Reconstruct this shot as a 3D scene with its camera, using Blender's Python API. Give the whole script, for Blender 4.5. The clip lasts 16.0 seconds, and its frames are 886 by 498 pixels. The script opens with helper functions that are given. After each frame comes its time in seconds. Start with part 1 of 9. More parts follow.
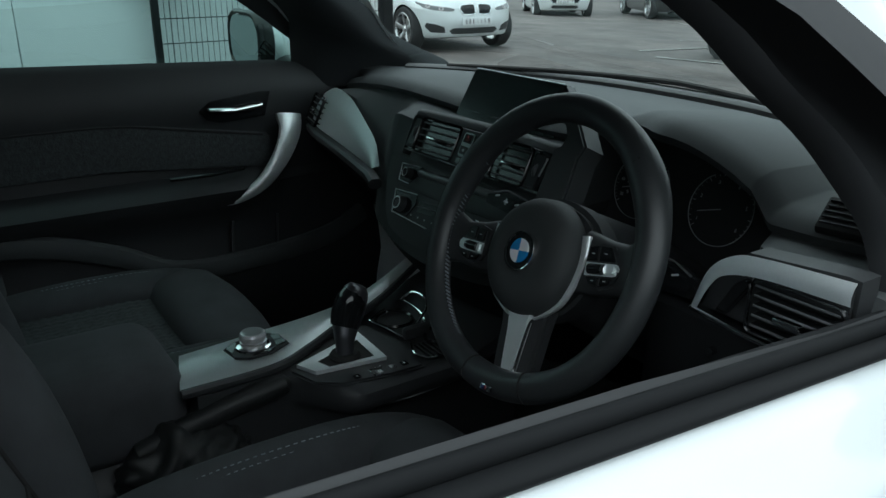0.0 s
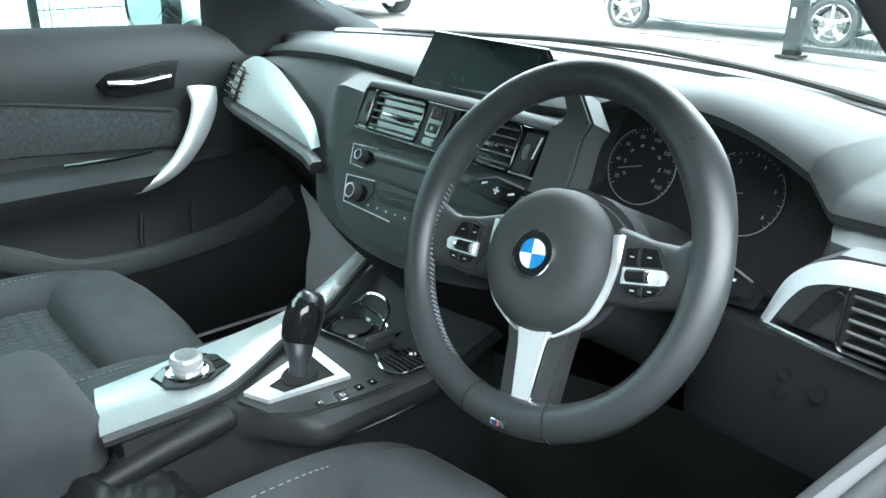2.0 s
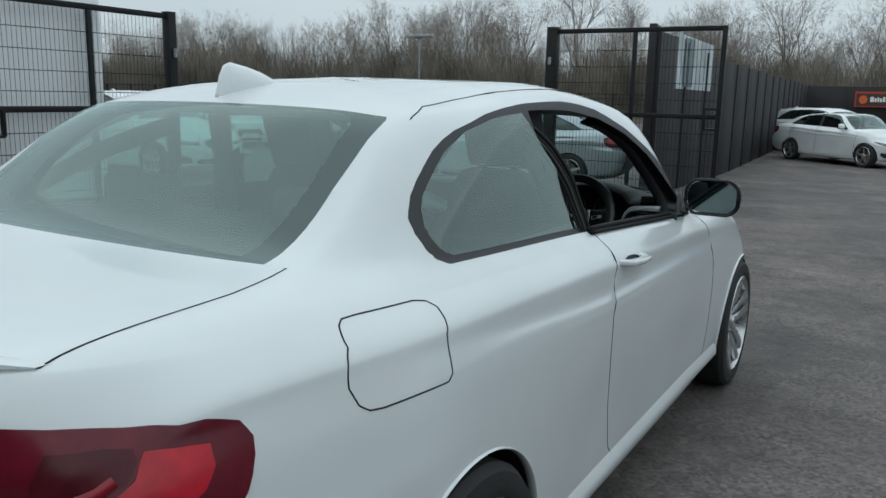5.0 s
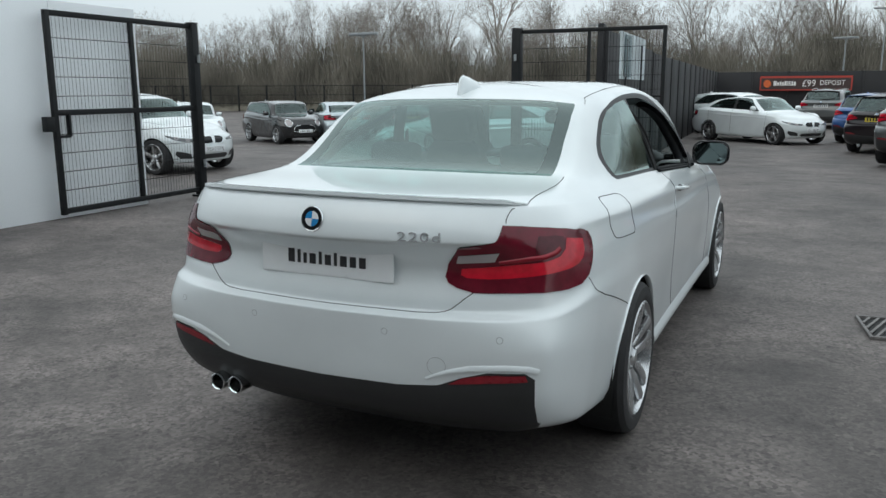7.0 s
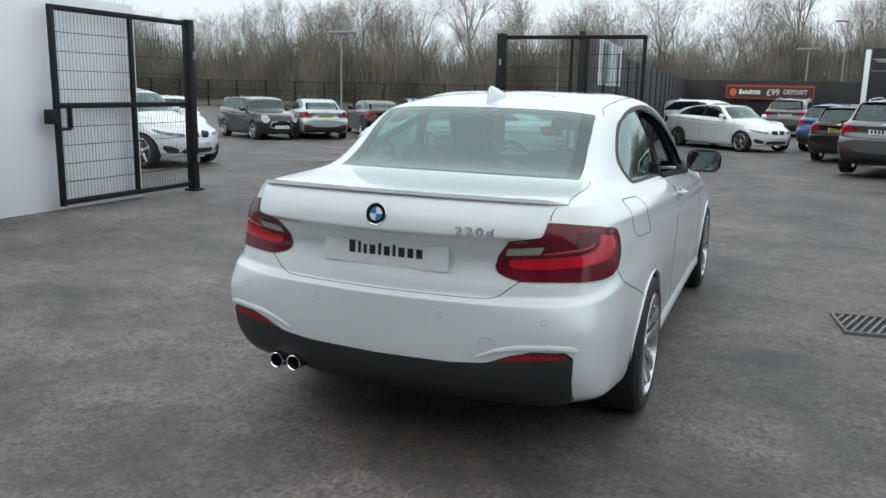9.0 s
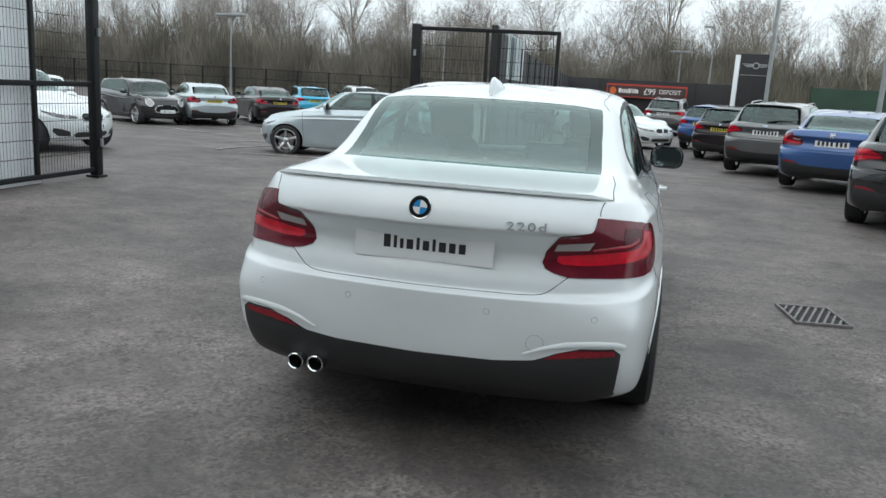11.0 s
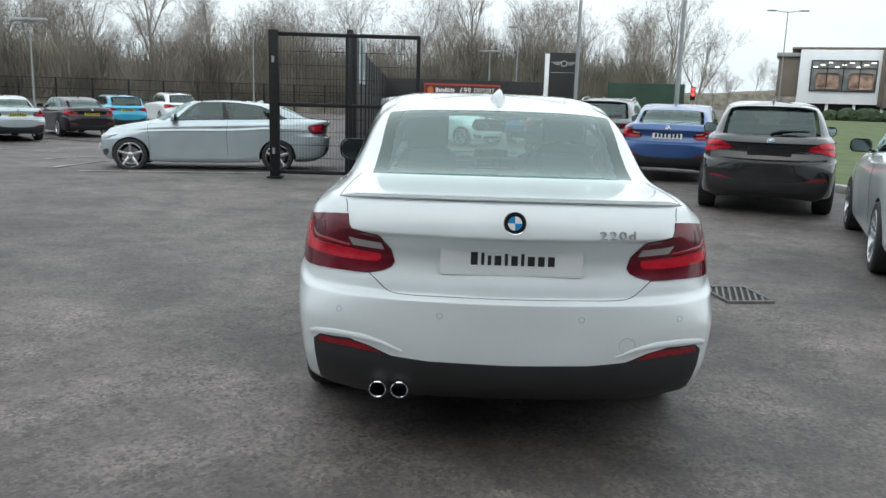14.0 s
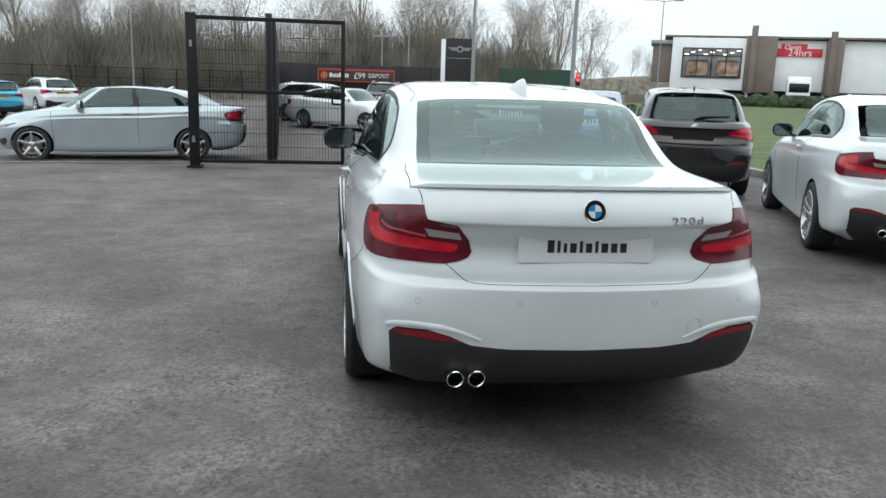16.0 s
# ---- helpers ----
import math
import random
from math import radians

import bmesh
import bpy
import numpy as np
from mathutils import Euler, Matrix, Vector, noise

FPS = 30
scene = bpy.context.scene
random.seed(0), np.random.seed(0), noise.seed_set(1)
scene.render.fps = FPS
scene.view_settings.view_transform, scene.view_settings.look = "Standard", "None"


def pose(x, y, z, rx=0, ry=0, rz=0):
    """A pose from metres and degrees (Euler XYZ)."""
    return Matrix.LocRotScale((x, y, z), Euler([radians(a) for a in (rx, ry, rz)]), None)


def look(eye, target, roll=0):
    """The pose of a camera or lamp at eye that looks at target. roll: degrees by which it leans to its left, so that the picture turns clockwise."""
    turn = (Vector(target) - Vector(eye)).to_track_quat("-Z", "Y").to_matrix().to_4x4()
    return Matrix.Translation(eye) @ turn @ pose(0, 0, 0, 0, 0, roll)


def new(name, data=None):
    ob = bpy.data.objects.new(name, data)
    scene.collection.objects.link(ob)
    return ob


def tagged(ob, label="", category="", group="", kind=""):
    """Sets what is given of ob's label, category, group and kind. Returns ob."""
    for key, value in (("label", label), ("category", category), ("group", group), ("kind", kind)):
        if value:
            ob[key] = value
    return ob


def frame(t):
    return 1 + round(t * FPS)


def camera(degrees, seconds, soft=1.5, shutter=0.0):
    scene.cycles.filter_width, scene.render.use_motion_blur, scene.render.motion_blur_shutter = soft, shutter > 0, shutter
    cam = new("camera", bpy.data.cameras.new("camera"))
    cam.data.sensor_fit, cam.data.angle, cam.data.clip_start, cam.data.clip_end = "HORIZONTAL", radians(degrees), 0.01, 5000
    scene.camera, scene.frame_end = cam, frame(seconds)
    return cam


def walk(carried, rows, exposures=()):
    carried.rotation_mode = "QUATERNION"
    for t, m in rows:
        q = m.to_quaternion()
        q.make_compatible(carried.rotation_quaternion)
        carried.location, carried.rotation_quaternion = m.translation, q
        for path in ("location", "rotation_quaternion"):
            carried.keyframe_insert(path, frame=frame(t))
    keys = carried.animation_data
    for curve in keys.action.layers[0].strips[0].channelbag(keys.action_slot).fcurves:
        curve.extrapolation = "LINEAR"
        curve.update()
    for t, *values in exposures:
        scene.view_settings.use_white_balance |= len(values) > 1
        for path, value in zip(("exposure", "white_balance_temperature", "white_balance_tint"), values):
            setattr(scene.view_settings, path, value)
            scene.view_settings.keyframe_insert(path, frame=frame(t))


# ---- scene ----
cam = camera(58.3, 16.0)

# ---- camera: seconds, eye, target, roll ----
PATH = [
    (0, (1.047, 2.166, 1.243), (-0.514, 3.208, 0.552), 0.3),
    (0.5, (0.890, 2.200, 1.214), (-0.543, 3.359, 0.436), 0.7),
    (1, (0.863, 2.214, 1.211), (-0.547, 3.394, 0.424), 0.7),
    (1.5, (0.854, 2.210, 1.209), (-0.552, 3.405, 0.438), 0.7),
    (2, (0.851, 2.196, 1.212), (-0.539, 3.419, 0.454), 1.1),
    (2.5, (0.954, 2.088, 1.247), (-0.451, 3.370, 0.628), 1.4),
    (3, (1.166, 1.796, 1.300), (-0.162, 3.173, 0.715), 0.5),
    (3.2, (1.221, 1.658, 1.306), (-0.077, 3.080, 0.767), -1.1),
    (5.3, (1.612, -0.578, 1.408), (0.649, 1.133, 1.024), 2.3),
    (5.5, (1.577, -0.780, 1.390), (0.648, 0.935, 0.948), 2.16),
    (6, (1.650, -1.305, 1.374), (0.707, 0.410, 0.960), 0.48),
    (6.5, (1.597, -1.700, 1.396), (0.714, 0.044, 0.973), -0.23),
    (7, (1.499, -2.092, 1.414), (0.658, -0.322, 1.020), -0.23),
    (7.5, (1.462, -2.366, 1.448), (0.664, -0.577, 1.043), 0.39),
    (8, (1.392, -2.495, 1.460), (0.617, -0.692, 1.070), 0.79),
    (8.5, (1.366, -2.503, 1.457), (0.607, -0.694, 1.067), 1.28),
    (8.7, (1.363, -2.513, 1.457), (0.601, -0.706, 1.062), 1.28),
    (10.8, (0.895, -2.560, 1.447), (0.348, -0.675, 1.064), 3.16),
    (11, (0.750, -2.627, 1.429), (0.284, -0.725, 1.023), 3.29),
    (11.5, (0.455, -2.674, 1.428), (0.137, -0.737, 1.048), 1.94),
    (12, (0.173, -2.678, 1.428), (-0.020, -0.729, 1.025), 0.43),
    (12.5, (-0.089, -2.702, 1.437), (-0.146, -0.747, 1.022), 0.74),
    (13, (-0.210, -2.729, 1.444), (-0.218, -0.771, 1.036), 0.58),
    (13.5, (-0.232, -2.737, 1.444), (-0.233, -0.776, 1.049), 1.16),
    (14, (-0.253, -2.756, 1.448), (-0.255, -0.794, 1.064), 1.71),
    (14.5, (-0.287, -2.753, 1.437), (-0.278, -0.792, 1.046), 1.42),
    (15, (-0.380, -2.721, 1.430), (-0.337, -0.759, 1.044), 2.39),
    (15.5, (-0.603, -2.686, 1.438), (-0.489, -0.729, 1.042), 1.63),
    (16, (-0.968, -2.720, 1.446), (-0.684, -0.784, 1.035), 1.84),
]
EXPOSURES = [(0.0, 0.40, 6330, 6), (0.5, 2.08, 6470, 9), (1.0, 2.98, 6450, 9), (1.5, 3.46, 6380, 8), (2.0, 3.72, 6380, 8), (2.5, 3.95, 6360, 8), (2.8, 3.55, 6380, 10), (3.2, 2.85, 6380, 10), (3.7, 1.2, 6400, 9), (4.3, 0.1, 6350, 8), (5.3, -0.62, 6250, 7), (6.5, -0.44, 6380, 8), (7.0, -0.2, 6450, 9), (8.5, 0.0, 6500, 10), (11.0, 0.06, 6500, 10), (16.0, 0.15, 6500, 10)]
walk(cam, [(t, look(eye, target, roll)) for t, eye, target, roll in PATH], EXPOSURES)

# ---- world and light ----
world = bpy.data.worlds.new("overcast_sky")
scene.world = world
world.use_nodes = True
wn, wl = world.node_tree.nodes, world.node_tree.links
wn.clear()
w_out = wn.new("ShaderNodeOutputWorld")
w_bg = wn.new("ShaderNodeBackground")
w_sky = wn.new("ShaderNodeTexSky")
w_sky.sky_type, w_sky.sun_disc = "NISHITA", False
w_sky.sun_elevation, w_sky.sun_rotation = radians(38), radians(200)
w_sky.dust_density = 4.0
w_scale = wn.new("ShaderNodeMix")
w_scale.data_type, w_scale.blend_type = "RGBA", "MULTIPLY"
w_scale.inputs[0].default_value = 1.0
w_scale.inputs[7].default_value = (0.07, 0.07, 0.07, 1)
w_coord = wn.new("ShaderNodeTexCoord")
w_map = wn.new("ShaderNodeMapping")
w_map.inputs["Scale"].default_value = (1.0, 1.0, 3.0)
w_noise = wn.new("ShaderNodeTexNoise")
w_noise.inputs["Scale"].default_value, w_noise.inputs["Detail"].default_value = 1.6, 5.0
w_ramp = wn.new("ShaderNodeValToRGB")
w_ramp.color_ramp.elements[0].position, w_ramp.color_ramp.elements[0].color = 0.3, (0.66, 0.77, 0.83, 1)
w_ramp.color_ramp.elements[1].position, w_ramp.color_ramp.elements[1].color = 0.72, (0.88, 0.96, 0.99, 1)
w_mix = wn.new("ShaderNodeMix")
w_mix.data_type = "RGBA"
w_mix.inputs[0].default_value = 0.85
wl.new(w_sky.outputs[0], w_scale.inputs[6])
wl.new(w_coord.outputs["Generated"], w_map.inputs[0])
wl.new(w_map.outputs[0], w_noise.inputs["Vector"])
wl.new(w_noise.outputs["Fac"], w_ramp.inputs[0])
wl.new(w_scale.outputs[2], w_mix.inputs[6])
wl.new(w_ramp.outputs[0], w_mix.inputs[7])
w_sep = wn.new("ShaderNodeSeparateXYZ")
w_lift = wn.new("ShaderNodeMapRange")
w_lift.inputs[1].default_value, w_lift.inputs[2].default_value, w_lift.inputs[3].default_value, w_lift.inputs[4].default_value = 0.05, 0.95, 1.28, 1.85
w_dome = wn.new("ShaderNodeMix")
w_dome.data_type, w_dome.blend_type = "RGBA", "MULTIPLY"
w_dome.inputs[0].default_value = 1.0
wl.new(w_coord.outputs["Generated"], w_sep.inputs[0])
wl.new(w_sep.outputs["Z"], w_lift.inputs[0])
wl.new(w_mix.outputs[2], w_dome.inputs[6])
wl.new(w_lift.outputs[0], w_dome.inputs[7])
wl.new(w_dome.outputs[2], w_bg.inputs[0])
w_bg.inputs[1].default_value = 0.95
wl.new(w_bg.outputs[0], w_out.inputs[0])

sun_data = bpy.data.lights.new("sun", "SUN")
sun_data.energy, sun_data.angle, sun_data.color = 0.7, radians(150), (1.0, 0.97, 0.93)
sun = new("sun", sun_data)
sun.matrix_world = look((3, -3, 14), (0, 0, 0))

# ---- materials ----


def material(name, color, rough=0.5, metal=0.0, vary=0.12, scale=8.0, bump=0.0, bump_scale=60.0, coat=0.0, spec=0.5, per_object=0.0, rough_vary=0.08):
    """A procedural surface with stains at one scale, grain at another and a fine relief."""
    m = bpy.data.materials.new(name)
    m.use_nodes = True
    nt = m.node_tree
    b = nt.nodes["Principled BSDF"]
    b.inputs["Roughness"].default_value, b.inputs["Metallic"].default_value = rough, metal
    b.inputs["Coat Weight"].default_value, b.inputs["Coat Roughness"].default_value = coat, 0.04
    b.inputs["Specular IOR Level"].default_value = spec
    tc = nt.nodes.new("ShaderNodeTexCoord")
    big, fine = nt.nodes.new("ShaderNodeTexNoise"), nt.nodes.new("ShaderNodeTexNoise")
    big.inputs["Scale"].default_value, big.inputs["Detail"].default_value = scale, 4
    fine.inputs["Scale"].default_value, fine.inputs["Detail"].default_value = bump_scale, 3
    nt.links.new(tc.outputs["Object"], big.inputs["Vector"])
    nt.links.new(tc.outputs["Object"], fine.inputs["Vector"])
    add = nt.nodes.new("ShaderNodeMath")
    add.operation = "MULTIPLY_ADD"
    add.inputs[1].default_value = 0.35
    nt.links.new(fine.outputs["Fac"], add.inputs[0])
    nt.links.new(big.outputs["Fac"], add.inputs[2])
    ramp = nt.nodes.new("ShaderNodeMapRange")
    ramp.inputs[1].default_value, ramp.inputs[2].default_value = 0.45, 0.9
    ramp.inputs[3].default_value, ramp.inputs[4].default_value = 1 - vary, 1 + vary
    nt.links.new(add.outputs[0], ramp.inputs[0])
    mul = nt.nodes.new("ShaderNodeMix")
    mul.data_type, mul.blend_type = "RGBA", "MULTIPLY"
    mul.inputs[0].default_value = 1.0
    mul.inputs[6].default_value = (*color, 1)
    nt.links.new(ramp.outputs[0], mul.inputs[7])
    nt.links.new(mul.outputs[2], b.inputs["Base Color"])
    if per_object:
        info = nt.nodes.new("ShaderNodeObjectInfo")
        pr = nt.nodes.new("ShaderNodeMapRange")
        pr.inputs[3].default_value, pr.inputs[4].default_value = 1 - per_object, 1 + per_object
        nt.links.new(info.outputs["Random"], pr.inputs[0])
        m2 = nt.nodes.new("ShaderNodeMix")
        m2.data_type, m2.blend_type = "RGBA", "MULTIPLY"
        m2.inputs[0].default_value = 1.0
        nt.links.new(mul.outputs[2], m2.inputs[6])
        nt.links.new(pr.outputs[0], m2.inputs[7])
        nt.links.new(m2.outputs[2], b.inputs["Base Color"])
    rr = nt.nodes.new("ShaderNodeMapRange")
    rr.inputs[3].default_value, rr.inputs[4].default_value = max(0.02, rough - rough_vary), min(1, rough + rough_vary)
    nt.links.new(big.outputs["Fac"], rr.inputs[0])
    nt.links.new(rr.outputs[0], b.inputs["Roughness"])
    if bump:
        bn = nt.nodes.new("ShaderNodeBump")
        bn.inputs["Strength"].default_value, bn.inputs["Distance"].default_value = bump, 0.004
        nt.links.new(fine.outputs["Fac"], bn.inputs["Height"])
        nt.links.new(bn.outputs[0], b.inputs["Normal"])
    return m


def paint(name, color, metal=0.0, rough=0.3, coat=1.0, spec=0.5):
    """Car paint: pigment under clear lacquer, with a thin film of road dirt."""
    return material(name, color, rough, metal, vary=0.05, scale=2.5, bump_scale=900.0, coat=coat, spec=spec, rough_vary=0.04)


def glass_material(name, tint, gloss=1.0, dark=0.0, backed=False):
    """Thin sheet glass: clear with a tint, and a mirror that grows towards grazing angles."""
    m = bpy.data.materials.new(name)
    m.use_nodes = True
    nt = m.node_tree
    nt.nodes.clear()
    out, mix = nt.nodes.new("ShaderNodeOutputMaterial"), nt.nodes.new("ShaderNodeMixShader")
    tr, gl, fr = nt.nodes.new("ShaderNodeBsdfDiffuse" if backed else "ShaderNodeBsdfTransparent"), nt.nodes.new("ShaderNodeBsdfGlossy"), nt.nodes.new("ShaderNodeLayerWeight")
    tr.inputs[0].default_value = (*tint, 1)
    gl.inputs["Roughness"].default_value = 0.015
    gl.inputs["Color"].default_value = (0.80, 0.95, 0.92, 1)
    fr.inputs["Blend"].default_value = 0.5
    power = nt.nodes.new("ShaderNodeMath")
    power.operation = "POWER"
    power.inputs[1].default_value = 4.0
    nt.links.new(fr.outputs["Facing"], power.inputs[0])
    boost = nt.nodes.new("ShaderNodeMath")
    boost.operation, boost.use_clamp = "MULTIPLY_ADD", True
    boost.inputs[1].default_value, boost.inputs[2].default_value = 0.95, 0.07 * gloss + dark
    nt.links.new(power.outputs[0], boost.inputs[0])
    nt.links.new(boost.outputs[0], mix.inputs[0])
    nt.links.new(tr.outputs[0], mix.inputs[1])
    nt.links.new(gl.outputs[0], mix.inputs[2])
    nt.links.new(mix.outputs[0], out.inputs[0])
    return m


def glow_material(name, color, strength):
    m = bpy.data.materials.new(name)
    m.use_nodes = True
    b = m.node_tree.nodes["Principled BSDF"]
    b.inputs["Base Color"].default_value = (*color, 1)
    b.inputs["Emission Color"].default_value = (*color, 1)
    b.inputs["Emission Strength"].default_value = strength
    return m


WHITE_PAINT = paint("white_car_paint", (0.72, 0.765, 0.775))
SILVER_PAINT = paint("silver_car_paint", (0.46, 0.53, 0.56), 0.5)
BLACK_PAINT = paint("black_car_paint", (0.012, 0.012, 0.013), rough=0.2, coat=1.0, spec=0.4)
BLUE_PAINT = paint("blue_car_paint", (0.025, 0.085, 0.25), 0.3)
CYAN_PAINT = paint("bright_blue_car_paint", (0.03, 0.36, 0.55), 0.1)
GREY_PAINT = paint("grey_car_paint", (0.13, 0.135, 0.135), 0.5)
BROWN_PAINT = paint("dark_brown_car_paint", (0.018, 0.014, 0.016), 0.2, coat=0.6, spec=0.2)
GLASS = glass_material("car_glass", (0.44, 0.64, 0.60), 1.0, 0.085)
GLASS_BAND = glass_material("blackened_glass", (0.013, 0.016, 0.016), 0.7, 0.065, True)
CLEAR_GLASS = glass_material("windscreen_glass", (0.80, 0.88, 0.87), 0.7)
TINTED = glass_material("tinted_car_glass", (0.30, 0.36, 0.36), 1.2)
MIRROR = material("mirror_glass", (0.8, 0.85, 0.85), 0.02, 1.0, vary=0.02, rough_vary=0.01)
BLACK_TRIM = material("gloss_black_trim", (0.010, 0.011, 0.012), 0.22, vary=0.1, spec=0.35)
GAP = material("panel_gap", (0.01, 0.01, 0.01), 0.8)
PLASTIC = material("black_bumper_plastic", (0.030, 0.031, 0.032), 0.5, spec=0.5, bump=0.25, bump_scale=500)
RUBBER = material("tyre_rubber", (0.018, 0.018, 0.019), 0.75, vary=0.3, scale=14, bump=0.3, bump_scale=120)
SEAL = material("rubber_seal", (0.028, 0.030, 0.032), 0.6, vary=0.15)
ALLOY = material("silver_alloy", (0.56, 0.57, 0.58), 0.28, 0.9, vary=0.1)
DARK_ALLOY = material("dark_alloy", (0.10, 0.10, 0.11), 0.35, 0.8)
DISC = material("brake_disc_steel", (0.30, 0.29, 0.28), 0.35, 1.0)
CHROME = material("chrome", (0.82, 0.84, 0.85), 0.08, 1.0, vary=0.04, rough_vary=0.02)
LAMP_RED = material("red_lamp_lens", (0.52, 0.008, 0.024), 0.16, vary=0.25, scale=14, spec=0.45, coat=0.2)
LAMP_POCKET = material("dark_lamp_pocket", (0.070, 0.005, 0.011), 0.2, vary=0.2, scale=30, spec=0.4)
LAMP_SOFT = material("dim_red_lamp_element", (0.26, 0.008, 0.020), 0.2, vary=0.25, scale=14, spec=0.4, coat=0.1)
LAMP_DARK = material("smoked_red_lamp_lens", (0.120, 0.006, 0.016), 0.14, vary=0.25, scale=12, spec=0.4, coat=0.1)
HEAD_GLASS = paint("dark_head_lamp_glass", (0.075, 0.08, 0.085), rough=0.12)
LAMP_CLEAR = paint("clear_lamp_lens", (0.40, 0.37, 0.37), rough=0.12)
REFLECTOR = material("red_reflector", (0.24, 0.010, 0.02), 0.3, vary=0.15, scale=60)
PLATE_WHITE = material("white_plate", (0.78, 0.80, 0.81), 0.3, vary=0.03)
PLATE_YELLOW = material("yellow_plate", (0.62, 0.50, 0.06), 0.4, vary=0.05)
DIM_CHROME = material("dull_chrome", (0.46, 0.47, 0.48), 0.22, 0.35, vary=0.1)
INK = material("black_lettering", (0.02, 0.02, 0.022), 0.5)
BADGE_BLUE = material("blue_enamel", (0.02, 0.22, 0.50), 0.15, coat=1.0, vary=0.03)
BADGE_WHITE = material("white_enamel", (0.75, 0.76, 0.77), 0.15, coat=1.0, vary=0.03)

TINTED_MIRROR = material("tinted_mirror", (0.20, 0.25, 0.25), 0.03, 1.0, vary=0.02, rough_vary=0.01)

# ---- mesh helpers ----


def part(name, bm, mat, parent=None, label="", smooth=30.0):
    """Links a bmesh as one mesh object under a thing or a part; edges sharper than the angle stay sharp."""
    me = bpy.data.meshes.new(name)
    bmesh.ops.recalc_face_normals(bm, faces=bm.faces)
    if smooth:
        for f in bm.faces:
            f.smooth = True
        for e in bm.edges:
            if len(e.link_faces) == 2 and e.calc_face_angle(0) > radians(smooth):
                e.smooth = False
    bm.to_mesh(me)
    bm.free()
    me.materials.append(mat)
    ob = new(name, me)
    ob.parent = parent
    if label:
        tagged(ob, label)
    return ob


def sheet(name, verts, faces, mat, parent=None, label="", normals=None):
    """Links vertex and face arrays as one smooth mesh object."""
    me = bpy.data.meshes.new(name)
    me.from_pydata([tuple(v) for v in verts], [], [tuple(f) for f in faces])
    me.polygons.foreach_set("use_smooth", [True] * len(me.polygons))
    me.materials.append(mat)
    if normals is not None:
        me.normals_split_custom_set_from_vertices([tuple(n) for n in normals])
    me.update()
    ob = new(name, me)
    ob.parent = parent
    if label:
        tagged(ob, label)
    return ob


def thing(name, label, category, group="", m=None):
    ob = new(name)
    ob.empty_display_size = 0.1
    if m is not None:
        ob.matrix_world = m
    return tagged(ob, label, category, group)


def box(bm, c, d, m=None, bevel=0.0, seg=2):
    """A box of size d about c, with rounded edges."""
    g = bmesh.ops.create_cube(bm, size=1, matrix=(m or Matrix()) @ Matrix.Translation(c) @ Matrix.Diagonal((*d, 1)))
    if bevel:
        es = list({e for v in g["verts"] for e in v.link_edges})
        bmesh.ops.bevel(bm, geom=es, offset=bevel, segments=seg, affect="EDGES", profile=0.5)
    return bm


def tube(bm, a, b, r, r2=None, seg=16, caps=True):
    a, b = Vector(a), Vector(b)
    d = b - a
    m = Matrix.Translation((a + b) / 2) @ d.to_track_quat("Z", "Y").to_matrix().to_4x4()
    bmesh.ops.create_cone(bm, cap_ends=caps, segments=seg, radius1=r, radius2=r if r2 is None else r2, depth=d.length, matrix=m)
    return bm


def lathe(bm, profile, seg=32, m=None, close=False):
    """Turns (radius, height) points about z."""
    m = m or Matrix()
    loops = []
    for r, h in profile:
        loops.append([bm.verts.new(m @ Vector((r * math.cos(a), r * math.sin(a), h))) for a in (2 * math.pi * k / seg for k in range(seg))])
    pairs = list(zip(loops, loops[1:])) + ([(loops[-1], loops[0])] if close else [])
    for p, q in pairs:
        for k in range(seg):
            bm.faces.new((p[k], p[(k + 1) % seg], q[(k + 1) % seg], q[k]))
    return bm


def sweep(bm, path, sizes, up=(0, 0, 1), seg=10, closed=False, square=2.0, caps=True):
    """A bar along a path; sizes: (half width, half height) at each point; square > 2 gives flatter sides."""
    pts = [Vector(p) for p in path]
    n, loops = len(pts), []
    if not isinstance(sizes, list):
        sizes = [sizes] * n
    for i, p in enumerate(pts):
        d = (pts[(i + 1) % n] - pts[i - 1]) if closed else (pts[min(i + 1, n - 1)] - pts[max(i - 1, 0)])
        d.normalize()
        side = d.cross(Vector(up)).normalized()
        top = side.cross(d).normalized()
        ring_verts = []
        for k in range(seg):
            a = 2 * math.pi * (k + 0.5) / seg
            c, s = math.cos(a), math.sin(a)
            c, s = math.copysign(abs(c) ** (2 / square), c), math.copysign(abs(s) ** (2 / square), s)
            ring_verts.append(bm.verts.new(p + side * c * sizes[i][0] + top * s * sizes[i][1]))
        loops.append(ring_verts)
    for p, q in list(zip(loops, loops[1:])) + ([(loops[-1], loops[0])] if closed else []):
        for k in range(seg):
            bm.faces.new((p[k], p[(k + 1) % seg], q[(k + 1) % seg], q[k]))
    if caps and not closed:
        bm.faces.new(loops[0][::-1])
        bm.faces.new(loops[-1])
    return bm


def curve_points(points, n):
    """n points along a smooth curve through the given ones."""
    p = np.array(points, float)
    k = len(p)
    ts = np.linspace(0, k - 1, n)
    q = np.vstack([2 * p[0] - p[1], p, 2 * p[-1] - p[-2]])
    out = []
    for t in ts:
        i = min(int(t), k - 2)
        f = t - i
        a, b, c, d = q[i], q[i + 1], q[i + 2], q[i + 3]
        out.append(0.5 * (2 * b + (c - a) * f + (2 * a - 5 * b + 4 * c - d) * f * f + (3 * b - a - 3 * c + d) * f ** 3))
    return out


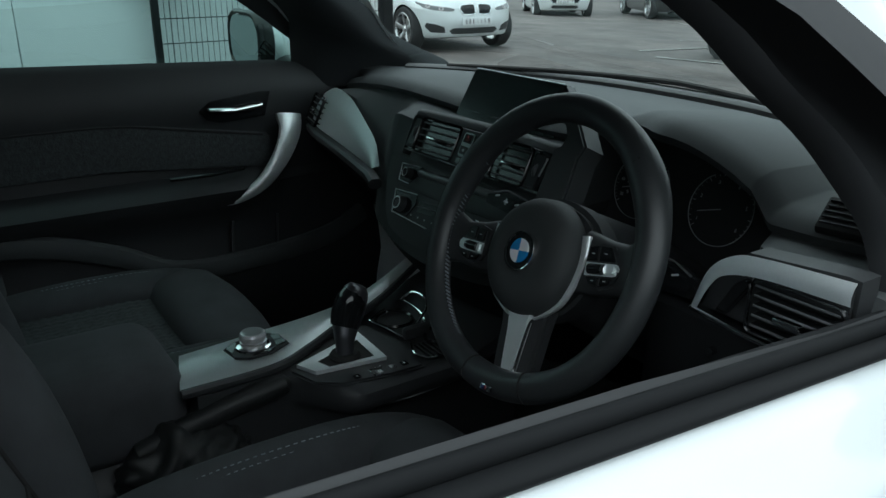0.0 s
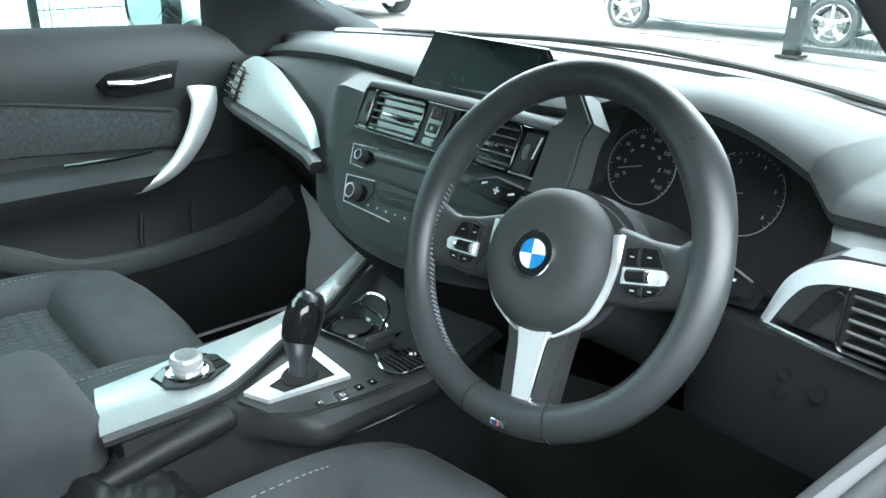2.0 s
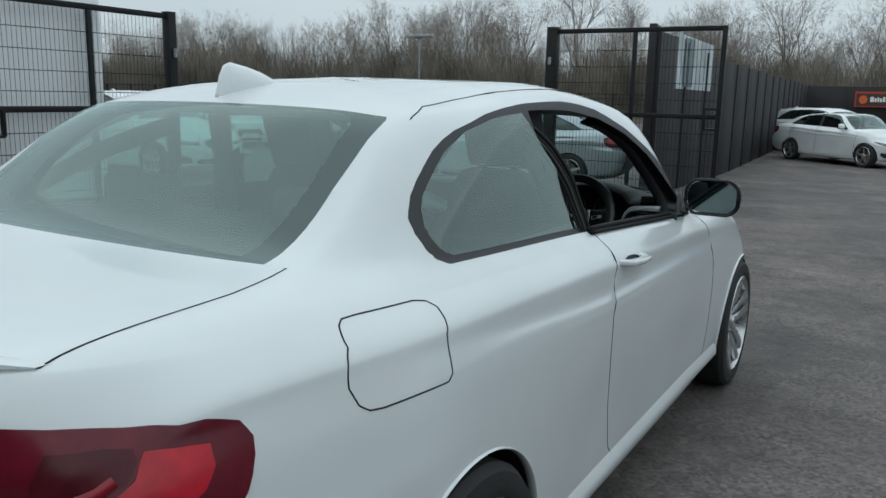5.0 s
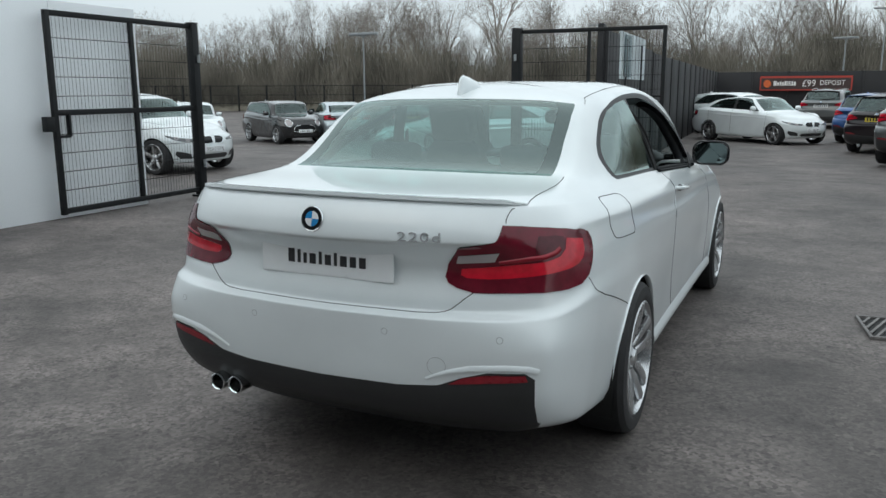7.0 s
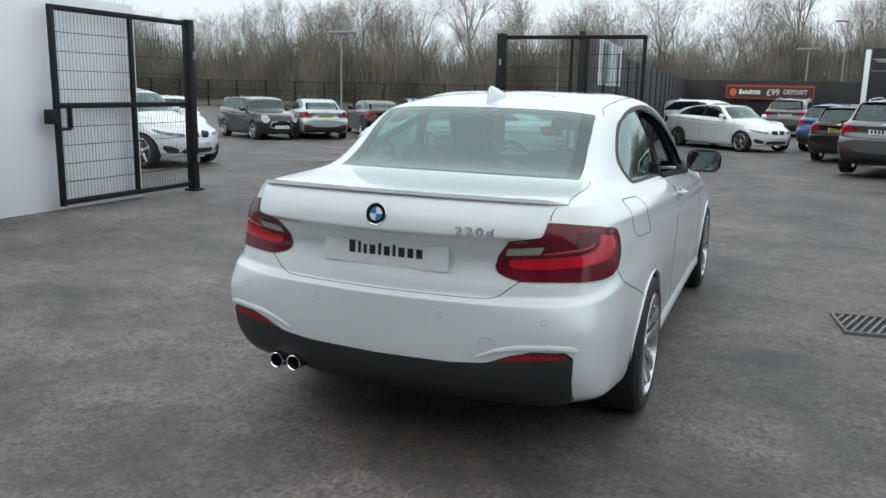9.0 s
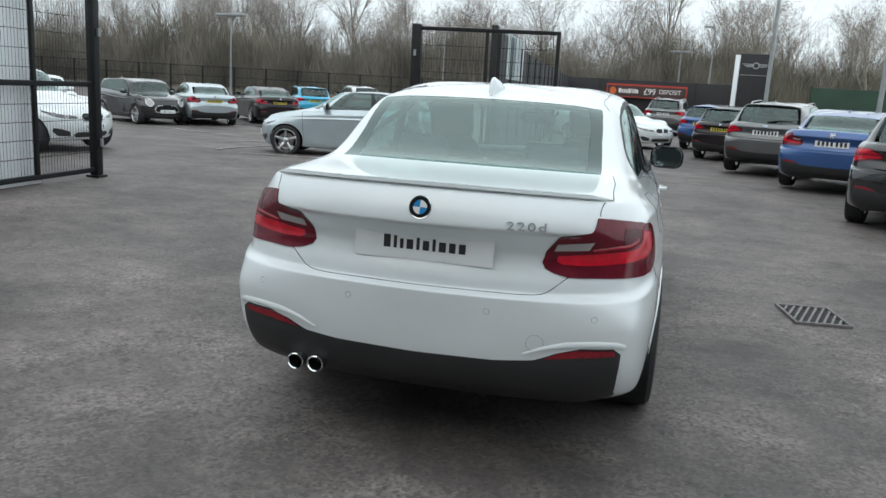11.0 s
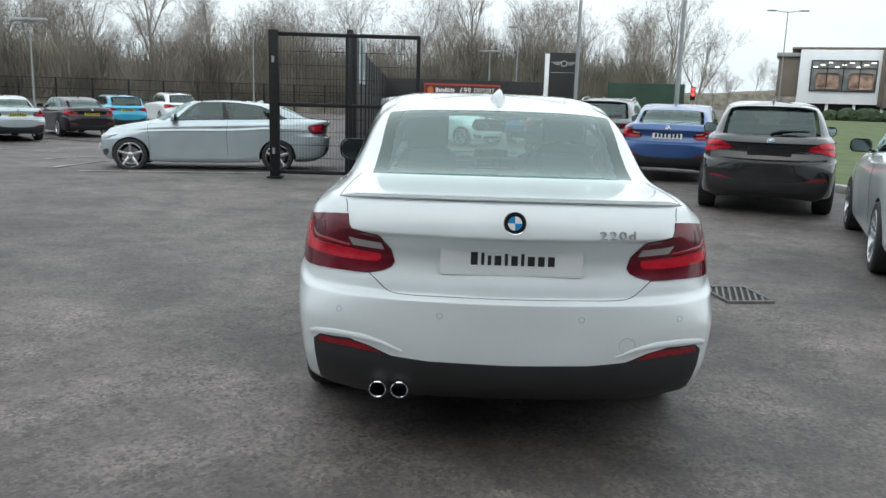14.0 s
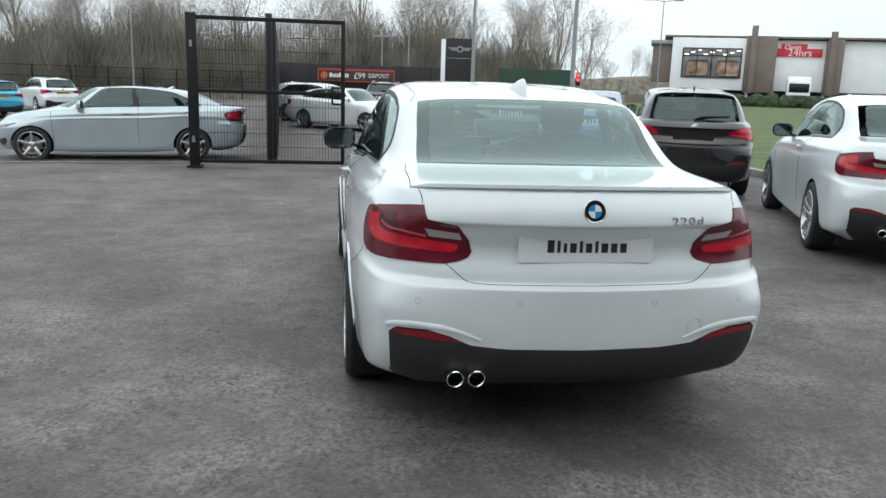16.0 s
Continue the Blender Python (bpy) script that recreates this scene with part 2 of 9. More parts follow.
def slab(bm, outline, depth, m=None, bevel=0.0):
    """A flat shape (x, y) made solid along z, from 0 to depth, with a rounded rim."""
    m = m or Matrix()
    bottom = [bm.verts.new(m @ Vector((x, y, 0))) for x, y in outline]
    f = bm.faces.new(bottom)
    g = bmesh.ops.extrude_face_region(bm, geom=[f])
    vs = [v for v in g["geom"] if isinstance(v, bmesh.types.BMVert)]
    bmesh.ops.translate(bm, verts=vs, vec=m.to_3x3() @ Vector((0, 0, depth)))
    if bevel:
        es = [e for v in vs for e in v.link_edges if e.other_vert(v) in vs]
        bmesh.ops.bevel(bm, geom=list(set(es)), offset=bevel, segments=2, affect="EDGES")
    return bm


def rounded(w, h, r, n=4):
    """A rectangle about the origin with round corners."""
    out = []
    for cx, cy, a0 in ((w / 2 - r, h / 2 - r, 0), (-w / 2 + r, h / 2 - r, 90), (-w / 2 + r, -h / 2 + r, 180), (w / 2 - r, -h / 2 + r, 270)):
        for k in range(n + 1):
            a = radians(a0 + 90 * k / n)
            out.append((cx + r * math.cos(a), cy + r * math.sin(a)))
    return out


def lettering(name, text, size, mat, parent, m, depth=0.002, label="", squeeze=1.0):
    """Raised letters in the built-in typeface, turned into a mesh."""
    cu = bpy.data.curves.new(name, "FONT")
    cu.body, cu.size, cu.extrude, cu.align_x, cu.align_y = text, size, depth, "CENTER", "CENTER"
    cu.resolution_u = 3
    tmp = bpy.data.objects.new(name, cu)
    me = bpy.data.meshes.new_from_object(tmp)
    bpy.data.objects.remove(tmp)
    me.transform(m @ Matrix.Diagonal((squeeze, 1, 1, 1)))
    me.materials.append(mat)
    ob = new(name, me)
    ob.parent = parent
    return tagged(ob, label) if label else ob


def loft(bm, rows, close=False):
    vs = [[bm.verts.new(p) for p in r] for r in rows]
    for a, b in zip(vs, vs[1:]):
        n = len(a)
        for k in range(n if close else n - 1):
            bm.faces.new((a[k], a[(k + 1) % n], b[(k + 1) % n], b[k]))
    return vs

# ---- cars: a body is a stack of rings from the floor to the roof, each running from the tail round to the nose ----
TAIL_X = (0.0, 0.42, 0.75)
TAIL_BOW = (0.0, 0.10, 0.38)


def ring(tail, corner, quarter, widths, heights, front, nose, ys=(1.10, 1.95, 2.90, 3.79)):
    """Half a ring, from the middle of the tail to the middle of the nose: twelve points."""
    out = [(corner[0] * fx, tail[0] + (corner[1] - tail[0]) * fy, tail[1] + (corner[2] - tail[1]) * fy) for fx, fy in zip(TAIL_X, TAIL_BOW)]
    out += [corner, quarter]
    out += [(w, y, z) for w, y, z in zip(widths, ys, heights)]
    out += [front, (front[0] * 0.55, front[1] + 0.8 * (nose[0] - front[1]), front[2] + 0.8 * (nose[1] - front[2])), (0.0, *nose)]
    return out


def coupe_rings():
    rows = []
    rows.append(ring((0.24, 0.26), (0.62, 0.42, 0.22), (0.66, 0.6, 0.2), (0.66, 0.68, 0.68, 0.66), (0.2, 0.17, 0.17, 0.2), (0.58, 4.10, 0.2), (4.20, 0.2)))
    rows.append(ring((0.12, 0.350), (0.735, 0.26, 0.335), (0.815, 0.5, 0.29), (0.842, 0.83, 0.83, 0.84), (0.24, 0.19, 0.19, 0.22), (0.66, 4.18, 0.22), (4.32, 0.22)))
    rows.append(ring((0.03, 0.475), (0.765, 0.20, 0.47), (0.842, 0.5, 0.45), (0.866, 0.852, 0.852, 0.868), (0.40, 0.29, 0.29, 0.36), (0.72, 4.20, 0.36), (4.40, 0.34)))
    rows.append(ring((0.0, 0.60), (0.775, 0.19, 0.60), (0.853, 0.5, 0.60), (0.876, 0.860, 0.858, 0.88), (0.56, 0.48, 0.47, 0.50), (0.74, 4.20, 0.50), (4.43, 0.46)))
    rows.append(ring((0.035, 0.695), (0.775, 0.235, 0.70), (0.850, 0.5, 0.72), (0.876, 0.872, 0.868, 0.88), (0.70, 0.68, 0.64, 0.63), (0.74, 4.20, 0.60), (4.42, 0.56)))
    rows.append(ring((0.118, 0.712), (0.748, 0.25, 0.735), (0.834, 0.5, 0.78), (0.872, 0.874, 0.869, 0.872), (0.79, 0.77, 0.74, 0.70), (0.72, 4.17, 0.66), (4.41, 0.62)))
    rows.append(ring((0.132, 0.738), (0.746, 0.26, 0.775), (0.830, 0.5, 0.81), (0.870, 0.874, 0.868, 0.868), (0.82, 0.80, 0.77, 0.72), (0.715, 4.155, 0.675), (4.40, 0.64)))
    rows.append(ring((0.185, 0.835), (0.742, 0.275, 0.85), (0.822, 0.5, 0.862), (0.863, 0.871, 0.866, 0.858), (0.868, 0.822, 0.80, 0.75), (0.70, 4.12, 0.70), (4.38, 0.68)))
    rows.append(ring((0.140, 0.922), (0.735, 0.285, 0.915), (0.802, 0.5, 0.944), (0.848, 0.856, 0.855, 0.846), (0.918, 0.868, 0.842, 0.785), (0.685, 4.10, 0.718), (4.36, 0.705)))
    rows.append(ring((0.105, 0.945), (0.726, 0.295, 0.948), (0.797, 0.5, 0.968), (0.842, 0.855, 0.853, 0.838), (0.950, 0.912, 0.878, 0.81), (0.67, 4.08, 0.73), (4.34, 0.72)))
    rows.append(ring((0.165, 1.068), (0.685, 0.335, 1.045), (0.752, 0.62, 1.03), (0.782, 0.795, 0.805, 0.775), (1.01, 0.985, 0.94, 0.89), (0.60, 4.02, 0.82), (4.25, 0.80)))
    rows.append(ring((0.745, 1.092), (0.645, 0.81, 1.088), (0.70, 0.97, 1.07), (0.73, 0.748, 0.772, 0.730), (1.055, 1.022, 0.960, 0.960), (0.55, 3.30, 0.985), (3.42, 1.0), (1.18, 1.96, 2.98, 3.15)))
    rows.append(ring((1.20, 1.358), (0.540, 1.27, 1.336), (0.578, 1.45, 1.345), (0.60, 0.605, 0.60, 0.575), (1.372, 1.392, 1.352, 1.31), (0.47, 2.90, 1.328), (2.96, 1.35), (1.72, 2.12, 2.62, 2.84)))
    rows.append(ring((1.42, 1.408), (0.36, 1.47, 1.396), (0.38, 1.60, 1.405), (0.40, 0.40, 0.39, 0.37), (1.422, 1.430, 1.405, 1.375), (0.30, 2.72, 1.380), (2.78, 1.385), (1.80, 2.12, 2.48, 2.66)))
    rows.append(ring((1.72, 1.432), (0.0, 1.74, 1.432), (0.0, 1.80, 1.434), (0, 0, 0, 0), (1.436, 1.438, 1.425, 1.412), (0.0, 2.46, 1.408), (2.48, 1.406), (1.90, 2.12, 2.32, 2.42)))
    rows = np.array(rows)
    # the boot bows out at its middle, the bumper stands more upright
    rows[2:11, 0, 1] += (0.035, 0.055, 0.014, -0.015, -0.025, -0.045, -0.055, -0.055, -0.050)
    for k, bow in ((1, 0.10), (2, 0.38)):
        rows[2:11, k, 1] = rows[2:11, 0, 1] + bow * (rows[2:11, 3, 1] - rows[2:11, 0, 1])
    rows[12, :, 2] += 0.012
    rows[12, :4, 2] += 0.006
    rows[13:, :, 2] += 0.020
    return rows


def lv(w):
    """Heights counted in main lines (8: shoulder, 9: glass foot, 10: roof edge), as ring numbers."""
    return float(np.interp(w, (0, 5, 6, 7, 8, 12), (0, 5, 7, 9, 10, 14)))


def rings_of(kind):
    """Rings of the other body styles, drawn from the coupe's."""
    r = coupe_rings()
    if kind == "coupe":
        return r
    # a crisp shoulder line over a hollow flank, and a proud sill
    r[4:7, 5:8, 0] -= 0.010
    r[2, 5:8, 0] += 0.010
    if kind in ("saloon", "gran_coupe"):
        fast = kind == "gran_coupe"
        r[10, :4, 2] -= 0.03 if fast else 0.01
        r[11, :6, 1] = (0.44, 0.45, 0.47, 0.52, 0.78, 1.12) if fast else (0.66, 0.66, 0.68, 0.74, 0.92, 1.16)
        r[11, :5, 2] = (1.075, 1.075, 1.07, 1.062, 1.055) if fast else (1.075, 1.075, 1.07, 1.065, 1.06)
        r[11, 5:8, 2] = (1.045, 1.020, 0.985)
        r[12, :, 1] = (0.98, 0.98, 1.0, 1.04, 1.22, 1.58, 2.06, 2.46, 2.62, 2.66, 2.72, 2.74)
        r[12, :, 2] = (1.300, 1.298, 1.292, 1.275, 1.300, 1.348, 1.385, 1.375, 1.345, 1.345, 1.362, 1.366)
        r[13, :, 1] = (1.26, 1.26, 1.28, 1.32, 1.44, 1.72, 2.06, 2.36, 2.48, 2.50, 2.54, 2.56)
        r[13, :, 2] = (1.372, 1.370, 1.368, 1.362, 1.378, 1.404, 1.420, 1.410, 1.392, 1.388, 1.392, 1.394)
        r[14, :, 1] = (1.66, 1.66, 1.68, 1.70, 1.76, 1.90, 2.06, 2.22, 2.30, 2.34, 2.36, 2.38)
        r[14, :, 2] = (1.418, 1.418, 1.418, 1.418, 1.422, 1.428, 1.430, 1.426, 1.420, 1.416, 1.415, 1.414)
        r[13, :, 2] -= 0.016
        r[14, :, 2] -= 0.024
        if not fast:
            r[12, :5, 1] += 0.10
            r[13, :5, 1] += 0.08
        r[:, :, 1] *= 1.045
        r[:, :, 0] *= 1.02
        return r
    # hatchbacks: an upright tail and a long roof
    r[10, :4, 1] = np.array([0.15, 0.16, 0.19, 0.31])
    r[10, :4, 2] -= 0.045
    r[11, :5, 1] = np.array([0.20, 0.21, 0.25, 0.37, 0.60])
    r[11, :5, 2] = (1.040, 1.040, 1.038, 1.034, 1.034)
    r[11, :5, 0] = np.array([0, 0.29, 0.52, 0.665, 0.735])
    r[12, :6, 1] = np.array([0.47, 0.48, 0.51, 0.61, 0.92, 1.4])
    r[12, :6, 2] = np.array([1.385, 1.383, 1.376, 1.355, 1.370, 1.385])
    r[12, 7:, 1] -= np.array([0.06, 0.12, 0.16, 0.18, 0.20])
    r[13, 7:, 1] -= 0.12
    r[13, :6, 1] = np.array([0.60, 0.60, 0.63, 0.74, 1.02, 1.46])
    r[14, :6, 1] = np.array([0.80, 0.80, 0.85, 0.95, 1.2, 1.55])
    r[14, :, 2] = np.maximum(r[14, :, 2], 1.435)
    r[13, :6, 2] = (1.415, 1.415, 1.413, 1.405, 1.413, 1.42)
    if kind == "suv":
        r[:, :, 2] = np.where(r[:, :, 2] > 0.3, 0.3 + (r[:, :, 2] - 0.3) * 1.09 + 0.03, r[:, :, 2] + 0.05)
        r[:, :, 0] *= 1.04
        r[:, :, 1] *= 1.03
    if kind == "mini":
        r[:, :, 1] *= 0.87
        r[:, :, 0] *= 0.975
        r[12, :, 0] *= 1.10
        r[12, 6:, 1] += 0.30
        r[13, 6:, 1] += 0.28
        r[12, :, 2] += 0.01
        r[10, 8:, 2] += 0.07
        r[9, 8:, 2] += 0.08
        r[7, 8:, 2] += 0.07
        r[5:7, 8:, 2] += 0.05
        r[11, 8:, 2] += 0.03
        r[10, 9:, 1] += np.array([-0.04, -0.02, 0.0])
    if kind == "hatch":
        r[:, :, 1] *= 0.975
        r[:, :, 0] *= 0.955
        r[:, :, 2] *= 1.015
    return r


def monotone(values, knots, at):
    """Smooth interpolation with no overshoot along the first axis."""
    h = np.diff(knots)[:, None, None]
    d = np.diff(values, axis=0) / h
    s = np.zeros_like(values)
    w1, w2 = 2 * h[1:] + h[:-1], h[1:] + 2 * h[:-1]
    a, b = d[:-1], d[1:]
    same = a * b > 0
    with np.errstate(divide="ignore", invalid="ignore"):
        hm = (w1 + w2) / (w1 / np.where(same, a, 1) + w2 / np.where(same, b, 1))
    s[1:-1] = np.where(same, hm, 0)
    s[0], s[-1] = d[0], d[-1]
    i = np.clip(np.searchsorted(knots, at, "right") - 1, 0, len(knots) - 2)
    hh = np.diff(knots)[i]
    t = ((at - knots[i]) / hh)[:, None, None]
    hh = hh[:, None, None]
    return (2 * t ** 3 - 3 * t ** 2 + 1) * values[i] + (t ** 3 - 2 * t ** 2 + t) * hh * s[i] + (-2 * t ** 3 + 3 * t ** 2) * values[i + 1] + (t ** 3 - t ** 2) * hh * s[i + 1]


class Shell:
    """The smooth skin of a car: places and normals at (u along a ring, w from ring to ring), and the way back."""

    FU, FW = 28, 24

    def __init__(self, rows):
        n, k = rows.shape[:2]
        self.n, self.k = n, k
        flip = np.array([-1, 1, 1])
        wide = np.concatenate([(rows[:, 1:2] * flip), rows, (rows[:, -2:-1] * flip)], axis=1).transpose(1, 0, 2)
        gap = np.linalg.norm(np.diff(wide, axis=0), axis=2)[:, 1:9].mean(axis=1)
        ku = np.concatenate([[0], np.cumsum(gap)])
        at = np.concatenate([ku[i + 1] + (ku[i + 2] - ku[i + 1]) * np.arange(self.FU) / self.FU for i in range(k - 1)] + [[ku[k]]])
        dense = monotone(wide, ku, at).transpose(1, 0, 2)
        gap = np.linalg.norm(np.diff(rows, axis=0), axis=2).mean(axis=1)
        kw = np.concatenate([[0], np.cumsum(gap)])
        at = np.concatenate([kw[i] + (kw[i + 1] - kw[i]) * np.arange(self.FW) / self.FW for i in range(n - 1)] + [[kw[-1]]])
        self.grid = monotone(dense, kw, at)
        pad = np.concatenate([self.grid[:, 1:2] * flip, self.grid, self.grid[:, -2:-1] * flip], axis=1)
        du = pad[:, 2:] - pad[:, :-2]
        dw = np.gradient(self.grid, axis=0)
        nr = np.cross(du, dw)
        ln = np.linalg.norm(nr, axis=2, keepdims=True)
        self.normal = nr / np.maximum(ln, 1e-9)
        self.normal[-1] = (0, 0, 1)

    def _at(self, table, u, w):
        x, y = np.clip(np.asarray(u, float) * self.FU, 0, table.shape[1] - 1.001), np.clip(np.asarray(w, float) * self.FW, 0, table.shape[0] - 1.001)
        i, j = x.astype(int), y.astype(int)
        f, g = (x - i)[..., None], (y - j)[..., None]
        return (table[j, i] * (1 - f) + table[j, i + 1] * f) * (1 - g) + (table[j + 1, i] * (1 - f) + table[j + 1, i + 1] * f) * g

    def place(self, u, w):
        return self._at(self.grid, u, w)

    def facing(self, u, w):
        v = self._at(self.normal, u, w)
        return v / np.maximum(np.linalg.norm(v, axis=-1, keepdims=True), 1e-9)

    def find(self, p, weight=(1, 1, 1), rows=(0, 99)):
        """The (u, w) nearest to a place, by the axes that count."""
        lo, hi = int(rows[0] * self.FW), int(min(rows[1], self.n - 1) * self.FW) + 1
        g = self.grid[lo:hi]
        d = (((g - np.array(p)) * np.array(weight)) ** 2).sum(axis=2)
        j, i = np.unravel_index(d.argmin(), d.shape)
        j += lo
        u, w = i / self.FU, j / self.FW
        for _ in range(3):
            q = self.place(u, w)
            e = 0.01
            a = (self.place(min(u + e, self.k - 1.0001), w) - self.place(max(u - e, 0), w)) * weight
            b = (self.place(u, min(w + e, self.n - 1.0001)) - self.place(u, max(w - e, 0))) * weight
            m = np.stack([a, b], axis=1) / (2 * e)
            step = np.linalg.lstsq(m, (np.array(p) - q) * weight, rcond=None)[0]
            step = np.clip(step, -0.04, 0.04)
            u, w = float(np.clip(u + step[0], 0, self.k - 1)), float(np.clip(w + step[1], 0, self.n - 1))
        return u, w

    def outline(self, points, n=6, closed=True, weight=(1, 1, 1), rows=(0, 99)):
        """A line of places laid onto the skin, as (u, w) steps."""
        pts = [self.find(p, weight, rows) for p in points]
        return refine(pts, n, closed)


def hat(pts):
    return [(u, lv(w)) for u, w in pts]


def refine(pts, n, closed=True):
    out = []
    m = len(pts)
    for i in range(m if closed else m - 1):
        a, b = np.array(pts[i]), np.array(pts[(i + 1) % m])
        out += [tuple(a + (b - a) * k / n) for k in range(n)]
    if not closed:
        out.append(tuple(pts[-1]))
    return out


def inside(poly, px, py):
    x, y = np.array(poly).T
    hit = np.zeros(len(px), bool)
    j = len(x) - 1
    for i in range(len(x)):
        if y[i] != y[j]:
            c = ((y[i] > py) != (y[j] > py)) & (px < (x[j] - x[i]) * (py - y[i]) / (y[j] - y[i]) + x[i])
            hit ^= c
        j = i
    return hit


def cut_shell(shell, regions, nu, nw):
    """Triangulates the skin so that every region has an exact edge. Returns (u, w) and the triangles of each region; "" is the rest."""
    from mathutils.geometry import delaunay_2d_cdt
    us, ws = np.linspace(0, shell.k - 1, (shell.k - 1) * nu + 1), np.linspace(0, shell.n - 1, (shell.n - 1) * nw + 1)
    gu, gw = np.meshgrid(us, ws)
    pts = np.stack([gu.ravel(), gw.ravel()], axis=1)
    verts, edges = [Vector(p) for p in pts], []
    for name, poly in regions:
        b = len(verts)
        verts += [Vector((min(max(p[0], 0), shell.k - 1), min(max(p[1], 0), shell.n - 1))) for p in poly]
        edges += [(b + i, b + (i + 1) % len(poly)) for i in range(len(poly))]
    ov, oe, of, *_ = delaunay_2d_cdt(verts, edges, [], 0, 1e-5)
    uv = np.array([(v.x, v.y) for v in ov])
    tri = np.array([f for f in of if len(f) == 3])
    c = uv[tri].mean(axis=1)
    owner = np.full(len(tri), -1)
    for k, (name, poly) in enumerate(regions):
        hit = inside(poly, c[:, 0], c[:, 1]) & (owner < 0)
        owner[hit] = k
    groups = {"": tri[owner == -1]}
    for k, (name, poly) in enumerate(regions):
        groups[name] = np.concatenate([groups[name], tri[owner == k]]) if name in groups else tri[owner == k]
    return uv, groups


def skin(shell, uv, tri, lift=0.0, side=0):
    """Vertices, faces and normals of a region. side 0: both halves in one; 1 or -1: the right or the left half alone."""
    used = np.unique(tri)
    back = np.full(len(uv), -1)
    back[used] = np.arange(len(used))
    p, n = shell.place(uv[used, 0], uv[used, 1]), shell.facing(uv[used, 0], uv[used, 1])
    p = p + n * lift
    t = back[tri]
    a, b, c = p[t[:, 0]], p[t[:, 1]], p[t[:, 2]]
    fn = np.cross(b - a, c - a)
    wrong = (fn * n[t[:, 0]]).sum(axis=1) < 0
    t[wrong] = t[wrong][:, ::-1]
    t = t[np.linalg.norm(fn, axis=1) > 1e-10]
    flip = np.array([-1, 1, 1])
    if side == 1:
        return p, t, n
    if side == -1:
        return p * flip, t[:, ::-1], n * flip
    m = len(p)
    mid = np.abs(p[:, 0]) < 1e-5
    other = np.where(mid, np.arange(m), np.arange(m) + m)
    return np.vstack([p, p * flip]), np.vstack([t, other[t][:, ::-1]]), np.vstack([n, n * flip])


def strip(shell, line, width, lift, side=1):
    """A narrow band along a line on the skin: a joint or a seal."""
    uv = np.array(line)
    p, n = shell.place(uv[:, 0], uv[:, 1]), shell.facing(uv[:, 0], uv[:, 1])
    d = np.gradient(p, axis=0)
    s = np.cross(n, d)
    s /= np.maximum(np.linalg.norm(s, axis=1, keepdims=True), 1e-9)
    a, b = p + s * width / 2 + n * lift, p - s * width / 2 + n * lift
    a2, b2 = p + s * width / 2 - n * 0.004, p - s * width / 2 - n * 0.004
    m = len(p)
    v = np.vstack([a, b, a2, b2])
    if side < 0:
        v = v * np.array([-1, 1, 1])
    f = []
    for i in range(m - 1):
        f += [(i, i + 1, m + i + 1, m + i), (2 * m + i, 2 * m + i + 1, i + 1, i), (m + i, m + i + 1, 3 * m + i + 1, 3 * m + i)]
    return v, f


# ---- wheels ----


def wheel_meshes(style):
    """Tyre, rim, spokes and brake disc of a wheel of 0.318 m about the x axis, its face towards +x."""
    turn = Matrix.Rotation(radians(90), 4, "Y")
    out = {}
    bm = bmesh.new()
    lathe(bm, [(0.232, -0.105), (0.262, -0.114), (0.298, -0.108), (0.315, -0.088), (0.318, -0.03), (0.3185, 0.03), (0.315, 0.088), (0.298, 0.108), (0.262, 0.114), (0.240, 0.108), (0.232, 0.10)], 40, turn, close=True)
    out["tyre"] = (bm, RUBBER)
    bm = bmesh.new()
    lathe(bm, [(0.232, -0.10), (0.240, 0.106), (0.232, 0.112), (0.226, 0.104), (0.218, 0.06), (0.205, -0.09)], 40, turn)
    out["rim"] = (bm, ALLOY if style != "dark" else DARK_ALLOY)
    bm = bmesh.new()
    lathe(bm, [(0.0, 0.012), (0.06, 0.012), (0.06, 0.03), (0.155, 0.03), (0.155, 0.012), (0.16, 0.012), (0.16, -0.01), (0.0, -0.01)], 28, turn)
    out["brake_disc"] = (bm, DISC)
    bm = bmesh.new()
    n = 5
    for k in range(n):
        a0 = 2 * math.pi * k / n + math.pi / 2
        arms = (-1, 1) if style == "double" else (0,)
        for s in arms:
            path, sizes = [], []
            for f in np.linspace(0, 1, 6):
                r = 0.04 + 0.19 * f
                a = a0 + s * (0.34 - 0.16 * f) * (1.0 if style == "double" else 0)
                path.append((0.085 - 0.03 * (1 - f) ** 2 + 0.012 * f, r * math.cos(a), r * math.sin(a)))
                half = (0.017 + 0.012 * f) if style == "double" else (0.030 - 0.008 * f)
                sizes.append((half, 0.012))
            sweep(bm, path, sizes, up=(1, 0, 0), seg=8, square=3.0)
    out["spokes"] = (bm, ALLOY if style != "dark" else DARK_ALLOY)
    bm = bmesh.new()
    lathe(bm, [(0.0, 0.094), (0.026, 0.092), (0.032, 0.086), (0.056, 0.074), (0.062, 0.05)], 24, turn)
    for k in range(5):
        a = 2 * math.pi * k / 5 + 0.3
        tube(bm, (0.07, 0.047 * math.cos(a), 0.047 * math.sin(a)), (0.086, 0.047 * math.cos(a), 0.047 * math.sin(a)), 0.007, seg=8)
    out["hub"] = (bm, ALLOY if style != "dark" else DARK_ALLOY)
    made = {}
    for name, (bm, mat) in out.items():
        ob = part(name, bm, mat)
        made[name] = ob.data
        bpy.data.objects.remove(ob)
    return made


WHEELS = {s: wheel_meshes(s) for s in ("double", "five", "dark")}


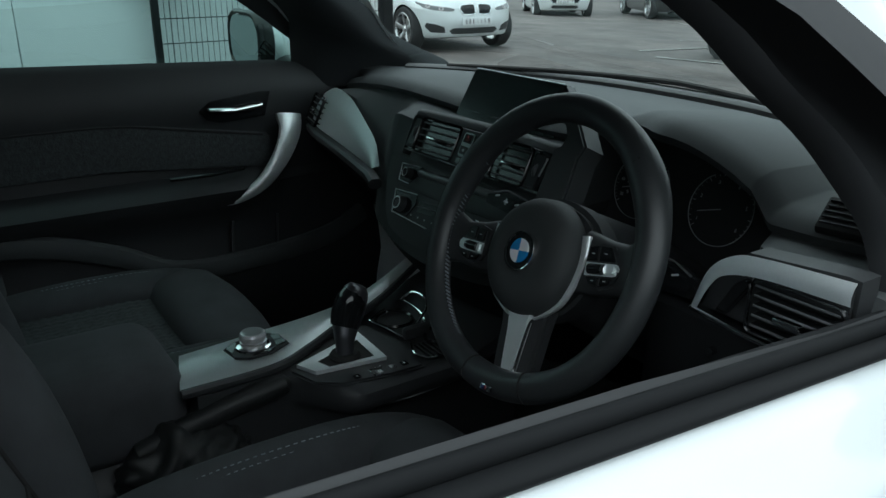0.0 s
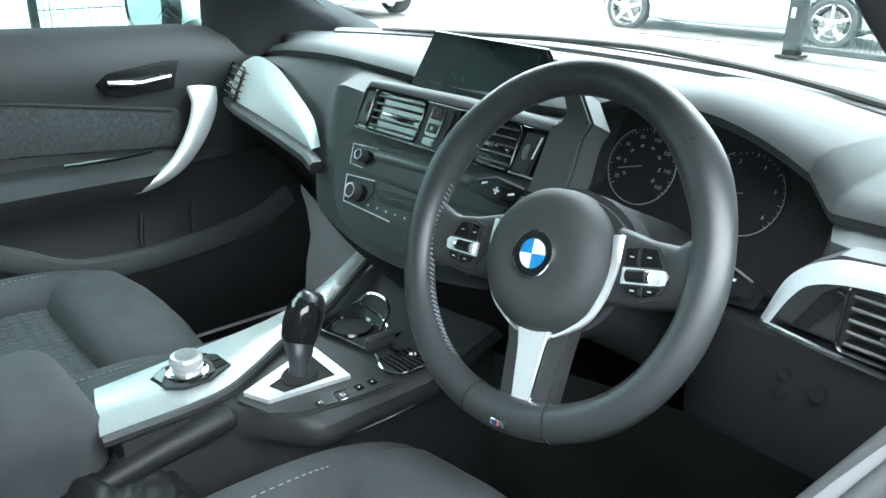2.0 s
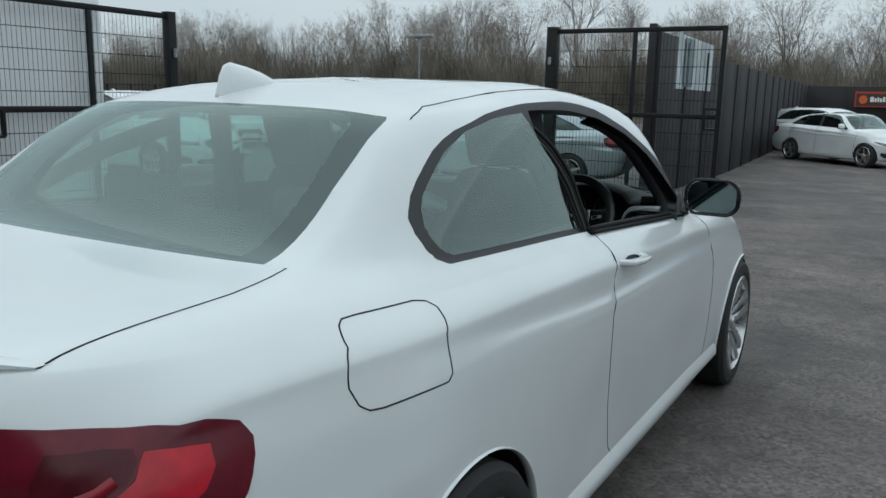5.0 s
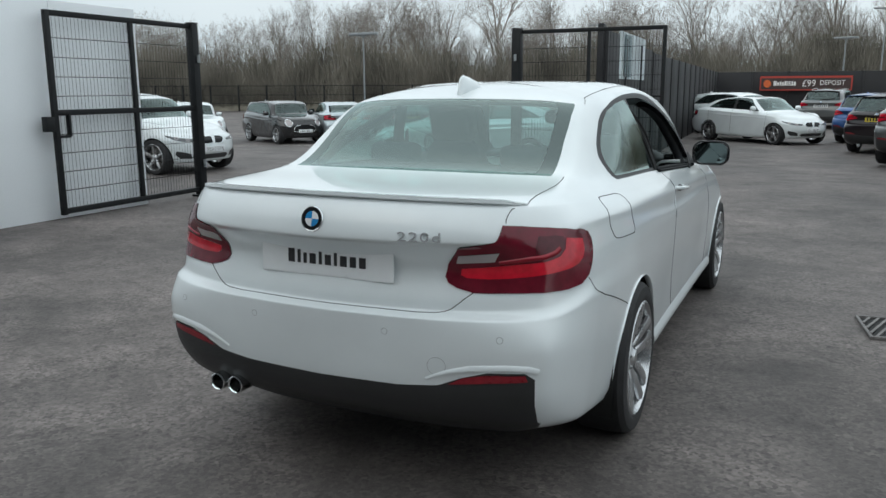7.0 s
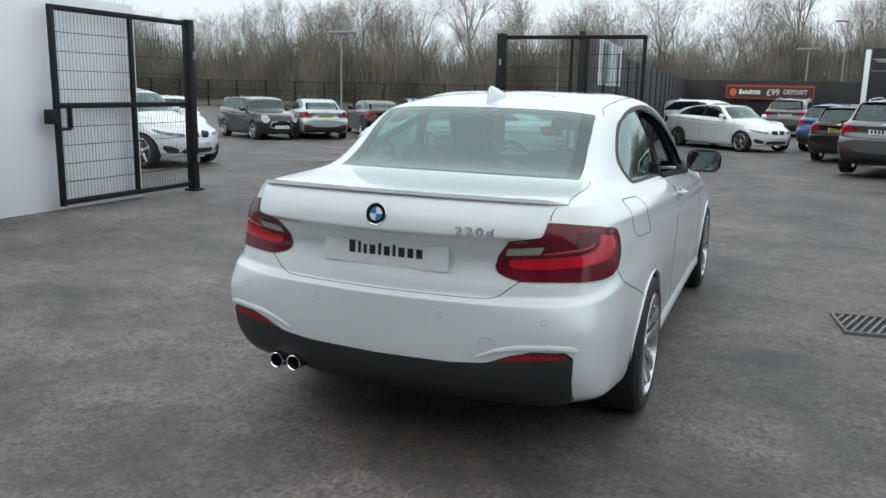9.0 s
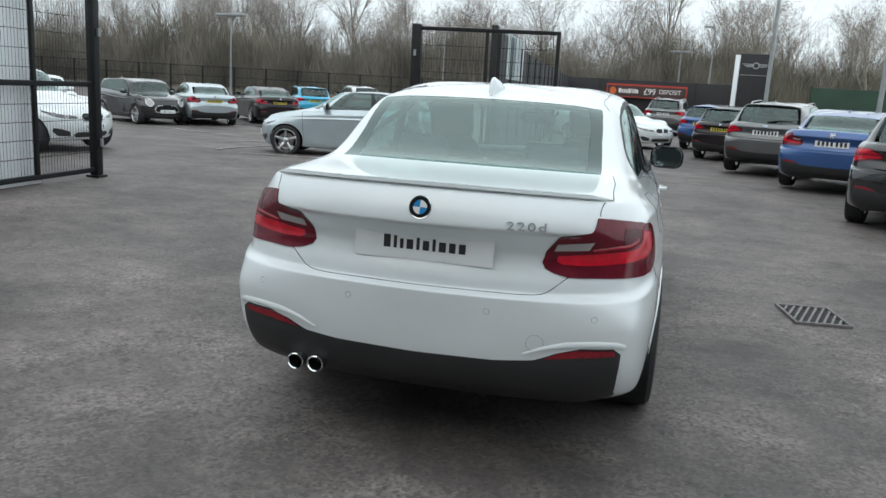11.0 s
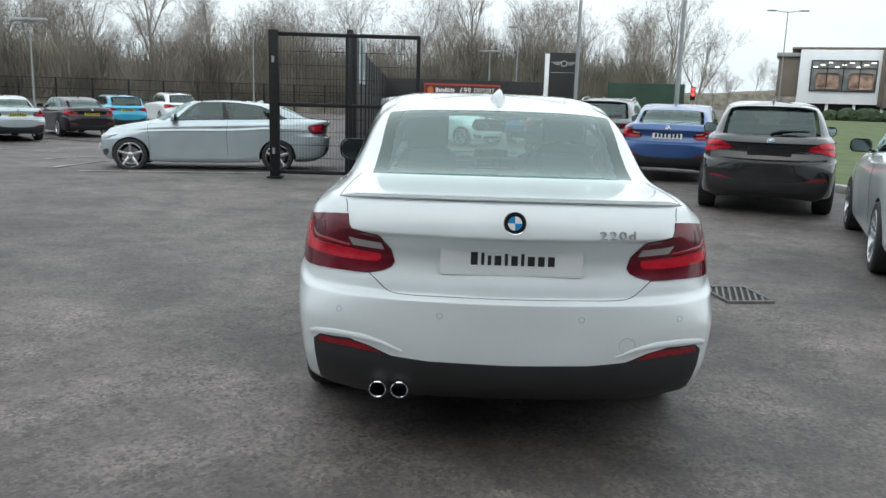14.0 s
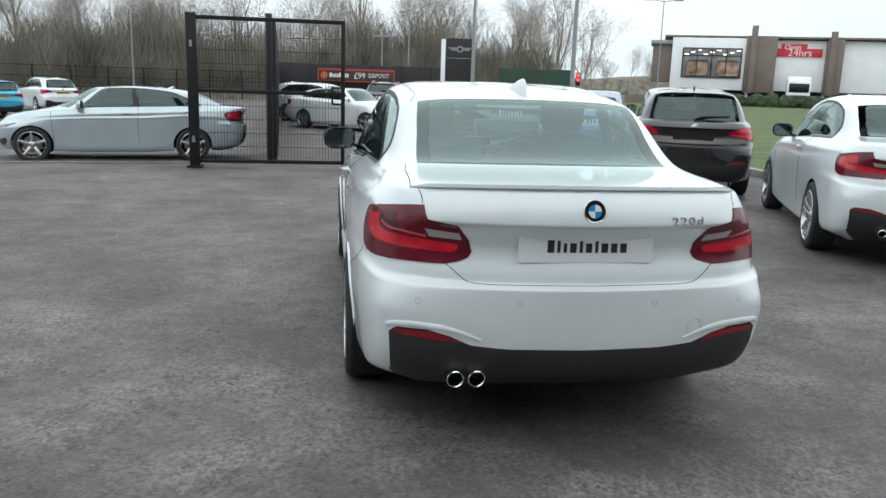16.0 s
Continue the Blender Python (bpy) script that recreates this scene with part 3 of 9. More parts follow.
def add_wheels(car, style, places, scale=1.0):
    for x, y in places:
        w = new("wheel", WHEELS[style]["tyre"])
        w.name = "wheel"
        w.parent = car
        w.matrix_basis = pose(x, y, 0.318 * scale, 0, 0, 0 if x > 0 else 180) @ Matrix.Scale(scale, 4)
        for p in ("rim", "spokes", "brake_disc", "hub"):
            o = new(p, WHEELS[style][p])
            o.parent = w


def roundel(name, parent, m, r, ring_mat=None):
    """A round enamel badge: dark outer ring and four quarters, with no lettering."""
    bm = bmesh.new()
    lathe(bm, [(0.0, 0.002), (r * 0.93, 0.003), (r, 0.0), (r, -0.003)], 32, m)
    b = part(name, bm, ring_mat or BLACK_TRIM, parent, "round enamel badge in blue and white")
    bm = bmesh.new()
    lathe(bm, [(r * 0.94, 0.0035), (r, 0.004), (r * 1.04, 0.0015), (r * 1.04, -0.003)], 32, m)
    part("badge_rim", bm, CHROME, b)
    for q in range(4):
        bm = bmesh.new()
        pts = [(0, 0)] + [(r * 0.62 * math.cos(radians(90 * q + 90 * k / 8)), r * 0.62 * math.sin(radians(90 * q + 90 * k / 8))) for k in range(9)]
        slab(bm, pts, 0.0022, m @ Matrix.Translation((0, 0, 0.0022)))
        part("badge_quarter", bm, BADGE_WHITE if q % 2 == 0 else BADGE_BLUE, b)
    return b

# ---- the parts of a car's skin, as lines on the coupe's shell; other bodies take them over by (u, w) ----
HERO = Shell(coupe_rings())
SIDE = (0.15, 1, 1)
TAIL = (1, 0.15, 1)


def circle_line(y, z, r, a0=-20, a1=200, n=26):
    return [(0.87, y + r * math.cos(radians(a0 + (a1 - a0) * k / n)), z + r * math.sin(radians(a0 + (a1 - a0) * k / n))) for k in range(n + 1)]


def skin_lines():
    s = {}
    s["lamp"] = HERO.outline([(0.435, 0.20, 0.822), (0.446, 0.199, 0.867), (0.478, 0.18, 0.908), (0.497, 0.167, 0.930), (0.55, 0.18, 0.938), (0.594, 0.199, 0.943), (0.606, 0.207, 0.954), (0.611, 0.215, 0.972), (0.613, 0.226, 0.993), (0.66, 0.265, 0.988), (0.727, 0.328, 0.976), (0.765, 0.40, 0.965), (0.787, 0.47, 0.957), (0.803, 0.508, 0.942),
                              (0.814, 0.522, 0.915), (0.820, 0.519, 0.890), (0.825, 0.50, 0.843), (0.825, 0.463, 0.803), (0.816, 0.412, 0.782), (0.794, 0.345, 0.777), (0.759, 0.278, 0.779), (0.712, 0.238, 0.780), (0.641, 0.213, 0.779), (0.533, 0.188, 0.776), (0.478, 0.187, 0.788), (0.447, 0.192, 0.802)], 2, weight=(1, 0.3, 1))
    s["lamp_bar"] = HERO.outline([(0.488, 0.208, 0.852), (0.575, 0.22, 0.862), (0.667, 0.24, 0.872), (0.743, 0.284, 0.877), (0.764, 0.325, 0.886), (0.772, 0.358, 0.906), (0.768, 0.378, 0.938), (0.785, 0.415, 0.932), (0.801, 0.45, 0.926), (0.809, 0.452, 0.895), (0.809, 0.437, 0.868), (0.803, 0.407, 0.851), (0.792, 0.36, 0.843), (0.764, 0.299, 0.839), (0.721, 0.26, 0.833), (0.64, 0.23, 0.824), (0.572, 0.217, 0.819), (0.505, 0.208, 0.820), (0.486, 0.208, 0.830)], 2, weight=(1, 0.3, 1))
    s["lamp_arc"] = HERO.outline([(0.708, 0.281, 0.954), (0.745, 0.335, 0.950), (0.762, 0.365, 0.944), (0.768, 0.366, 0.925), (0.768, 0.35, 0.905), (0.758, 0.325, 0.893), (0.740, 0.29, 0.888), (0.712, 0.264, 0.889), (0.706, 0.27, 0.92)], 2, weight=(1, 0.3, 1))
    s["lamp_clear"] = HERO.outline([(0.485, 0.189, 0.901), (0.610, 0.213, 0.911), (0.594, 0.218, 0.881), (0.474, 0.201, 0.872)], 3, weight=(1, 0.3, 1))
    s["rear_glass"] = refine([(0, lv(9.06)), (1, lv(9.06)), (1.9, lv(9.06)), (2.18, 11.06), (2.22, 11.17), (2.30, 11.55), (2.38, 11.88), (2.3, 11.95), (1, 11.95), (0, 11.95)], 5)
    s["rear_band"] = refine([(0, lv(9.015)), (1, lv(9.015)), (2, lv(9.015)), (2.53, lv(9.015)), (2.55, 11.12), (2.60, 11.5), (2.73, 11.79), (2.86, 11.95), (2.84, 11.985), (2, 11.985), (1, 11.985), (0, 11.985)], 5)
    s["windscreen"] = refine([(8.62, lv(9.05)), (9, lv(9.03)), (10, lv(9.03)), (11, lv(9.03)), (11, lv(9.95)), (10, lv(9.95)), (9, lv(9.94)), (8.7, lv(9.92))], 6)
    q = [(0.728, 1.235, 1.055), (0.748, 1.945, 1.030), (0.693, 1.862, 1.205), (0.627, 1.758, 1.360), (0.622, 1.60, 1.346), (0.619, 1.466, 1.318), (0.632, 1.343, 1.274), (0.642, 1.292, 1.244), (0.652, 1.243, 1.212), (0.662, 1.205, 1.184), (0.673, 1.182, 1.155), (0.689, 1.172, 1.124), (0.70, 1.174, 1.105), (0.711, 1.184, 1.086), (0.720, 1.203, 1.068)]
    s["quarter_glass"] = HERO.outline(q, 4, rows=(lv(8.8), lv(10.2)))
    d = [(0.750, 1.985, 1.026), (0.76, 2.50, 1.000), (0.772, 2.96, 0.966), (0.757, 3.00, 0.995), (0.735, 2.905, 1.075), (0.695, 2.71, 1.205), (0.668, 2.52, 1.283), (0.645, 2.30, 1.335), (0.63, 2.04, 1.362), (0.625, 1.802, 1.366)]
    s["door_glass"] = HERO.outline(d, 4, rows=(lv(8.8), lv(10.2)))
    o = [(0.738, 1.20, 1.040), (0.755, 2.0, 1.008), (0.775, 2.98, 0.950), (0.765, 3.05, 0.975), (0.735, 2.96, 1.065), (0.690, 2.76, 1.215), (0.655, 2.55, 1.300), (0.625, 2.30, 1.365), (0.612, 2.05, 1.388), (0.608, 1.80, 1.385), (0.608, 1.58, 1.358), (0.612, 1.425, 1.322), (0.625, 1.302, 1.278), (0.635, 1.252, 1.248), (0.645, 1.204, 1.217), (0.655, 1.166, 1.187), (0.666, 1.142, 1.156), (0.678, 1.134, 1.133), (0.690, 1.134, 1.112), (0.706, 1.142, 1.088), (0.720, 1.157, 1.066), (0.729, 1.176, 1.050)]
    s["surround"] = HERO.outline(o, 4, rows=(lv(8.6), lv(10.3)))
    s["arch_rear"] = HERO.outline(circle_line(1.10, 0.318, 0.347) + [(0.84, 0.74, 0.12), (0.84, 1.45, 0.12)], 1, weight=SIDE, rows=(0, lv(6)))
    s["arch_front"] = HERO.outline(circle_line(3.79, 0.318, 0.347) + [(0.84, 3.44, 0.12), (0.84, 4.14, 0.12)], 1, weight=SIDE, rows=(0, lv(6)))
    s["valance"] = refine([HERO.find(p, TAIL, (1, lv(6))) for p in [(0.0, 0.03, 0.458), (0.30, 0.05, 0.463), (0.44, 0.08, 0.478), (0.52, 0.12, 0.512), (0.60, 0.14, 0.535), (0.715, 0.18, 0.538), (0.742, 0.2, 0.515), (0.735, 0.22, 0.42), (0.728, 0.24, 0.34)]] + [(3.0, lv(1.0)), (3.0, 0.0), (0, 0.0)], 4)
    s["reflector"] = HERO.outline([(0.475, 0.1, 0.486), (0.60, 0.14, 0.500), (0.722, 0.2, 0.510), (0.715, 0.2, 0.531), (0.60, 0.14, 0.528), (0.53, 0.12, 0.515)], 3, weight=TAIL, rows=(1, lv(6)))
    s["head_lamp"] = HERO.outline([(0.345, 4.385, 0.612), (0.47, 4.36, 0.655), (0.62, 4.29, 0.690), (0.73, 4.16, 0.712), (0.795, 4.00, 0.722), (0.790, 4.04, 0.680), (0.755, 4.15, 0.636), (0.66, 4.27, 0.604), (0.50, 4.35, 0.588), (0.38, 4.38, 0.586)], 3)
    s["grille"] = HERO.outline([(0.028, 4.43, 0.548), (0.12, 4.43, 0.532), (0.225, 4.41, 0.540), (0.275, 4.40, 0.610), (0.262, 4.39, 0.655), (0.20, 4.385, 0.672), (0.06, 4.39, 0.680), (0.028, 4.40, 0.660)], 3, weight=(1, 0.3, 1))
    s["intake"] = HERO.outline([(0.0, 4.36, 0.262), (0.36, 4.34, 0.262), (0.42, 4.34, 0.31), (0.36, 4.36, 0.352), (0.0, 4.40, 0.352)], 4, weight=(1, 0.3, 1), rows=(1, 5))
    s["side_intake"] = HERO.outline([(0.47, 4.32, 0.285), (0.66, 4.22, 0.295), (0.735, 4.16, 0.37), (0.725, 4.18, 0.43), (0.62, 4.27, 0.41), (0.50, 4.33, 0.37)], 3, weight=(1, 0.3, 1), rows=(1, 5))
    s["round_lamp"] = HERO.outline([(0.565 + 0.115 * math.cos(a), 4.3, 0.672 + 0.082 * math.sin(a)) for a in np.linspace(0, 2 * math.pi, 22, endpoint=False)], 2, weight=(1, 0.1, 1), rows=(3, 11))
    s["wide_grille"] = HERO.outline([(0.0, 4.4, 0.42), (0.36, 4.36, 0.42), (0.43, 4.33, 0.47), (0.40, 4.33, 0.565), (0.33, 4.36, 0.60), (0.0, 4.4, 0.605)], 4, weight=(1, 0.1, 1), rows=(1, 9))
    s["hatch_lamp"] = HERO.outline([(0.455, 0.19, 0.858), (0.450, 0.18, 0.90), (0.470, 0.18, 0.940), (0.60, 0.20, 0.962), (0.72, 0.30, 0.972), (0.775, 0.43, 0.965), (0.806, 0.50, 0.938), (0.820, 0.52, 0.885), (0.822, 0.48, 0.805), (0.806, 0.38, 0.782), (0.755, 0.275, 0.798), (0.62, 0.21, 0.828)], 2)
    s["hatch_bar"] = HERO.outline([(0.478, 0.19, 0.868), (0.62, 0.21, 0.846), (0.755, 0.28, 0.815), (0.800, 0.38, 0.802), (0.814, 0.46, 0.830), (0.806, 0.44, 0.868), (0.74, 0.29, 0.874), (0.62, 0.22, 0.892), (0.478, 0.19, 0.902)], 2)
    s["hatch_bar_top"] = HERO.outline([(0.480, 0.19, 0.912), (0.62, 0.22, 0.906), (0.74, 0.30, 0.890), (0.802, 0.44, 0.886), (0.798, 0.47, 0.928), (0.73, 0.31, 0.954), (0.60, 0.21, 0.948), (0.490, 0.19, 0.932)], 2)
    return s


LINES = skin_lines()


def seam(points, n=8, weight=(1, 1, 1), rows=(0, 99)):
    return HERO.outline(points, n, False, weight, rows)


SEAMS = {
    "boot_side": refine([(2.84, lv(9.0)), (2.90, lv(8.7)), (2.84, lv(8.3)), (2.80, lv(8.02))], 8, False) + seam([(0.632, 0.25, 1.045), (0.620, 0.235, 1.022), (0.614, 0.228, 1.005), (0.613, 0.226, 0.993)], 4),
    "boot_low": seam([(0.532, 0.188, 0.777), (0.518, 0.17, 0.766), (0.500, 0.165, 0.752), (0.482, 0.16, 0.736), (0.465, 0.155, 0.722), (0.448, 0.15, 0.714), (0.42, 0.145, 0.709), (0.36, 0.14, 0.706), (0.20, 0.13, 0.705), (0.0, 0.12, 0.704)], 5, TAIL, (4, lv(7))),
    "door_rear": seam([(0.752, 2.0, 1.006), (0.80, 1.995, 0.96), (0.85, 1.965, 0.90), (0.872, 1.915, 0.78), (0.868, 1.92, 0.66), (0.862, 1.955, 0.48), (0.855, 1.995, 0.34), (0.85, 2.06, 0.285)], 6, SIDE, (1, lv(9.05))),
    "door_low": seam([(0.85, 2.06, 0.285), (0.852, 2.6, 0.28), (0.852, 3.18, 0.29)], 10, SIDE, (1, 5)),
    "door_front": seam([(0.852, 3.18, 0.29), (0.86, 3.22, 0.45), (0.868, 3.20, 0.70), (0.845, 3.14, 0.88), (0.80, 3.07, 0.945)], 8, SIDE, (1, lv(9))),
    "bumper_side": seam([(0.826, 0.462, 0.795), (0.838, 0.488, 0.760), (0.848, 0.52, 0.733), (0.857, 0.57, 0.712), (0.862, 0.65, 0.688), (0.868, 0.76, 0.650), (0.872, 0.88, 0.604)], 4, SIDE, (2, lv(7))),
    "roof_joint": refine([(3.32, lv(9.96)), (3.5, lv(10.25)), (4.2, lv(10.38)), (5, lv(10.40)), (6, lv(10.40)), (7, lv(10.38)), (8, lv(10.3)), (8.6, lv(10.1))], 10, False),
}
FLAP = [(0.82, y, z) for y, z in ((0.768, 1.015), (0.785, 1.022), (0.82, 1.0215), (0.99, 1.013), (1.025, 1.006), (1.040, 0.993), (1.036, 0.972), (1.022, 0.948), (1.019, 0.90), (1.016, 0.873), (0.998, 0.861), (0.97, 0.862), (0.80, 0.872), (0.765, 0.878), (0.742, 0.893), (0.727, 0.925), (0.735, 0.962), (0.752, 0.985))]


def build_car(name, label, kind, body_paint, m, wheels="five", hero=False, doors=2, plate=PLATE_YELLOW, group="parked cars", fine=4, front_plate=True, driver_open=False, badge=True, glass=None):
    car = thing(name, label, "car", group, m)
    rows = rings_of(kind)
    shell = HERO if kind == "coupe" else Shell(rows)
    L = LINES
    glass = glass or (GLASS if hero else TINTED)
    regions = []
    upright = kind in ("hatch", "suv", "mini")
    lamp_keys = ("hatch_bar", "hatch_bar_top", "hatch_lamp") if upright else ("lamp_clear", "lamp_bar", "lamp_arc", "lamp")
    for key in (*lamp_keys, "rear_glass", "rear_band", "windscreen"):
        regions.append((key, L[key]))
    if doors == 2:
        regions += [("quarter_glass", L["quarter_glass"]), ("door_glass", L["door_glass"])]
    else:
        tip = 4.30 if kind == "gran_coupe" else 4.62 if kind == "saloon" else 4.12
        regions += [("quarter_glass", refine([(tip, lv(9.20)), (tip + 0.25, lv(9.12)), (6.02, lv(9.12)), (6.02, lv(9.90)), (5.3, lv(9.90)), (tip + 0.45, lv(9.82)), (tip + 0.12, lv(9.48))], 4)), ("door_glass", refine([(6.14, lv(9.12)), (7.1, lv(9.12)), (7.80, lv(9.13)), (7.82, lv(9.35)), (7.74, lv(9.84)), (7.4, lv(9.90)), (6.14, lv(9.90))], 4))]
        regions.append(("surround", refine([(tip - 0.14, lv(9.16)), (tip + 0.2, lv(9.06)), (7.92, lv(9.06)), (7.95, lv(9.35)), (7.84, lv(9.90)), (7.4, lv(9.95)), (5.2, lv(9.95)), (tip + 0.36, lv(9.89)), (tip - 0.02, lv(9.50))], 5)))
    if doors == 2:
        regions.append(("surround", L["surround"]))
    for a, cy in (("arch_rear", 1.10), ("arch_front", 3.79)):
        regions.append((a, L[a]))
    regions += [("reflector", L["reflector"]), ("valance", L["valance"]), ("head_lamp", L["round_lamp" if kind == "mini" else "head_lamp"]), ("grille", L["wide_grille" if kind == "mini" else "grille"]), ("intake", L["intake"])]
    if kind != "mini":
        regions.append(("side_intake", L["side_intake"]))
    if hero:
        flap = HERO.outline(FLAP, 3, weight=SIDE, rows=(4, lv(8.9)))
        regions.append(("boot_lid", refine([(0, lv(5.02))] + [HERO.find(p, TAIL, (4, lv(7))) for p in ((0.36, 0.14, 0.708), (0.452, 0.15, 0.718), (0.487, 0.16, 0.747), (0.532, 0.188, 0.777))] + [HERO.find((0.613, 0.226, 0.993)), HERO.find((0.632, 0.25, 1.045)), (2.80, lv(8.02)), (2.86, lv(8.3)), (2.95, lv(8.7)), (2.86, lv(9.0)), (0, lv(9.0))], 3)))
        regions.append(("rear_bumper", refine([(0, lv(0.0)), (0, lv(5.02))] + [HERO.find(p, TAIL, (4, lv(7))) for p in ((0.36, 0.14, 0.708), (0.452, 0.15, 0.718), (0.487, 0.16, 0.747), (0.532, 0.188, 0.777))] + [HERO.find((0.826, 0.462, 0.794)), HERO.find((0.86, 0.63, 0.694)), HERO.find((0.872, 0.88, 0.60)), (4.9, lv(1.0)), (4.9, lv(0))], 3)))
        regions.append(("door", refine(SEAMS["door_rear"][::3] + SEAMS["door_low"][::3] + SEAMS["door_front"][::3] + [HERO.find((0.775, 2.98, 0.950), (1, 1, 1), (lv(8.6), lv(9.4)))], 1)))
        regions.append(("roof_panel", refine([(0, lv(9.98)), (2.8, lv(9.975)), (3.3, lv(9.96)), (3.5, lv(10.25)), (4.2, lv(10.38)), (6, lv(10.40)), (8, lv(10.3)), (8.6, lv(10.1)), (9, lv(10.0)), (11, lv(10.0)), (11, lv(12)), (0, lv(12))], 4)))
    nu, nw = (16, 10) if hero else (fine, fine)
    uv, groups = cut_shell(shell, regions, nu, nw)

    def panel(key, nm, mat, side=0, lift=0.0, label_="", parent=car):
        if key in groups and len(groups[key]):
            v, f, n = skin(shell, uv, groups[key], lift, side)
            return sheet(nm, v, f, mat, parent, label_, n)

    panel("", "body", body_paint)
    if hero:
        panel("boot_lid", "boot_lid", body_paint)
        panel("rear_bumper", "rear_bumper", body_paint)
        panel("roof_panel", "roof", body_paint)
        for s in (1, -1):
            panel("door", "door", body_paint, s)
        v = panel("rear_band", "window_band", GLASS_BAND)
    for key, nm in (("rear_glass", "rear_window"), ("windscreen", "windscreen")):
        g = panel(key, nm, CLEAR_GLASS if key == "windscreen" and hero else glass)
        g.visible_shadow = False
    for s in (1, -1):
        g = panel("quarter_glass", "quarter_window", glass, s)
        g.visible_shadow = False
        if not (driver_open and s == 1):
            g = panel("door_glass", "side_window", glass, s)
            g.visible_shadow = False
        panel("surround", "window_frame", SEAL, s)
        lamp = panel("hatch_lamp" if upright else "lamp", "tail_lamp", LAMP_DARK, s, 0.004, "smoked red tail lamp")
        panel("hatch_bar" if upright else "lamp_bar", "light_bar", LAMP_RED, s, 0.005, parent=lamp)
        panel("hatch_bar_top" if upright else "lamp_arc", "light_element", LAMP_POCKET if hero else LAMP_RED, s, 0.0055, parent=lamp)
        panel("lamp_clear", "reversing_light", LAMP_CLEAR, s, 0.006, parent=lamp)
        if hero:
            for ln, wd, mat in (([(0.600, 0.22, 0.880), (0.69, 0.25, 0.888), (0.725, 0.275, 0.890), (0.755, 0.31, 0.900), (0.765, 0.33, 0.912)], 0.016, LAMP_SOFT),):
                v, f = strip(shell, HERO.outline(ln, 5, False), wd, 0.0065, s)
                sheet("light_line", v, f, mat, lamp)
        panel("reflector", "reflector", REFLECTOR, s, 0.003)
        head = panel("head_lamp", "head_lamp", LAMP_CLEAR if kind == "mini" else HEAD_GLASS, s, 0.003, "clear head lamp")
        gr = panel("grille", "grille", BLACK_TRIM, s, 0.004)
        panel("side_intake", "side_intake", PLASTIC, s, 0.002)
        edge = L["wide_grille" if kind == "mini" else "grille"]
        v, f = strip(shell, edge[:-5] if kind == "mini" else edge + edge[:1], 0.016, 0.008, s)
        sheet("grille_frame", v, f, CHROME, gr)
        if kind == "mini":
            v, f = strip(shell, L["round_lamp"] + L["round_lamp"][:1], 0.016, 0.008, s)
            sheet("lamp_ring", v, f, CHROME, head)
        else:
            for cx, cy, cz in ((0.70, 4.20, 0.662), (0.55, 4.33, 0.628)):
                ru, rw = HERO.find((cx, cy, cz))
                c_, n_ = Vector(shell.place(ru, rw)), Vector(shell.facing(ru, rw))
                c_.x, n_.x = c_.x * s, n_.x * s
                bm = bmesh.new()
                lathe(bm, [(0.018, 0.004), (0.030, 0.006), (0.036, 0.003), (0.030, 0.001), (0.018, 0.004)], 18, Matrix.Translation(c_ + n_ * 0.003) @ n_.to_track_quat("Z", "Y").to_matrix().to_4x4())
                part("lamp_ring", bm, LAMP_CLEAR, head)
    panel("valance", "rear_valance", PLASTIC, label_="matt black lower bumper insert")
    panel("intake", "air_intake", PLASTIC)
    # floor pan, wheel housings
    bm = bmesh.new()
    z_arch = 0.66
    ym = [0.35, 0.72, 1.48, 3.40, 4.10]
    k = rows[3, :, 1].max() / 4.43
    box(bm, (0, 2.3 * k, 0.27), (1.30, 3.4 * k, 0.06))
    for y in (1.10, 3.79):
        box(bm, (0, y * k, 0.46), (1.10, 0.70, 0.32))
    part("underbody", bm, PLASTIC, car)
    wy = [rows[3, 5, 1], rows[3, 8, 1]]
    wx = rows[3, 5, 0] - 0.118 + 0.02
    sc = 1.14 if kind == "suv" else 1.0
    add_wheels(car, wheels, [(x, y) for y in wy for x in (wx, -wx)], sc)
    # door mirrors
    my = rows[11, 7, 1] - 0.05
    for s in (1, -1):
        x0, z0 = s * (rows[11, 7, 0] + 0.005), rows[11, 7, 2] + 0.01
        if hero and s < 0:
            my, z0 = my - 0.065, z0 + 0.015
        mx_ = 0.120

        def pod(grow, cut):
            bm = bmesh.new()
            bmesh.ops.create_uvsphere(bm, u_segments=24, v_segments=14, radius=1)
            for vtx in bm.verts:
                cx, cy, cz = vtx.co
                q, hmax = math.hypot(cx, cz), max(abs(cx), abs(cz), 1e-6)
                g = 1 + 0.30 * (q / hmax - 1) if q > 0.2 else 1
                vtx.co = Vector((x0 + s * mx_ + cx * 0.102 * g * grow, max(my + 0.045 + cy * 0.075 * grow, my + 0.012), z0 + 0.062 + cz * 0.072 * g * grow))
            if cut:
                bmesh.ops.delete(bm, geom=[vtx for vtx in bm.verts if vtx.co.y < my + 0.040], context="VERTS")
            return bm

        mir = part("door_mirror", pod(1.0, False), BLACK_TRIM, car, "door mirror with a painted cap", smooth=50)
        part("mirror_cap", pod(1.03, True), body_paint, mir, smooth=60)
        bm = bmesh.new()
        slab(bm, [(a * 0.9, b * 0.9) for a, b in rounded(0.205, 0.132, 0.05, 6)], 0.006, Matrix.Translation((x0 + s * mx_, my + 0.012, z0 + 0.062)) @ Matrix.Rotation(radians(90), 4, "X"))
        part("mirror_glass", bm, TINTED_MIRROR, mir)
        bm = bmesh.new()
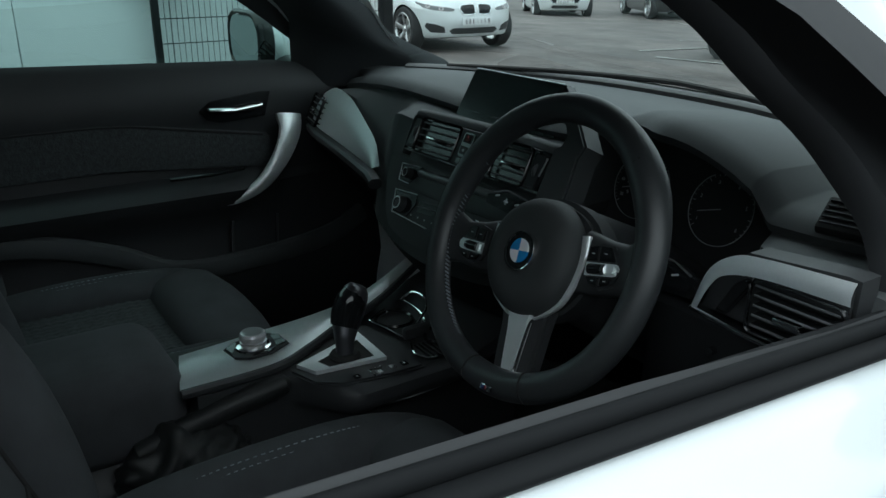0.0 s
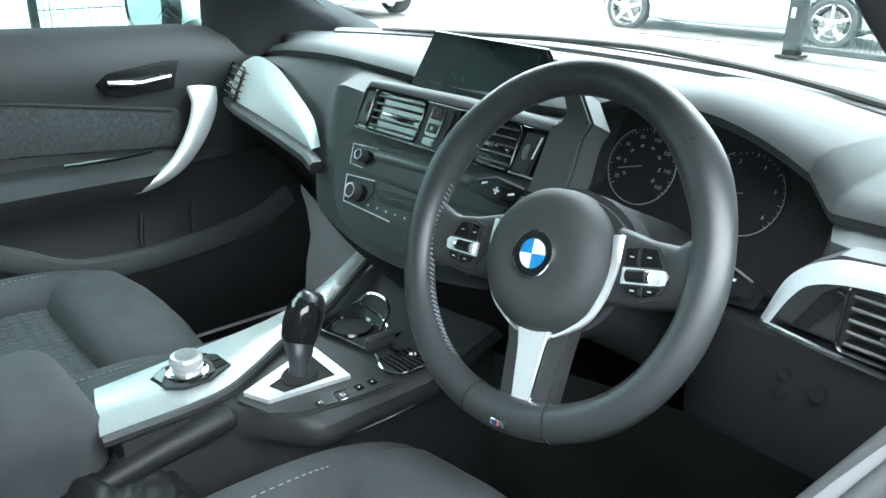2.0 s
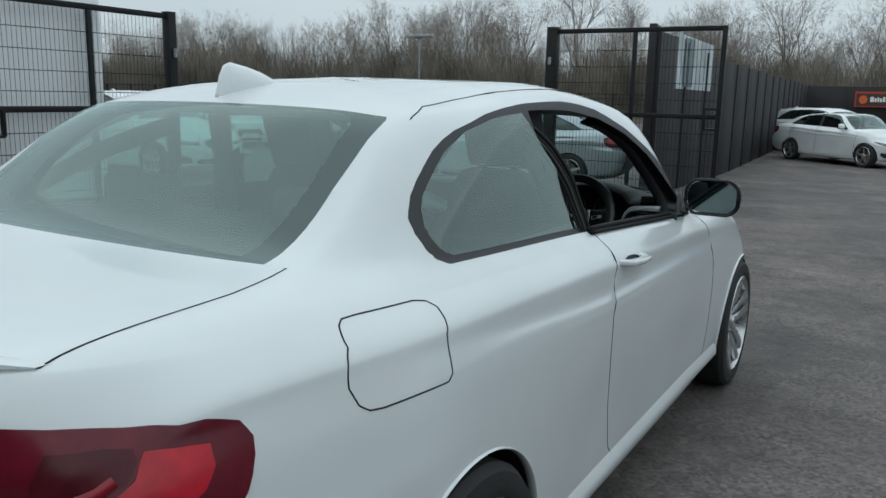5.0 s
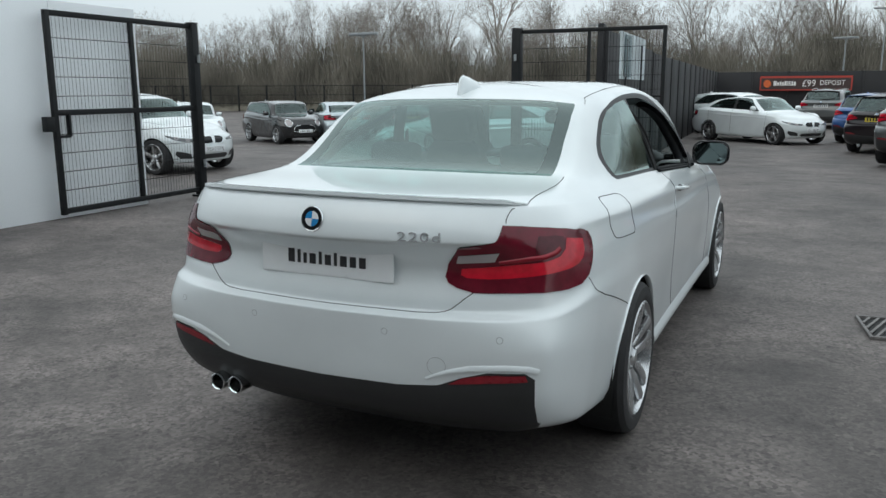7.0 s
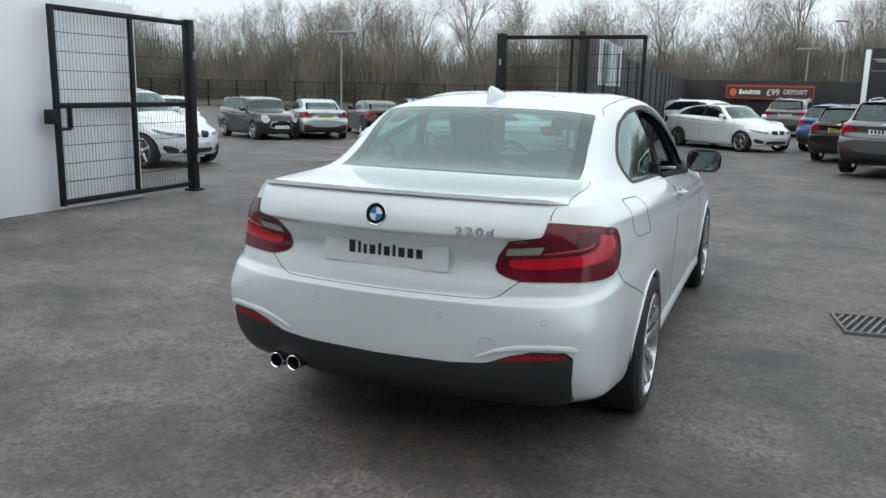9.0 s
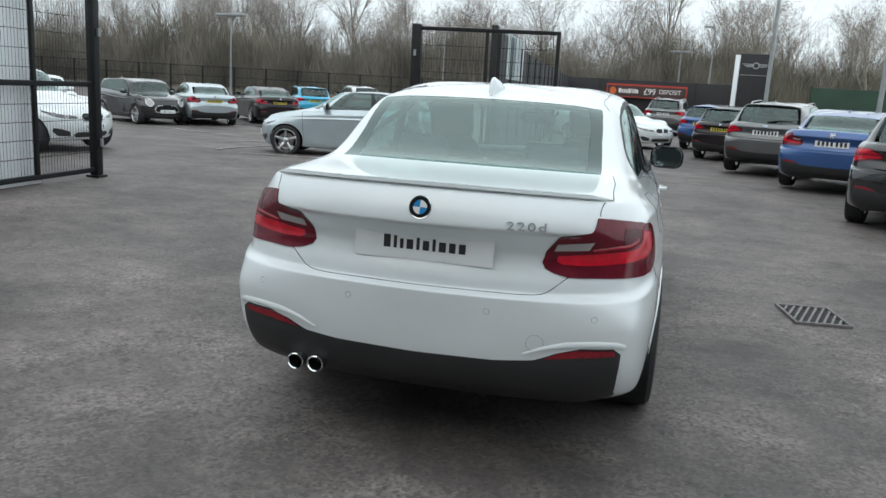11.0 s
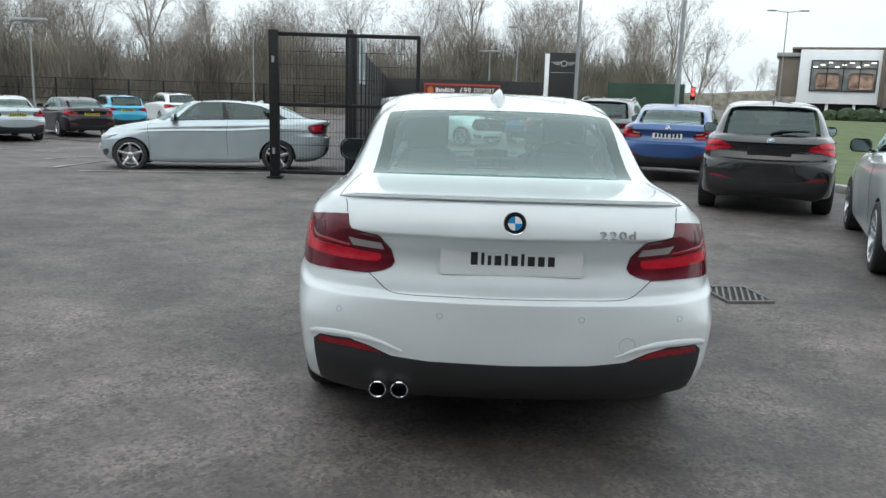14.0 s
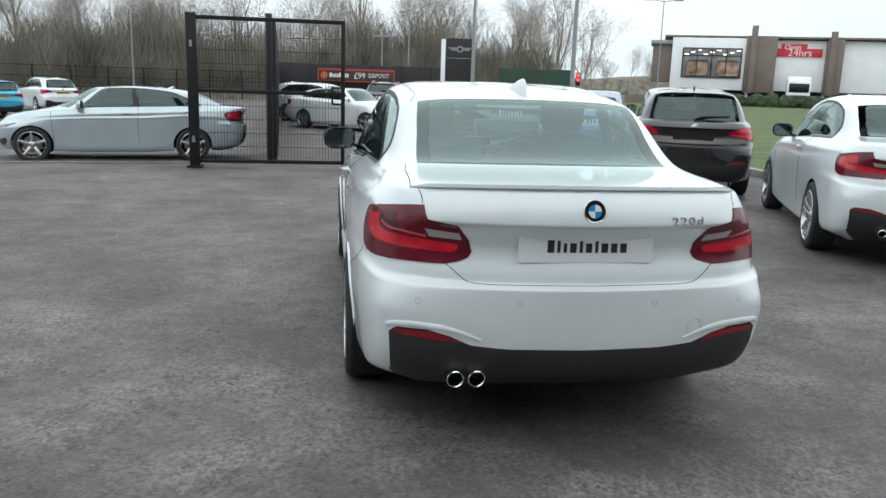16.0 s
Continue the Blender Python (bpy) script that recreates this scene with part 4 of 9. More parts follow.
        outer = rounded(0.205, 0.136, 0.052, 6)
        sweep(bm, [(x0 + s * mx_ + a, my + 0.012, z0 + 0.062 + b) for a, b in outer], (0.006, 0.009), up=(0, 1, 0), seg=6, closed=True)
        part("mirror_frame", bm, BLACK_TRIM, mir)
        bm = bmesh.new()
        sweep(bm, [(x0 - s * 0.03, my + 0.09, z0 + 0.0), (x0 + s * 0.03, my + 0.08, z0 + 0.015), (x0 + s * 0.09, my + 0.06, z0 + 0.022)], [(0.05, 0.022), (0.035, 0.016), (0.03, 0.014)], seg=10)
        part("mirror_arm", bm, BLACK_TRIM, mir)
    # dark cabin
    if not hero:
        bm = bmesh.new()
        zb = rows[11, 6, 2]
        box(bm, (0, 2.15 * k, zb - 0.38), (1.36, 2.6 * k, 0.45), bevel=0.05)
        for x in (-0.37, 0.37):
            box(bm, (x, 2.05 * k, zb + 0.0), (0.46, 0.16, 0.42), Matrix.Translation((0, 0, 0)), bevel=0.06)
            box(bm, (x, 2.0 * k, zb + 0.235), (0.26, 0.10, 0.14), bevel=0.04)
        box(bm, (0, 1.28 * k, zb - 0.06), (1.16, 0.18, 0.38), bevel=0.06)
        box(bm, (0, 2.98 * k, zb - 0.08), (1.34, 0.5, 0.16), bevel=0.05)
        part("cabin", bm, PLASTIC, car, "dark seats and dashboard")
    # plates: blank plates with bars where there was writing
    pm = pose(0, float(shell.place(0, lv(6.0))[1]) - 0.006, float(shell.place(0, lv(6.0))[2]) + 0.012, 90, 0, 0)
    if not hero:
        bm = bmesh.new()
        slab(bm, rounded(0.52, 0.11, 0.01), 0.012, pm)
        pl = part("number_plate", bm, plate, car)
        bm = bmesh.new()
        for i in range(0 if plate is BLACK_PAINT else 7):
            box(bm, (-0.2 + i * 0.066 + (0.012 if i > 3 else 0), 0, 0.013), (0.036, 0.07, 0.003), pm)
        if plate is not BLACK_PAINT:
            tagged(part("plate_bars", bm, INK, pl), kind="stuff")
        if kind == "coupe":
            for x in (-0.490, -0.407):
                bm = bmesh.new()
                lathe(bm, [(0.027, -0.20), (0.027, -0.004), (0.030, 0.0), (0.0335, -0.002), (0.0345, -0.02), (0.0345, -0.20)], 20, pose(x, 0.105, 0.336, 90, 0, 0))
                part("exhaust_pipe", bm, CHROME, car, "chrome exhaust tailpipe")
        if front_plate:
            fp = shell.place(11, 2.85)
            bm = bmesh.new()
            box(bm, (0, float(fp[1]) + 0.008, float(fp[2])), (0.52, 0.02, 0.11), bevel=0.004)
            pl = part("front_plate", bm, PLATE_WHITE, car)
            bm = bmesh.new()
            for i in range(7):
                box(bm, (-0.2 + i * 0.066, float(fp[1]) + 0.016, float(fp[2])), (0.036, 0.004, 0.07))
            tagged(part("plate_bars", bm, INK, pl), kind="stuff")
        if badge:
            p, n = shell.place(0, lv(7.35)), shell.facing(0.0, lv(7.35))
            roundel("badge", car, Matrix.Translation(Vector(p) + Vector(n) * 0.004) @ Vector(n).to_track_quat("Z", "Y").to_matrix().to_4x4(), 0.041)
        # roof fin, and a spoiler and wiper on upright tails
        fy = float(rows[13, 0, 1]) + 0.10
        fz = float(shell.place(*shell.find((0.0, fy, 1.45), (1, 1, 0.05), (12, 14)))[2])
        bm = bmesh.new()
        loft(bm, [[(w_ * math.cos(a), fy + d_, fz - 0.006 + h_ * math.sin(a)) for a in np.linspace(0, math.pi, 7)] for d_, h_, w_ in ((0.0, 0.006, 0.008), (0.02, 0.050, 0.014), (0.05, 0.058, 0.022), (0.10, 0.038, 0.028), (0.17, 0.004, 0.012))])
        part("roof_fin", bm, body_paint, car, smooth=60)
        if upright:
            bm = bmesh.new()
            rows_ = []
            for f_ in np.linspace(-2.75, 2.75, 23):
                a_, b_ = shell.place(abs(f_), 12.25), shell.place(abs(f_), 12.0)
                sx = 1 if f_ > 0 else -1
                rows_.append([(sx * a_[0], a_[1], a_[2] + 0.004), (sx * b_[0], b_[1] - 0.03, b_[2] + 0.014), (sx * b_[0], b_[1] - 0.075, b_[2] + 0.006), (sx * b_[0], b_[1] - 0.07, b_[2] - 0.010), (sx * b_[0], b_[1] + 0.01, b_[2] - 0.014)])
            loft(bm, rows_)
            part("roof_spoiler", bm, body_paint, car, smooth=40)
            wa, wb, wc = (np.array(shell.place(u_, w_)) + 0.016 * np.array(shell.facing(u_, w_)) for u_, w_ in ((0.0, 11.06), (0.4, 11.2), (1.75, 11.24)))
            bm = bmesh.new()
            sweep(bm, [wa, wb, wc], [(0.018, 0.012), (0.014, 0.010), (0.007, 0.007)], seg=8)
            part("rear_wiper", bm, GAP, car)
        if kind == "suv":
            for s in (1, -1):
                bm = bmesh.new()
                sweep(bm, [(s * p_[0], p_[1], p_[2] + o_) for p_, o_ in zip((shell.place(u_, 12.35) for u_ in (4.3, 4.6, 5.2, 6.0, 6.8, 7.4, 7.6)), (0.0, 0.035, 0.045, 0.048, 0.045, 0.035, 0.0))], (0.014, 0.012), seg=8)
                part("roof_rail", bm, ALLOY, car)
        # door joints and handles
        for s in (1, -1):
            uu = (5.95, 7.6) if doors == 2 else (4.9, 6.08, 7.6)
            for u in uu:
                v, f = strip(shell, refine([(u, lv(9.02)), (u, lv(7.5)), (u + 0.02, lv(6)), (u + 0.02, 4), (u, 2.1)], 6, False), 0.006, 0.0015, s)
                sheet("door_joint", v, f, GAP, car)
            for u in uu[:-1]:
                p = shell.place(u + 0.16, lv(7.0))
                bm = bmesh.new()
                box(bm, (s * (p[0] + 0.014), p[1] + 0.02, p[2]), (0.030, 0.19, 0.026), bevel=0.01)
                part("door_handle", bm, body_paint, car)
    return car, shell, panel, groups, uv

# ---- ground and boundaries ----


def asphalt_material():
    m = material("worn_asphalt", (0.112, 0.097, 0.091), 0.72, vary=0.24, scale=0.42, bump=0.6, bump_scale=110.0, rough_vary=0.16)
    nt = m.node_tree
    b = nt.nodes["Principled BSDF"]
    tc = nt.nodes.new("ShaderNodeTexCoord")

    def tex(kind, scale, detail=5.0, rough=0.6, stretch=None):
        t = nt.nodes.new(kind)
        t.inputs["Scale"].default_value = scale
        if "Detail" in t.inputs and kind == "ShaderNodeTexNoise":
            t.inputs["Detail"].default_value, t.inputs["Roughness"].default_value = detail, rough
        if stretch:
            mp = nt.nodes.new("ShaderNodeMapping")
            mp.inputs["Scale"].default_value = stretch
            mp.inputs["Rotation"].default_value = (0, 0, 0.5)
            nt.links.new(tc.outputs["Object"], mp.inputs[0])
            nt.links.new(mp.outputs[0], t.inputs["Vector"])
        else:
            nt.links.new(tc.outputs["Object"], t.inputs["Vector"])
        return t

    def span(socket, a, b_, c, d):
        r = nt.nodes.new("ShaderNodeMapRange")
        r.inputs[1].default_value, r.inputs[2].default_value, r.inputs[3].default_value, r.inputs[4].default_value = a, b_, c, d
        nt.links.new(socket, r.inputs[0])
        return r.outputs[0]

    old = b.inputs["Base Color"].links[0].from_socket
    patch = span(tex("ShaderNodeTexNoise", 0.8, 7, 0.68).outputs["Fac"], 0.36, 0.64, 0.60, 1.34)
    smear = span(tex("ShaderNodeTexNoise", 3.2, 8, 0.75, (0.85, 1.1, 1)).outputs["Fac"], 0.36, 0.62, 0.74, 1.16)
    scuff = span(tex("ShaderNodeTexNoise", 9.0, 7, 0.78).outputs["Fac"], 0.33, 0.46, 0.50, 1.0)
    chips = span(tex("ShaderNodeTexVoronoi", 62.0).outputs["Color"], 0.0, 1.0, -0.55, 0.70)
    where = span(tex("ShaderNodeTexNoise", 1.7, 6, 0.65).outputs["Fac"], 0.40, 0.66, 0.45, 1.15)
    mul = nt.nodes.new("ShaderNodeMath")
    mul.operation = "MULTIPLY_ADD"
    mul.inputs[2].default_value = 1.0
    nt.links.new(chips, mul.inputs[0])
    nt.links.new(where, mul.inputs[1])
    for g in (patch, smear, scuff, mul.outputs[0]):
        mx = nt.nodes.new("ShaderNodeMix")
        mx.data_type, mx.blend_type = "RGBA", "MULTIPLY"
        mx.inputs[0].default_value = 1.0
        nt.links.new(old, mx.inputs[6])
        nt.links.new(g, mx.inputs[7])
        old = mx.outputs[2]
    nt.links.new(old, b.inputs["Base Color"])
    return m


ASPHALT = asphalt_material()
GRASS = material("rough_grass", (0.075, 0.105, 0.03), 0.9, vary=0.45, scale=0.8, bump=0.8, bump_scale=30)
LINE_PAINT = material("worn_white_line", (0.50, 0.50, 0.48), 0.7, vary=0.35, scale=9)
KERB = material("concrete_kerb", (0.36, 0.35, 0.33), 0.85, vary=0.25, scale=5, bump=0.4)
CLADDING = material("white_cladding", (0.80, 0.83, 0.85), 0.35, vary=0.05, scale=0.7)
GATE_BLACK = material("black_coated_steel", (0.011, 0.012, 0.013), 0.5, vary=0.2, scale=12, spec=0.25)
TIMBER_BLACK = material("black_boarding", (0.010, 0.010, 0.012), 0.6, vary=0.3, scale=3, bump=0.3, bump_scale=40, per_object=0.2)
GALV = material("galvanised_steel", (0.30, 0.32, 0.33), 0.5, 0.6, vary=0.15)
CAST_IRON = material("cast_iron", (0.16, 0.15, 0.145), 0.55, 0.3, vary=0.3, scale=20, bump=0.4)
BARK = material("bare_bark", (0.25, 0.225, 0.195), 0.9, vary=0.3, scale=1.2)
TWIG = material("winter_twigs", (0.25, 0.222, 0.198), 0.9, vary=0.3, scale=0.6)
SCRUB = material("winter_scrub", (0.155, 0.142, 0.112), 0.95, vary=0.5, scale=0.9)
BRUSH = material("winter_brushwood", (0.175, 0.160, 0.132), 0.95, vary=0.5, scale=0.35)



def ease(f):
    f = min(1.0, max(0.0, f))
    return f * f * (3 - 2 * f)


def ground_z(x, y):
    """The yard is level round the coupe and falls a little beyond it, most towards its far western corner."""
    return -0.21 * ease((y - 9.0) / 11.0) - 0.16 * ease((y - 11.0) / 9.0) * ease((-x - 3.0) / 7.0)


gx = [-700, -400, -200, -120, -80, -50] + [-40 + 1.5 * k for k in range(30)] + [10, 20, 40, 80, 160, 320, 700]
gy = [-700, -300, -100, -40, -15, 0, 8] + [10 + 1.0 * k for k in range(14)] + [26, 30, 40, 60, 100, 200, 400, 700]
bm = bmesh.new()
loft(bm, [[(x, y, ground_z(x, y)) for x in gx] for y in gy])
ground = part("ground", bm, ASPHALT)
tagged(ground, "dark grey worn asphalt yard with paler patches", "ground", kind="structure")


def slab_thing(name, c, d, mat, label, category, kind="structure", m=None, bevel=0.0):
    bm = bmesh.new()
    box(bm, c, d, bevel=bevel)
    ob = part(name, bm, mat)
    if m is not None:
        ob.matrix_world = m
    return tagged(ob, label, category, kind=kind)


# parking lines
for c, length, turn in (((-4.8, 10.88), 3.3, 11.5), ((-7.07, 12.1), 2.3, 90), ((-8.35, 14.4), 2.3, 90), ((-12.2, 18.6), 4.6, 155), ((-11.6, 22.4), 4.6, 155)):
    bm = bmesh.new()
    ca, sa = math.cos(radians(turn)), math.sin(radians(turn))
    rows = []
    for k in range(25):
        d = length * (k / 24 - 0.5)
        spots = [(c[0] + ca * d - sa * o, c[1] + sa * d + ca * o) for o in (-0.045, 0.045)]
        rows.append([(x, y, ground_z(x, y) + 0.012) for x, y in spots])
    loft(bm, rows)
    bmesh.ops.solidify(bm, geom=bm.faces[:], thickness=0.004)
    tagged(part("parking_line", bm, LINE_PAINT), "worn white parking line on asphalt", "road marking", kind="structure")
# grass verge behind a kerb
bm = bmesh.new()
verge_rows = [10.0, 10.01] + [11.0 + k for k in range(11)] + [23, 26, 30, 36, 44, 54, 66, 80]
loft(bm, [[(x, y, ground_z(x, y) + (-0.05 if y == 10.0 or x == 6.575 else 0.125 + 0.035 * noise.noise(Vector((x * 0.4, y * 0.4, 2))) * min(1, (x - 6.58) / 3))) for x in (6.575, 6.58, 7.5, 9, 11, 13, 16, 20, 26, 34, 46, 66)] for y in verge_rows])
bmesh.ops.recalc_face_normals(bm, faces=bm.faces[:])
if sum(f.normal.z for f in bm.faces) < 0:
    bmesh.ops.reverse_faces(bm, faces=bm.faces[:])
tagged(part("grass_verge", bm, GRASS), "rough winter grass verge", "grass", kind="structure")
for i in range(40):
    slab_thing("kerb_stone", (0, 0, 0.05), (0.14, 0.90, 0.16), KERB, "pale concrete kerb stone", "kerb", m=pose(6.5, 10.4 + 0.915 * i, ground_z(6.5, 10.4 + 0.915 * i)), bevel=0.02)
for i in range(20):
    slab_thing("kerb_stone", (0, 0, 0.05), (0.90, 0.14, 0.16), KERB, "pale concrete kerb stone", "kerb", m=pose(7.05 + 0.915 * i, 9.93, ground_z(7, 9.93)), bevel=0.02)

# white panelled hoarding beside the yard
def hoarding(name, a, b, n):
    a, b = Vector(a), Vector(b)
    w = thing(name, "white panelled hoarding of smooth upright sheets", "wall")
    w["kind"] = "structure"
    d = (b - a) / n
    rot = math.degrees(math.atan2(d.y, d.x))
    first = None
    for i in range(n):
        if first is None:
            bm = bmesh.new()
            box(bm, (0, 0, 1.19), (d.length - 0.006, 0.10, 2.38), bevel=0.006)
            ob = part("panel", bm, CLADDING, w)
            first = ob.data
        else:
            ob = new("panel", first)
            ob.parent = w
        ob.matrix_basis = Matrix.Translation(a + d * (i + 0.5)) @ Matrix.Rotation(radians(rot), 4, "Z")
    return w


hoarding("wall_west", (-6.24, -26, 0), (-6.24, 5.36, 0), 26)
hoarding("wall_northwest", (-6.30, 5.42, 0), (-8.70, 5.42, 0), 2)


# ---- gates and fences ----
def mesh_gate(name, label, a, b, height, bar_x, bar_z, posts, wire=0.052, cross=0.2, group=""):
    """A framed gate of welded wire between a and b; posts: (share of the width, half size, height)."""
    a, b = Vector(a), Vector(b)
    width = (b - a).length
    g = thing(name, label, "gate", group, Matrix.Translation(a) @ Matrix.Rotation(math.atan2(b.y - a.y, b.x - a.x), 4, "Z"))
    t = 0.03
    for nm, c, d in (("top_rail", (width / 2, 0, height - t), (width, 0.05, 0.06)), ("bottom_rail", (width / 2, 0, 0.10), (width, 0.05, 0.06)), ("stile", (t, 0, height / 2 + 0.03), (0.06, 0.055, height - 0.06)), ("stile", (width - t, 0, height / 2 + 0.03), (0.06, 0.055, height - 0.06)), ("middle_stile", (width * bar_x, 0, height / 2 + 0.03), (0.055, 0.045, height - 0.1)), ("middle_rail", (width / 2, 0, bar_z), (width, 0.045, 0.06))):
        bm = bmesh.new()
        box(bm, c, d, bevel=0.006)
        part(nm, bm, GATE_BLACK, g)
    for share, half, h in posts:
        bm = bmesh.new()
        box(bm, (width * share, 0, h / 2), (half * 2, half * 2, h), bevel=0.012)
        box(bm, (width * share, 0, h + 0.006), (half * 2.1, half * 2.1, 0.012), bevel=0.004)
        box(bm, (width * share, 0, 0.015), (half * 3.2, half * 3.2, 0.03), bevel=0.006)
        part("gate_post", bm, GATE_BLACK, g)
        for hz in (0.45, h - 0.45):
            bm = bmesh.new()
            tube(bm, (width * share, -half - 0.03, hz - 0.05), (width * share, -half - 0.03, hz + 0.05), 0.022, seg=10)
            part("hinge", bm, GALV, g)
    bm = bmesh.new()
    n = int(width / wire)
    for i in range(n + 1):
        x = 0.06 + (width - 0.12) * i / n
        tube(bm, (x, 0.012, 0.12), (x, 0.012, height - 0.05), 0.0026, seg=4, caps=False)
    m_ = int((height - 0.2) / cross)
    for i in range(1, m_):
        for dy in (0.004, 0.020):
            z = 0.12 + (height - 0.2) * i / m_
            tube(bm, (0.06, dy, z), (width - 0.06, dy, z), 0.0034, seg=4, caps=False)
    tagged(part("wire_mesh", bm, GATE_BLACK, g, smooth=0), kind="stuff")
    return g


left_gate = mesh_gate("yard_gate", "black steel gate of welded wire mesh standing open", (-6.04, 3.96, 0), (-6.09, 6.23, 0), 2.26, 0.53, 1.18, [(1.0, 0.058, 2.27)], group="yard gates")
bm = bmesh.new()
for c, d in (((0.20, 0, 1.06), (0.03, 0.06, 0.28)), ((0.10, 0, 0.92), (0.2, 0.06, 0.03)), ((0.10, 0, 1.18), (0.2, 0.06, 0.03)), ((-0.06, 0, 1.06), (0.10, 0.09, 0.16))):
    box(bm, c, d, bevel=0.006)
part("lock_box", bm, GATE_BLACK, left_gate)
right_gate = mesh_gate("yard_gate", "black steel gate of welded wire mesh with a thick hinge post", (-3.08, 10.38, 0), (-0.72, 10.40, 0), 2.34, 0.50, 1.20, [(0.0, 0.075, 2.36)], group="yard gates")
bm = bmesh.new()
for c, d in (((2.16, 0, 1.17), (0.03, 0.06, 0.28)), ((2.26, 0, 1.04), (0.2, 0.06, 0.03)), ((2.26, 0, 1.30), (0.2, 0.06, 0.03))):
    box(bm, c, d, bevel=0.006)
part("lock_box", bm, GATE_BLACK, right_gate)


def board_fence(name, a, b, height, n, label):
    a, b = Vector(a), Vector(b)
    f = thing(name, label, "fence")
    f["kind"] = "structure"
    d = (b - a) / n
    bm = bmesh.new()
    box(bm, (0, 0, height / 2), (d.length * 0.96, 0.05, height), bevel=0.008)
    box(bm, (-d.length / 2, 0, height / 2), (0.09, 0.11, height + 0.02), bevel=0.01)
    first = part("fence_panel", bm, TIMBER_BLACK, f)
    for i in range(n):
        o = first if i == 0 else new("fence_panel", first.data)
        o.parent = f
        spot = a + d * (i + 0.5)
        o.matrix_basis = Matrix.Translation((spot.x, spot.y, ground_z(spot.x, spot.y) - 0.02)) @ Matrix.Rotation(math.atan2(d.y, d.x), 4, "Z")
    return f


near_fence = board_fence("fence_side", (-1.92, 11.5, 0), (-3.7, 42, 0), 2.45, 16, "tall black boarded fence running along the yard")
board_fence("fence_far", (-3.7, 42.2, 0), (6.4, 42.4, 0), 2.45, 6, "tall black boarded fence at the end of the yard")
board_fence("fence_corner", (-1.98, 11.42, 0), (-1.98, 11.68, 0), 2.52, 1, "black gate post at the end of the boarded fence")

POSTER = material("pale_poster", (0.52, 0.58, 0.60), 0.4, vary=0.35, scale=2.2)
bm = bmesh.new()
fd = Vector((-1.78, 30.5, 0)).normalized()
pm = Matrix.Translation((-1.92 + 0.05 + fd.x * 1.6, 11.5 + fd.y * 1.6, 2.02)) @ Matrix.Rotation(math.atan2(fd.y, fd.x), 4, "Z") @ Matrix.Rotation(radians(90), 4, "X")
slab(bm, rounded(3.2, 0.86, 0.02), -0.02, pm @ Matrix.Translation((1.2, 0, -0.02)))
poster = tagged(part("wall_poster", bm, POSTER), "pale printed poster fixed to black boarding", "poster")
bm = bmesh.new()
slab(bm, rounded(0.75, 0.78, 0.01), -0.006, pm @ Matrix.Translation((0.45, 0, 0.001)))
part("poster_panel", bm, material("dark_print", (0.16, 0.22, 0.24), 0.4, vary=0.4, scale=5), poster)

# advertising board on the far fence
SIGN_RED = material("red_sign", (0.42, 0.045, 0.03), 0.45, vary=0.1)
SIGN_DARK = material("dark_sign", (0.05, 0.028, 0.026), 0.45, vary=0.15)
SIGN_WHITE = material("white_sign_letters", (0.78, 0.76, 0.74), 0.5, vary=0.05)
sign = thing("advertising_board", "dark advertising board with a red border and white lettering", "sign", m=pose(0.49, 41.9, 1.64, 90, 0, 0) @ Matrix.Diagonal((0.58, 0.64, 1, 1)))
bm = bmesh.new()
slab(bm, rounded(7.2, 1.10, 0.03), 0.05)
part("board", bm, SIGN_RED, sign)
bm = bmesh.new()
slab(bm, rounded(7.0, 0.86, 0.02), 0.012, Matrix.Translation((0, -0.03, 0.05)))
part("panel", bm, SIGN_DARK, sign)
bm = bmesh.new()
lathe(bm, [(0.0, 0.02), (0.30, 0.02), (0.30, 0.0)], 24, Matrix.Translation((-3.0, -0.03, 0.062)))
part("emblem", bm, material("orange_print", (0.65, 0.13, 0.03), 0.5), sign)
for i, wd in enumerate((0.26, 0.16, 0.12, 0.16, 0.17, 0.07, 0.07, 0.07, 0.12, 0.16)):
    bm = bmesh.new()
    x = -2.5 + sum((0.26, 0.16, 0.12, 0.16, 0.17, 0.07, 0.07, 0.07, 0.12, 0.16)[:i]) + 0.045 * i
    h = (0.36, 0.26, 0.32, 0.26, 0.36, 0.32, 0.36, 0.32, 0.34, 0.30)[i]
    box(bm, (x + wd / 2, -0.18 + h / 2, 0.066), (wd, h, 0.008))
    part("lettering_bar", bm, SIGN_WHITE, sign)
lettering("lettering", "\u00a399", 0.72, SIGN_WHITE, sign, Matrix.Translation((0.30, -0.03, 0.066)), 0.004)
lettering("lettering", "DEPOSIT", 0.5, SIGN_WHITE, sign, Matrix.Translation((2.1, 0.02, 0.066)), 0.004)

# gully grating
drain = thing("drain_grate", "rectangular cast iron gully grating set in asphalt", "drain", m=pose(1.985, 3.14, 0.0, 0, 0, 8) @ Matrix.Diagonal((0.84, 0.92, 1, 1)))
bm = bmesh.new()
for c, d in (((0, 0.245, 0.006), (0.44, 0.022, 0.03)), ((0, -0.245, 0.006), (0.44, 0.022, 0.03)), ((0.209, 0, 0.006), (0.022, 0.47, 0.03)), ((-0.209, 0, 0.006), (0.022, 0.47, 0.03))):
    box(bm, c, d, bevel=0.004)
part("frame", bm, CAST_IRON, drain)
bm = bmesh.new()
box(bm, (0, 0, 0.004), (0.40, 0.47, 0.004))
part("gully", bm, GAP, drain)
